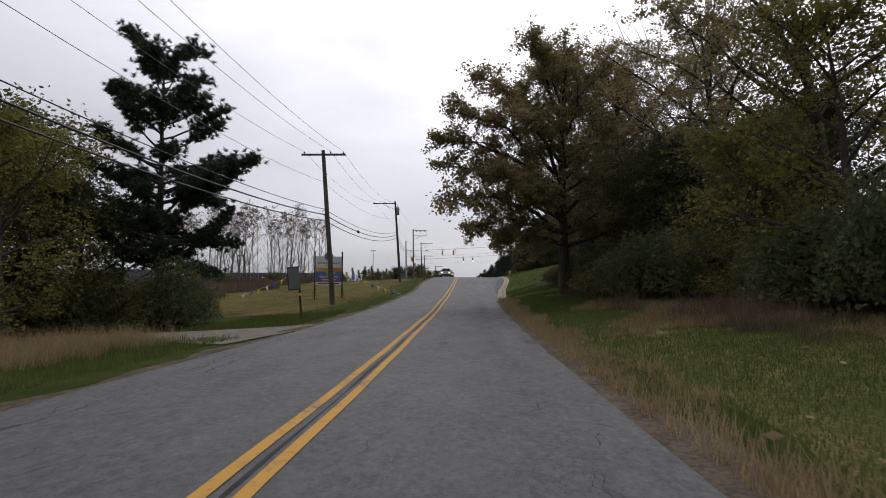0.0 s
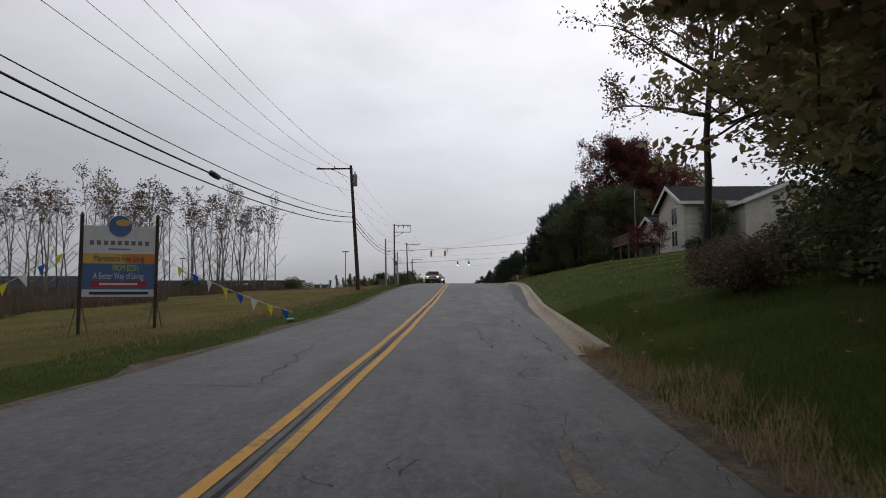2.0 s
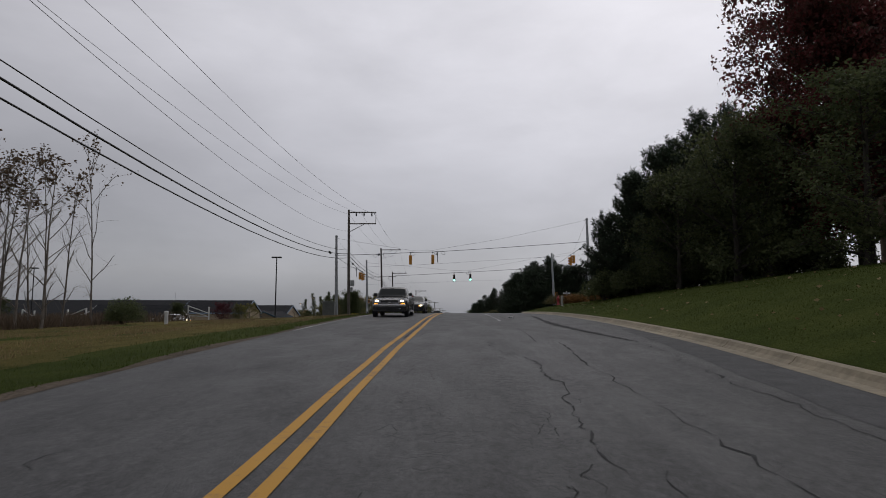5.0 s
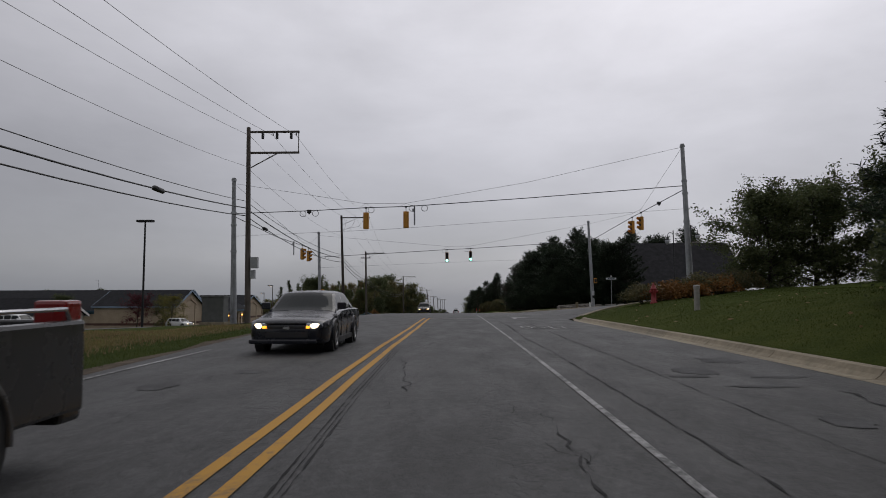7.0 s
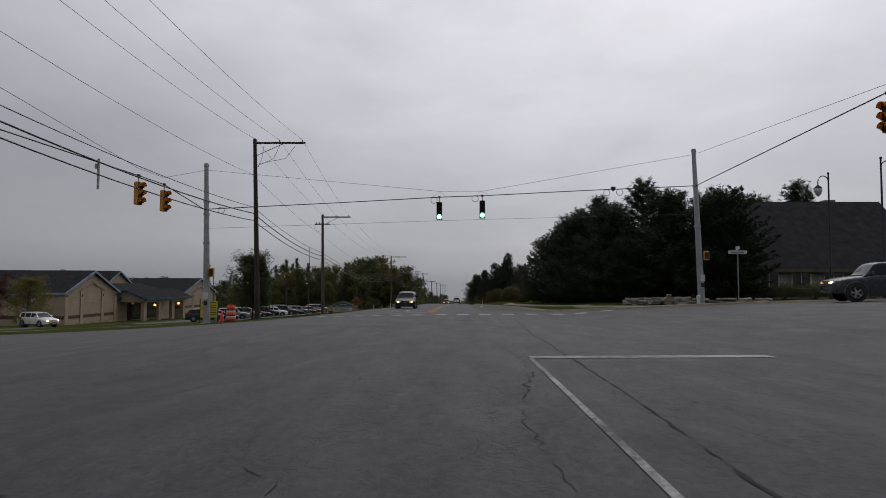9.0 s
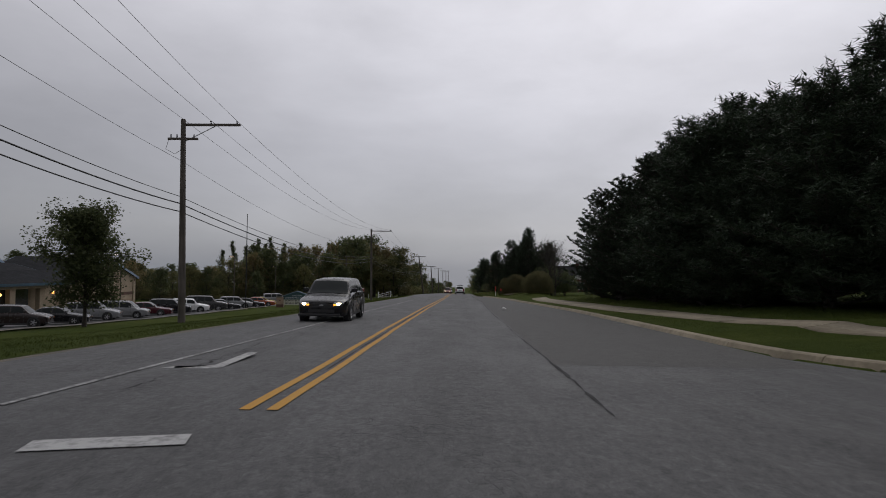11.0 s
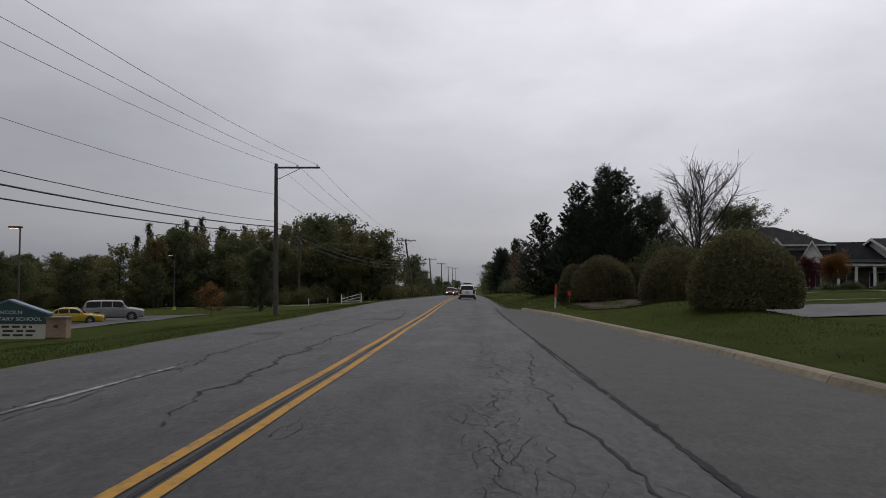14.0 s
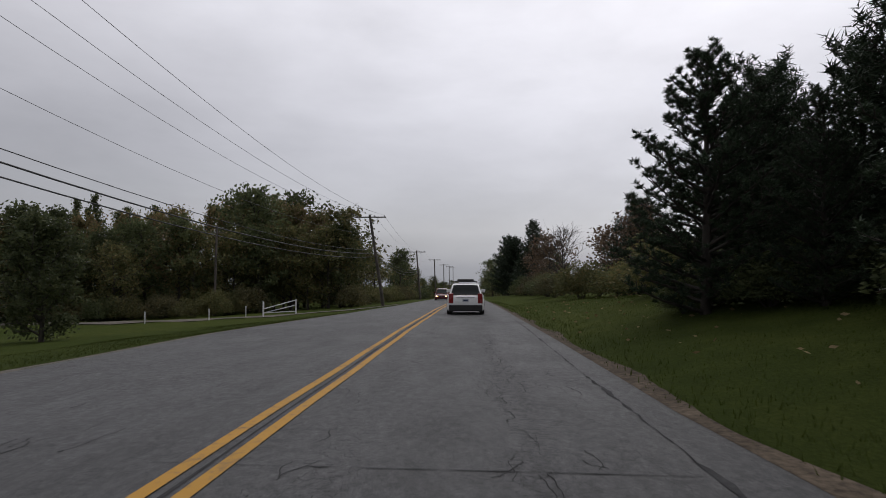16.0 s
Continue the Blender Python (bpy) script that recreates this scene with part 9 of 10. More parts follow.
prism(bm, [(-1.66, 0.95), (1.66, 0.95), (1.66, 1.45), (0, 2.15), (-1.66, 1.45)], "y", -0.15, 0.15)
part("pediment", bm, "panel_green", sg)
bm = bmesh.new()
prism(bm, [(-1.72, 1.44), (0, 2.16), (1.72, 1.44), (1.72, 1.52), (0, 2.25), (-1.72, 1.52)], "y", -0.18, 0.18)
part("pediment_edge", bm, "pale_blue_trim", sg)
fc = lambda x, zz: Matrix.Translation((x, -0.16, zz)) @ pose(0, 0, 0, 90)
words("wording", "LINCOLN", 0.27, "panel_white", sg, fc(0, 1.55), 0.004)
words("wording", "ELEMENTARY SCHOOL", 0.27, "panel_white", sg, fc(0, 1.20), 0.004)
rb = random.Random(3)
for row in range(3):
    x = -1.4
    while x < 0.9:
        ln = rb.uniform(0.12, 0.45)
        part("text_bar", boxed((x, -0.128, 0.74 - 0.22 * row), (x + ln, -0.121, 0.85 - 0.22 * row)), "ink_dark", sg)
        x += ln + 0.12


# ---- cars ----
def loft(bm, rings):
    R = [[bm.verts.new(p) for p in ring] for ring in rings]
    n = len(R[0])
    fs = []
    for a, b in zip(R, R[1:]):
        for k in range(n):
            fs.append(bm.faces.new((a[k], a[(k + 1) % n], b[(k + 1) % n], b[k])))
    fs.append(bm.faces.new(R[0][::-1]))
    fs.append(bm.faces.new(R[-1]))
    bmesh.ops.recalc_face_normals(bm, faces=fs)


SHAPES = {   # length, width, height, nose-to-axle, wheelbase, tyre radius, then hood line, cabin and tail along the length (0 nose, 1 tail)
    "sedan": dict(L=5.05, W=1.85, H=1.47, fa=0.205, ra=0.76, r=0.33, belt=0.96, hood=(0.72, 0.80, 0.93), cow=0.30, rf=0.43, rr=0.70, rb=0.845, tail=0.98, gnd=0.20, box=False),
    "suv": dict(L=4.80, W=1.90, H=1.70, fa=0.195, ra=0.78, r=0.37, belt=1.10, hood=(0.82, 0.96, 1.07), cow=0.27, rf=0.385, rr=0.885, rb=0.965, tail=1.08, gnd=0.24, box=False),
    "van": dict(L=5.05, W=1.95, H=1.72, fa=0.19, ra=0.78, r=0.34, belt=1.05, hood=(0.78, 0.92, 1.03), cow=0.21, rf=0.34, rr=0.91, rb=0.975, tail=1.04, gnd=0.20, box=False),
    "big_suv": dict(L=5.25, W=2.02, H=1.93, fa=0.19, ra=0.75, r=0.40, belt=1.25, hood=(0.98, 1.12, 1.20), cow=0.27, rf=0.36, rr=0.93, rb=0.975, tail=1.22, gnd=0.30, box=False),
    "pickup": dict(L=5.85, W=2.00, H=1.76, fa=0.165, ra=0.755, r=0.40, belt=1.16, hood=(0.95, 1.04, 1.11), cow=0.25, rf=0.335, rr=0.575, rb=0.615, tail=1.22, gnd=0.30, box=True),
}


def car(name, kind, paint, label, at, heading, lights=False, group="", chrome=False, rails=False, mirrors=True, size=0.88):
    """heading: degrees; 0 faces +y."""
    q = SHAPES[kind]
    L, W, H, belt, gnd = q["L"], q["W"] / 2, q["H"], q["belt"], q["gnd"]
    root = thing(name, label, "pickup truck" if kind == "pickup" else "car", group, at=at, turn=heading)
    root.matrix_basis = root.matrix_basis @ Matrix.Diagonal((size, size, size, 1))
    Y = lambda s: L * (0.5 - s)
    h0, h1, h2 = q["hood"]

    sx = np.unique(np.concatenate([np.linspace(0, 0.02, 4), np.linspace(0.02, 0.14, 9), np.linspace(0.14, 0.9, 26), np.linspace(0.9, 1.0, 10)]))
    end = q["rb"] if q["box"] else 1.0
    sx = np.unique(np.append(sx[sx <= end], end))
    tail_top = belt if q["box"] else q["tail"]
    top = pchip((0, 0.05, 0.12, 0.20, q["cow"], q["cow"] + 0.12, 0.80, 1.0), (h0 - 0.02, h0 + 0.05, h1, (h1 + h2) / 2, h2, belt, belt + 0.01, tail_top - 0.03))(sx)
    nose = 0.055 if q["box"] else 0.10
    bend = np.sqrt(np.clip(1 - (1 - np.clip(sx / nose, 0, 1)) ** 2, 0, 1))
    stern = np.ones_like(sx) if q["box"] else np.sqrt(np.clip(1 - (1 - np.clip((1 - sx) / 0.05, 0, 1)) ** 2, 0, 1))
    wide = W * (0.74 + 0.26 * bend) * (0.86 + 0.14 * stern)
    top = top - 0.11 * (1 - np.sqrt(np.clip(1 - (1 - np.clip(sx / 0.03, 0, 1)) ** 2, 0, 1))) - 0.10 * (1 - stern)
    low = gnd + 0.10 * (1 - bend) + 0.14 * (1 - stern)
    waist = np.interp(sx, (0, 0.25, 0.5, 1), (0.58, 0.60, 0.62, 0.62))
    shoulder = np.interp(sx, (0, 0.12, q["cow"], q["cow"] + 0.1, 1), (0.90, 0.88, 0.90, 0.95, 0.95))

    def section(i):
        w, zt, zb = wide[i], top[i], low[i]
        zm = zb + (zt - zb) * waist[i]
        sh = shoulder[i]
        half = [(0.90, zb), (0.965, zb + 0.05), (0.985, zb + 0.14), (1.0, zm), (0.995, zm + (zt - zm) * 0.35), (0.985, zm + (zt - zm) * 0.62), (0.97, zm + (zt - zm) * 0.80), (sh + 0.02, zt - 0.035), (sh - 0.03, zt - 0.008), (sh - 0.10, zt + 0.006), (0.62, zt + 0.020), (0.30, zt + 0.030), (0.0, zt + 0.033)]
        pts = [(-w * x, z) for x, z in half] + [(w * x, z) for x, z in half[-2::-1]]
        return [(x, Y(sx[i]), z) for x, z in pts]
    bm = bmesh.new()
    loft(bm, [section(i) for i in range(len(sx))])
    body_ob = part("body", bm, paint, root, smooth=True)
    body_ob.data.set_sharp_from_angle(angle=radians(48))
    # glasshouse: one smooth surface, parted into roof and pillars, windshield, rear and side windows
    wb, wt = W * 0.90, W * 0.72
    tz = belt if q["box"] else q["tail"]
    cuts = {"sedan": [(0.36, 0.53), (0.545, 0.69), (0.70, 0.76)], "suv": [(0.33, 0.52), (0.535, 0.71), (0.725, 0.87)], "van": [(0.30, 0.50), (0.515, 0.70), (0.715, 0.90)], "big_suv": [(0.32, 0.50), (0.515, 0.68), (0.695, 0.92)], "pickup": [(0.30, 0.455), (0.47, 0.575)]}[kind]
    cu = np.unique(np.round(np.concatenate([np.linspace(q["cow"] - 0.01, q["rf"], 9), np.linspace(q["rf"], q["rr"], 14), np.linspace(q["rr"], q["rb"], 7), [v for ab in cuts for v in ab]]), 4))
    roof = np.interp(cu, (q["cow"] - 0.01, q["rf"], (q["rf"] + q["rr"]) / 2, q["rr"], q["rb"]), (h2 - 0.03, H - 0.045, H, H - 0.035, tz - 0.02))
    roof = np.array([np.mean(np.interp(np.linspace(c - 0.025, c + 0.025, 7), cu, roof)) for c in cu])
    rows = []
    side = (0.0, 0.10, 0.32, 0.55, 0.78, 0.90, 1.0)
    over = ((0.90, 0.022), (0.78, 0.036), (0.45, 0.05), (0.0, 0.055))
    for c, zt in zip(cu, roof):
        zb = belt - 0.06
        f = max(0.0, min(1.0, (zt - belt) / (H - belt)))
        w2 = wb + (wt - wb) * f
        ze = max(zt - 0.055 * (0.3 + 0.7 * f), zb + 0.004)
        half = [(wb + (w2 - wb) * v + 0.02 * math.sin(math.pi * v), zb + (ze - zb) * v) for v in side]
        half += [(w2 * x, ze + dz) for x, dz in over]
        rows.append([(-x, Y(c), z) for x, z in half] + [(x, Y(c), z) for x, z in half[-2::-1]])
    nv = len(rows[0])
    ns = len(side)
    groups = {}
    for i in range(len(cu) - 1):
        c = (cu[i] + cu[i + 1]) / 2
        for j in range(nv - 1):
            jj = min(j, nv - 2 - j)
            key = "cabin"
            if jj < ns - 1:
                hit = [k for k, (a, b) in enumerate(cuts) if a < c < b]
                if hit and 1 <= jj <= ns - 3 and roof[i] > belt + 0.12 and roof[i + 1] > belt + 0.12:
                    key = ("side_window", hit[0], j < nv / 2)
            elif jj >= ns:
                if c < q["rf"] - 0.008:
                    key = "windshield"
                elif c > q["rr"] + 0.006 and roof[i + 1] > tz - 0.01:
                    key = "rear_window"
            groups.setdefault(key, []).append((i * nv + j, i * nv + j + 1, (i + 1) * nv + j + 1, (i + 1) * nv + j))
    flat = [v for r in rows for v in r]
    for key, quads in groups.items():
        nm = key if isinstance(key, str) else key[0]
        used = sorted({v for f in quads for v in f})
        at_ = {v: k for k, v in enumerate(used)}
        bm = bmesh.new()
        vs = [bm.verts.new(flat[v]) for v in used]
        for f in quads:
            bm.faces.new([vs[at_[v]] for v in f])
        bmesh.ops.recalc_face_normals(bm, faces=bm.faces[:])
        if nm != "cabin":
            bmesh.ops.solidify(bm, geom=bm.faces[:], thickness=0.004)
        ob = part(nm, bm, paint if nm == "cabin" else "car_glass", root, smooth=True)
        ob.data.set_sharp_from_angle(angle=radians(40))
    for s in (-1, 1):
        for i, (a, b) in enumerate(cuts[:2]):
            part("door_handle", boxed((min(s * (W - 0.01), s * (W + 0.03)), Y(b - 0.02), belt - 0.16), (max(s * (W - 0.01), s * (W + 0.03)), Y(b - 0.055), belt - 0.12), 0.008), "chrome" if chrome else paint, root)
        if mirrors:
            bm2 = bmesh.new()
            x0, x1 = sorted((s * (wb + 0.02), s * (wb + 0.24)))
            box(bm2, (x0, Y(0.335), belt + 0.02), (x1, Y(0.315), belt + 0.19), 0.025)
            part("wing_mirror", bm2, "black_plastic" if kind == "pickup" else paint, root)
        # shut lines of the doors and the fender line
        lines = [cuts[0][0] + 0.005, cuts[0][1] + 0.0075, cuts[1][1] + 0.006]
        for a in lines:
            part("shut_line", boxed((min(s * (W - 0.05), s * (W + 0.003)), Y(a) - 0.005, gnd + 0.10), (max(s * (W - 0.05), s * (W + 0.003)), Y(a) + 0.005, belt - 0.09)), "black_plastic", root)
        part("side_moulding", boxed((min(s * (W - 0.03), s * (W + 0.012)), Y(cuts[1][1]), gnd + 0.36), (max(s * (W - 0.03), s * (W + 0.012)), Y(cuts[0][0] + 0.01), gnd + 0.42), 0.008), paint if kind != "pickup" else "black_plastic", root)
        part("sill_trim", boxed((min(s * (W - 0.04), s * (W + 0.006)), Y(q["ra"] - 0.08), gnd - 0.03), (max(s * (W - 0.04), s * (W + 0.006)), Y(q["fa"] + 0.08), gnd + 0.10), 0.012), "black_plastic", root)
    # wheels
    for sy, s in ((q["fa"], -1), (q["fa"], 1), (q["ra"], -1), (q["ra"], 1)):
        R_ = q["r"]
        bm2 = bmesh.new()
        cyl(bm2, (s * (W - 0.20), Y(sy), R_), (s * (W + 0.008), Y(sy), R_), R_ + 0.085, None, 24)
        part("wheel_arch", bm2, "black_plastic", root)
        bm2 = bmesh.new()                    # rolled lip over the wheel
        lip = 0.075 if kind in ("pickup", "big_suv") else 0.04
        prev = None
        for k in range(15):
            a = math.radians(-8 + 196 * k / 14)
            row = []
            for rr, xo in ((R_ + 0.07, W - 0.06), (R_ + 0.07, W + 0.02), (R_ + 0.07 + lip * 0.7, W + 0.024), (R_ + 0.07 + lip, W - 0.06)):
                row.append(bm2.verts.new((s * xo, Y(sy) + rr * math.cos(a), R_ + rr * math.sin(a))))
            if prev:
                for i in range(3):
                    bm2.faces.new((prev[i], prev[i + 1], row[i + 1], row[i]))
            prev = row
        bmesh.ops.recalc_face_normals(bm2, faces=bm2.faces[:])
        part("arch_lip", bm2, paint, root, smooth=True)
        turn_m = Matrix.Translation((s * (W - 0.085), Y(sy), R_)) @ pose(0, 0, 0, 0, 90 * s, 0)
        bm2 = bmesh.new()
        lathe(bm2, [(R_ * 0.62, -0.11), (R_ * 0.93, -0.115), (R_, -0.08), (R_, 0.08), (R_ * 0.93, 0.125), (R_ * 0.66, 0.13), (R_ * 0.62, 0.10)], 26, turn_m)
        ty = part("tyre", bm2, "tyre_rubber", None, smooth=True)
        wh = part("wheel", boxed((s * (W - 0.16) - 0.02, Y(sy) - 0.05, R_ - 0.05), (s * (W - 0.16) + 0.02, Y(sy) + 0.05, R_ + 0.05)), "black_plastic", root)
        ty.parent = wh
        bm2 = bmesh.new()
        lathe(bm2, [(0.0, 0.115), (R_ * 0.14, 0.115), (R_ * 0.16, 0.09)], 14, turn_m)
        for k in range(5):
            box(bm2, (-R_ * 0.09, 0.02, 0.07), (R_ * 0.09, R_ * 0.60, 0.105), 0.0, turn_m @ pose(0, 0, 0, 0, 0, 72 * k))
        lathe(bm2, [(R_ * 0.56, 0.07), (R_ * 0.63, 0.12), (R_ * 0.65, 0.07)], 26, turn_m)
        part("rim", bm2, "alloy", wh)
    # face
    fy = Y(0.0)
    lamp = "headlamp_glow" if lights else "plate_pale"
    for s in (-1, 1):
        x0, x1 = sorted((s * W * 0.52, s * W * 0.90))
        lh = 0.20 if kind == "pickup" else 0.13
        bm2 = bmesh.new()
        swing = 10 if kind == "pickup" else 24
        hub = Matrix.Translation((s * W * 0.70, fy - (0.015 if kind == "pickup" else 0.02), h0 - 0.16)) @ pose(0, 0, 0, 0, 0, -s * swing)
        box(bm2, (-W * 0.20, -0.16, 0.0), (W * 0.20, 0.012, lh), 0.03, hub)
        hl = part("headlight", bm2, "plate_pale", root, "headlight switched on" if lights else "")
        bm2 = bmesh.new()
        lathe(bm2, [(0.0, 0.025), (0.06, 0.018), (0.085, 0.0)], 14, hub @ Matrix.Translation((0, 0.008, lh / 2)) @ Matrix.Diagonal((1.45, 1, 0.72, 1)) @ pose(0, 0, 0, -90))
        part("bulb", bm2, lamp, hl)
        bm2 = bmesh.new()
        if kind == "pickup":
            box(bm2, (x0 + (0.1 if s > 0 else 0.05), fy - 0.12, h0 - 0.29), (x1 - (0.05 if s > 0 else 0.1), fy + 0.0, h0 - 0.19), 0.015)
        else:
            box(bm2, (-s * W * 0.17 - 0.04, -0.05, 0.01), (-s * W * 0.17 + 0.04, 0.016, 0.07), 0.01, hub)
        part("turn_signal", bm2, "turn_glow" if lights else "panel_orange", root)
        ty_ = Y(1.0)
        x0, x1 = sorted((s * W * 0.66, s * W * 0.93))
        bm2 = bmesh.new()
        if kind in ("sedan",):
            box(bm2, (x0, ty_ - 0.01, q["tail"] - 0.32), (x1, ty_ + 0.25, q["tail"] - 0.14), 0.02)
        else:
            box(bm2, (x0 if s > 0 else x0, ty_ - 0.01, q["tail"] - 0.42), (x1, ty_ + 0.22, q["tail"] + 0.10), 0.03)
        part("tail_light", bm2, "tail_red", root)
    gm = "chrome" if chrome else "black_plastic"
    if kind == "pickup":
        frame_ = part("grille_frame", boxed((-W * 0.60, fy - 0.05, h0 - 0.04), (W * 0.60, fy + 0.03, h0 + 0.01), 0.012), "chrome", root)
        part("frame_rail", boxed((-W * 0.60, fy - 0.05, h0 - 0.37), (W * 0.60, fy + 0.03, h0 - 0.33), 0.010), "chrome", frame_)
        part("frame_bar", boxed((-W * 0.58, fy - 0.03, h0 - 0.215), (W * 0.58, fy + 0.035, h0 - 0.165), 0.012), "chrome", frame_)
        part("lower_valance", boxed((-W * 0.86, fy - 0.25, gnd - 0.02), (W * 0.86, fy - 0.01, gnd + 0.25), 0.05), "black_plastic", root)
        for s in (-1, 1):
            x0, x1 = sorted((s * W * 0.50, s * W * 0.70))
            part("fog_lamp", boxed((x0, fy - 0.06, gnd + 0.10), (x1, fy + 0.0, gnd + 0.20), 0.03), "plate_pale", root)
    part("grille", boxed((-W * (0.58 if kind == "pickup" else 0.50), fy - 0.08, h0 - 0.35 if kind == "pickup" else h0 - 0.17), (W * (0.58 if kind == "pickup" else 0.50), fy + 0.004, h0 - 0.02 if kind == "pickup" else h0 - 0.09), 0.02), "black_plastic", root)
    for k in range(0 if kind == "pickup" else 3 if kind == "big_suv" else 1):
        zz = h0 - 0.04 - 0.10 * k
        part("grille_bar", boxed((-W * 0.52, fy - 0.03, zz - 0.012), (W * 0.52, fy + 0.018, zz + 0.016), 0.006), gm, root)
    bm2 = bmesh.new()
    prism(bm2, [(-0.09, h0 - 0.14), (-0.05, h0 - 0.11), (0.05, h0 - 0.11), (0.09, h0 - 0.14), (0.05, h0 - 0.17), (-0.05, h0 - 0.17)], "y", fy + 0.0, fy + 0.022)
    part("badge", bm2, "chrome", root)
    part("lower_intake", boxed((-W * 0.55, fy - 0.1, gnd + 0.14), (W * 0.55, fy + 0.003, gnd + 0.30), 0.03), "black_plastic", root)
    part("front_bumper", boxed((-W * (0.93 if kind == "pickup" else 0.76), fy - 0.22, gnd + 0.02 if kind != "pickup" else gnd + 0.26), (W * 0.93, fy + 0.03, gnd + 0.13 if kind != "pickup" else gnd + 0.42), 0.04), "chrome" if kind == "pickup" else ("black_plastic" if kind != "sedan" else paint), root)
    by = Y(1.0)
    part("rear_bumper", boxed((-W * 0.92, by - 0.06, gnd + 0.02), (W * 0.92, by + 0.25, gnd + 0.34), 0.05), "black_plastic" if kind in ("suv", "big_suv", "van") else paint, root)
    pl_ = part("number_plate", boxed((-0.16, by - 0.018, gnd + 0.50), (0.16, by + 0.08, gnd + 0.66), 0.005), "plate_pale", root)
    part("plate_bar", boxed((-0.12, by - 0.024, gnd + 0.55), (0.12, by - 0.019, gnd + 0.61)), "ink_navy", pl_)
    if kind not in ("sedan", "pickup"):
        part("tailgate_trim", boxed((-W * 0.5, by - 0.015, gnd + 0.70), (W * 0.5, by + 0.08, gnd + 0.74), 0.008), "chrome", root)
    if rails:
        for s in (-1, 1):
            tube("roof_rail", [(s * wt * 0.88, Y(q["rf"] + 0.06), H + 0.0), (s * wt * 0.88, Y(q["rf"] + 0.10), H + 0.06), (s * wt * 0.88, Y(q["rr"] - 0.04), H + 0.06), (s * wt * 0.88, Y(q["rr"]), H - 0.01)], 0.02, "black_plastic", root, 6)
    if q["box"]:
        y1, y2 = Y(q["rb"] + 0.005), Y(1.0)
        for s in (-1, 1):
            x0, x1 = sorted((s * W, s * (W - 0.10)))
            part("bed_side", boxed((x0, y2 + 0.05, gnd + 0.12), (x1, y1, belt), 0.035), paint, root)
        part("tailgate", boxed((-W + 0.1, y2 + 0.02, gnd + 0.35), (W - 0.1, y2 + 0.10, belt), 0.02), paint, root)
        part("bed_floor", boxed((-W + 0.08, y2 + 0.08, gnd + 0.25), (W - 0.08, y1, gnd + 0.42)), "black_plastic", root)
        part("bed_front", boxed((-W + 0.08, y1 - 0.06, gnd + 0.25), (W - 0.08, y1 - 0.004, belt)), paint, root)
        for s in (-1, 1):
            tube("step_bar", [(s * (W + 0.05), Y(q["fa"] + 0.10), gnd - 0.02), (s * (W + 0.06), Y(0.6), gnd - 0.02)], 0.035, "chrome", root, 8)
            tube("bed_rail", [(s * (W - 0.05), y2 + 0.2, belt), (s * (W - 0.05), y2 + 0.25, belt + 0.09), (s * (W - 0.05), y1 - 0.25, belt + 0.09), (s * (W - 0.05), y1 - 0.2, belt)], 0.02, "chrome", root, 6)
    return root


def on_tar(x, y):
    return (x, y, float(road_z(y)) + 0.008)


c1 = car("suv", "suv", "paint_white", "white crossover car driving ahead with roof rack", on_tar(0.05, 295.6), 0, rails=True)
part("roof_load", boxed((-0.45, -1.2, 1.74), (0.45, -0.3, 1.90), 0.05), "black_plastic", c1)
part("cross_bar", boxed((-0.62, -0.2, 1.75), (0.62, -0.14, 1.79), 0.01), "black_plastic", c1)
part("cross_bar", boxed((-0.62, -1.4, 1.75), (0.62, -1.34, 1.79), 0.01), "black_plastic", c1)
p_slope = math.degrees(math.atan2(float(road_z(123) - road_z(117)), 6))
c2 = car("pickup_truck", "pickup", "paint_graphite", "dark grey pickup truck coming with headlights on", on_tar(-3.6, 119.3), 180, lights=True, chrome=True)
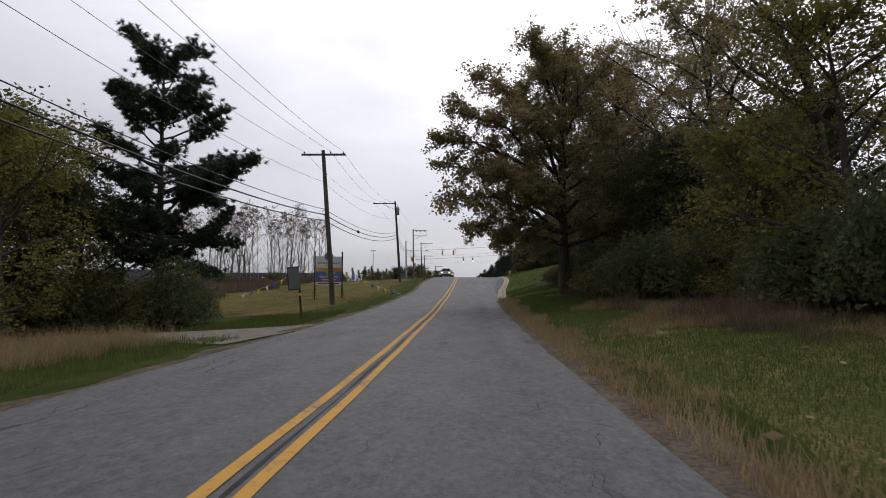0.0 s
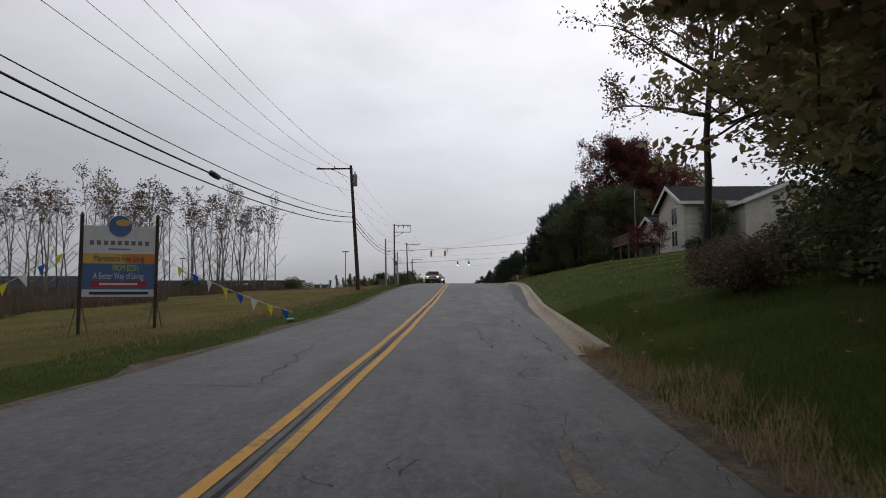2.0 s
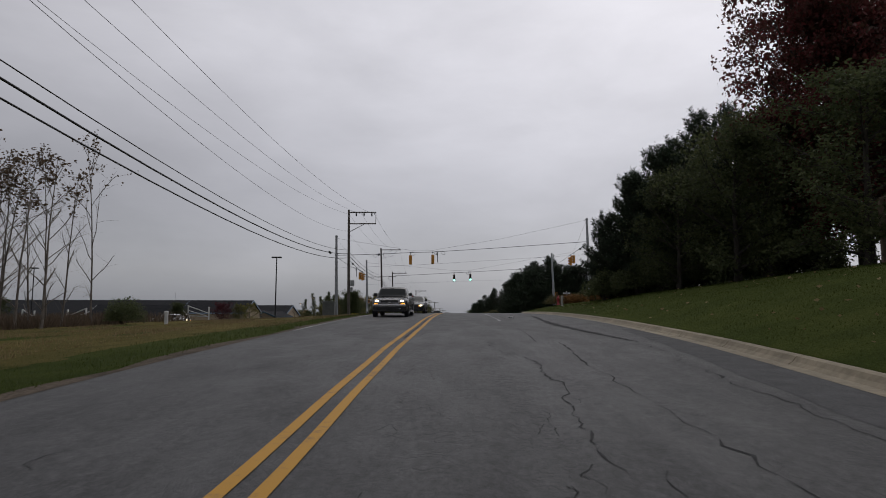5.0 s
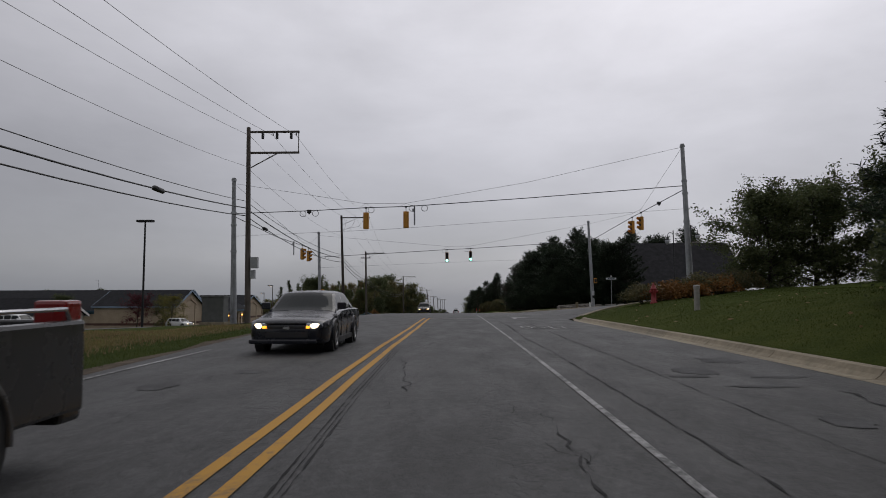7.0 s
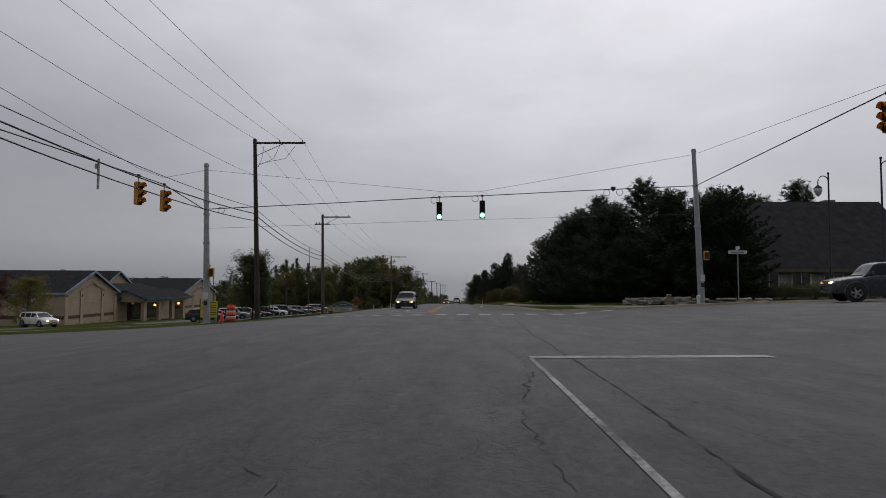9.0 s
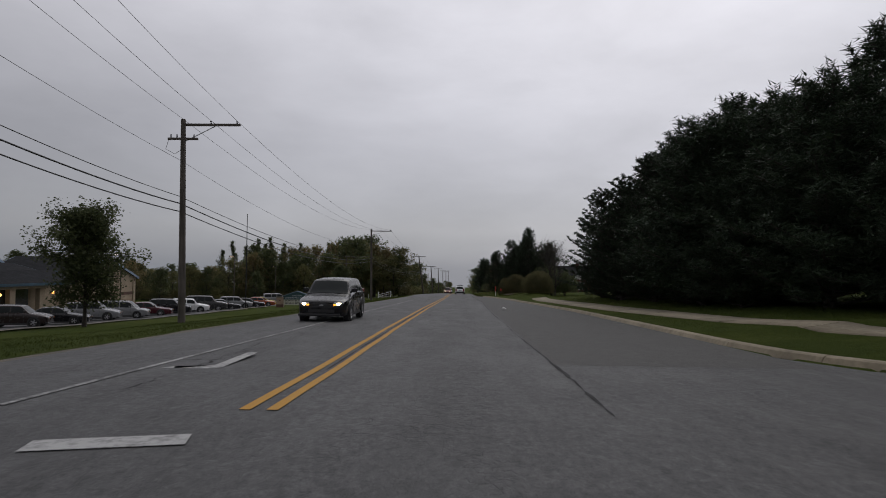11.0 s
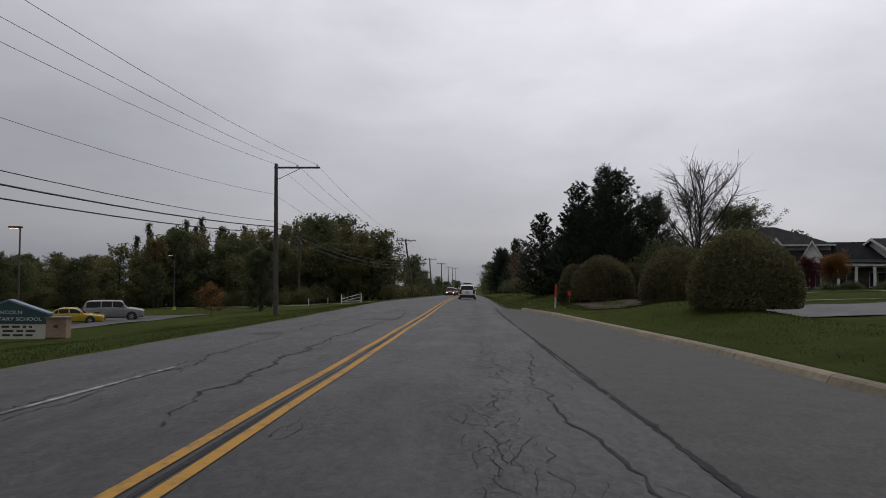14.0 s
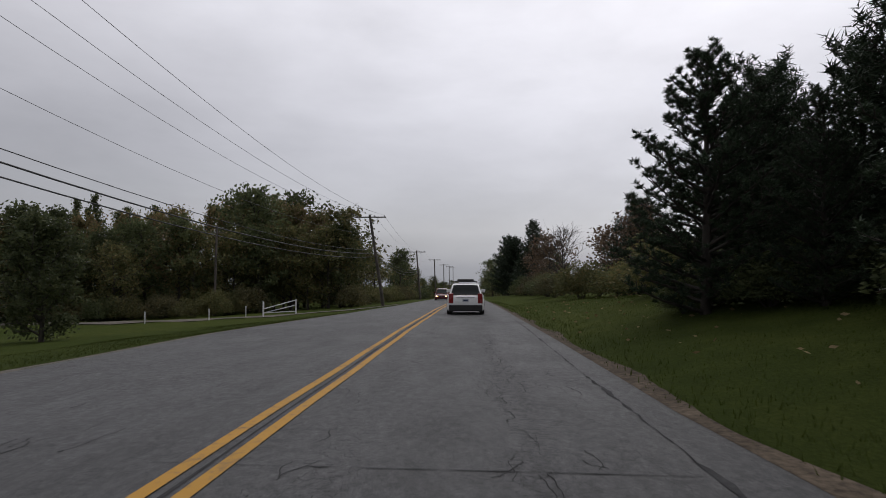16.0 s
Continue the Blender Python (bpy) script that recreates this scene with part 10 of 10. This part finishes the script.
c2.rotation_euler.x = -radians(p_slope)
car("sedan", "sedan", "paint_navy", "dark blue sedan coming with headlights on", on_tar(-3.40, 132.1), 180, lights=True)
car("suv", "suv", "paint_black", "black car coming with headlights on", on_tar(-4.3, 204.0), 180, lights=True)
car("minivan", "van", "paint_red", "dark red minivan coming with headlights on", on_tar(-3.3, 346), 180, lights=True)
car("suv", "suv", "paint_steel", "dark car following the red minivan", on_tar(-3.2, 366), 180)


def on_land(x, y, lift=0.05):
    return (x, y, float(open_land(x, y)) + lift)


car("jeep", "big_suv", "paint_steel", "grey-blue off-road car waiting in the side street", on_land(18.8, 176.3, 0.0), 78, lights=True, chrome=True)
car("suv", "suv", "paint_white", "white crossover car near the school", on_land(-39.5, 207.5, 0.1), 250, lights=True, size=0.82)
car("suv", "suv", "paint_white", "white crossover car near the school", on_land(-41, 176.0), 262, lights=True)
LOT = [("suv", "paint_brown", "dark brown crossover parked at the school"), ("sedan", "paint_black", "black sedan parked at the school"), ("suv", "paint_silver", "silver crossover parked at the school"),
       ("van", "paint_silver", "silver minivan parked at the school"), ("sedan", "paint_maroon", "maroon sedan parked at the school"), ("suv", "paint_black", "black crossover parked at the school"), ("suv", "paint_white", "white crossover parked at the school"),
       ("big_suv", "paint_graphite", "dark grey large car parked at the school"), ("sedan", "paint_black", "black sedan parked at the school"), ("suv", "paint_silver", "silver crossover parked at the school"),
       ("sedan", "paint_black", "black sedan parked at the school"), ("sedan", "paint_orange", "orange-red sedan parked at the school")]
for k, (kind, paint, lab) in enumerate(LOT):
    y = 223 + k * 4.1
    x = -29.8 + 0.18 * k
    car("parked_car", kind, paint, lab, (x, y, gz(x, y) + 0.06), -72, group="cars in the school lot")
car("parked_car", "sedan", "paint_yellow", "yellow coupe parked at the school", (-31.0, 279.3, gz(-31, 279.3) + 0.06), -66, group="cars in the school lot")
car("parked_car", "big_suv", "paint_silver", "silver large car parked at the lot's edge", (-29.6, 282.6, gz(-29.6, 282.6) + 0.06), -66, group="cars in the school lot")
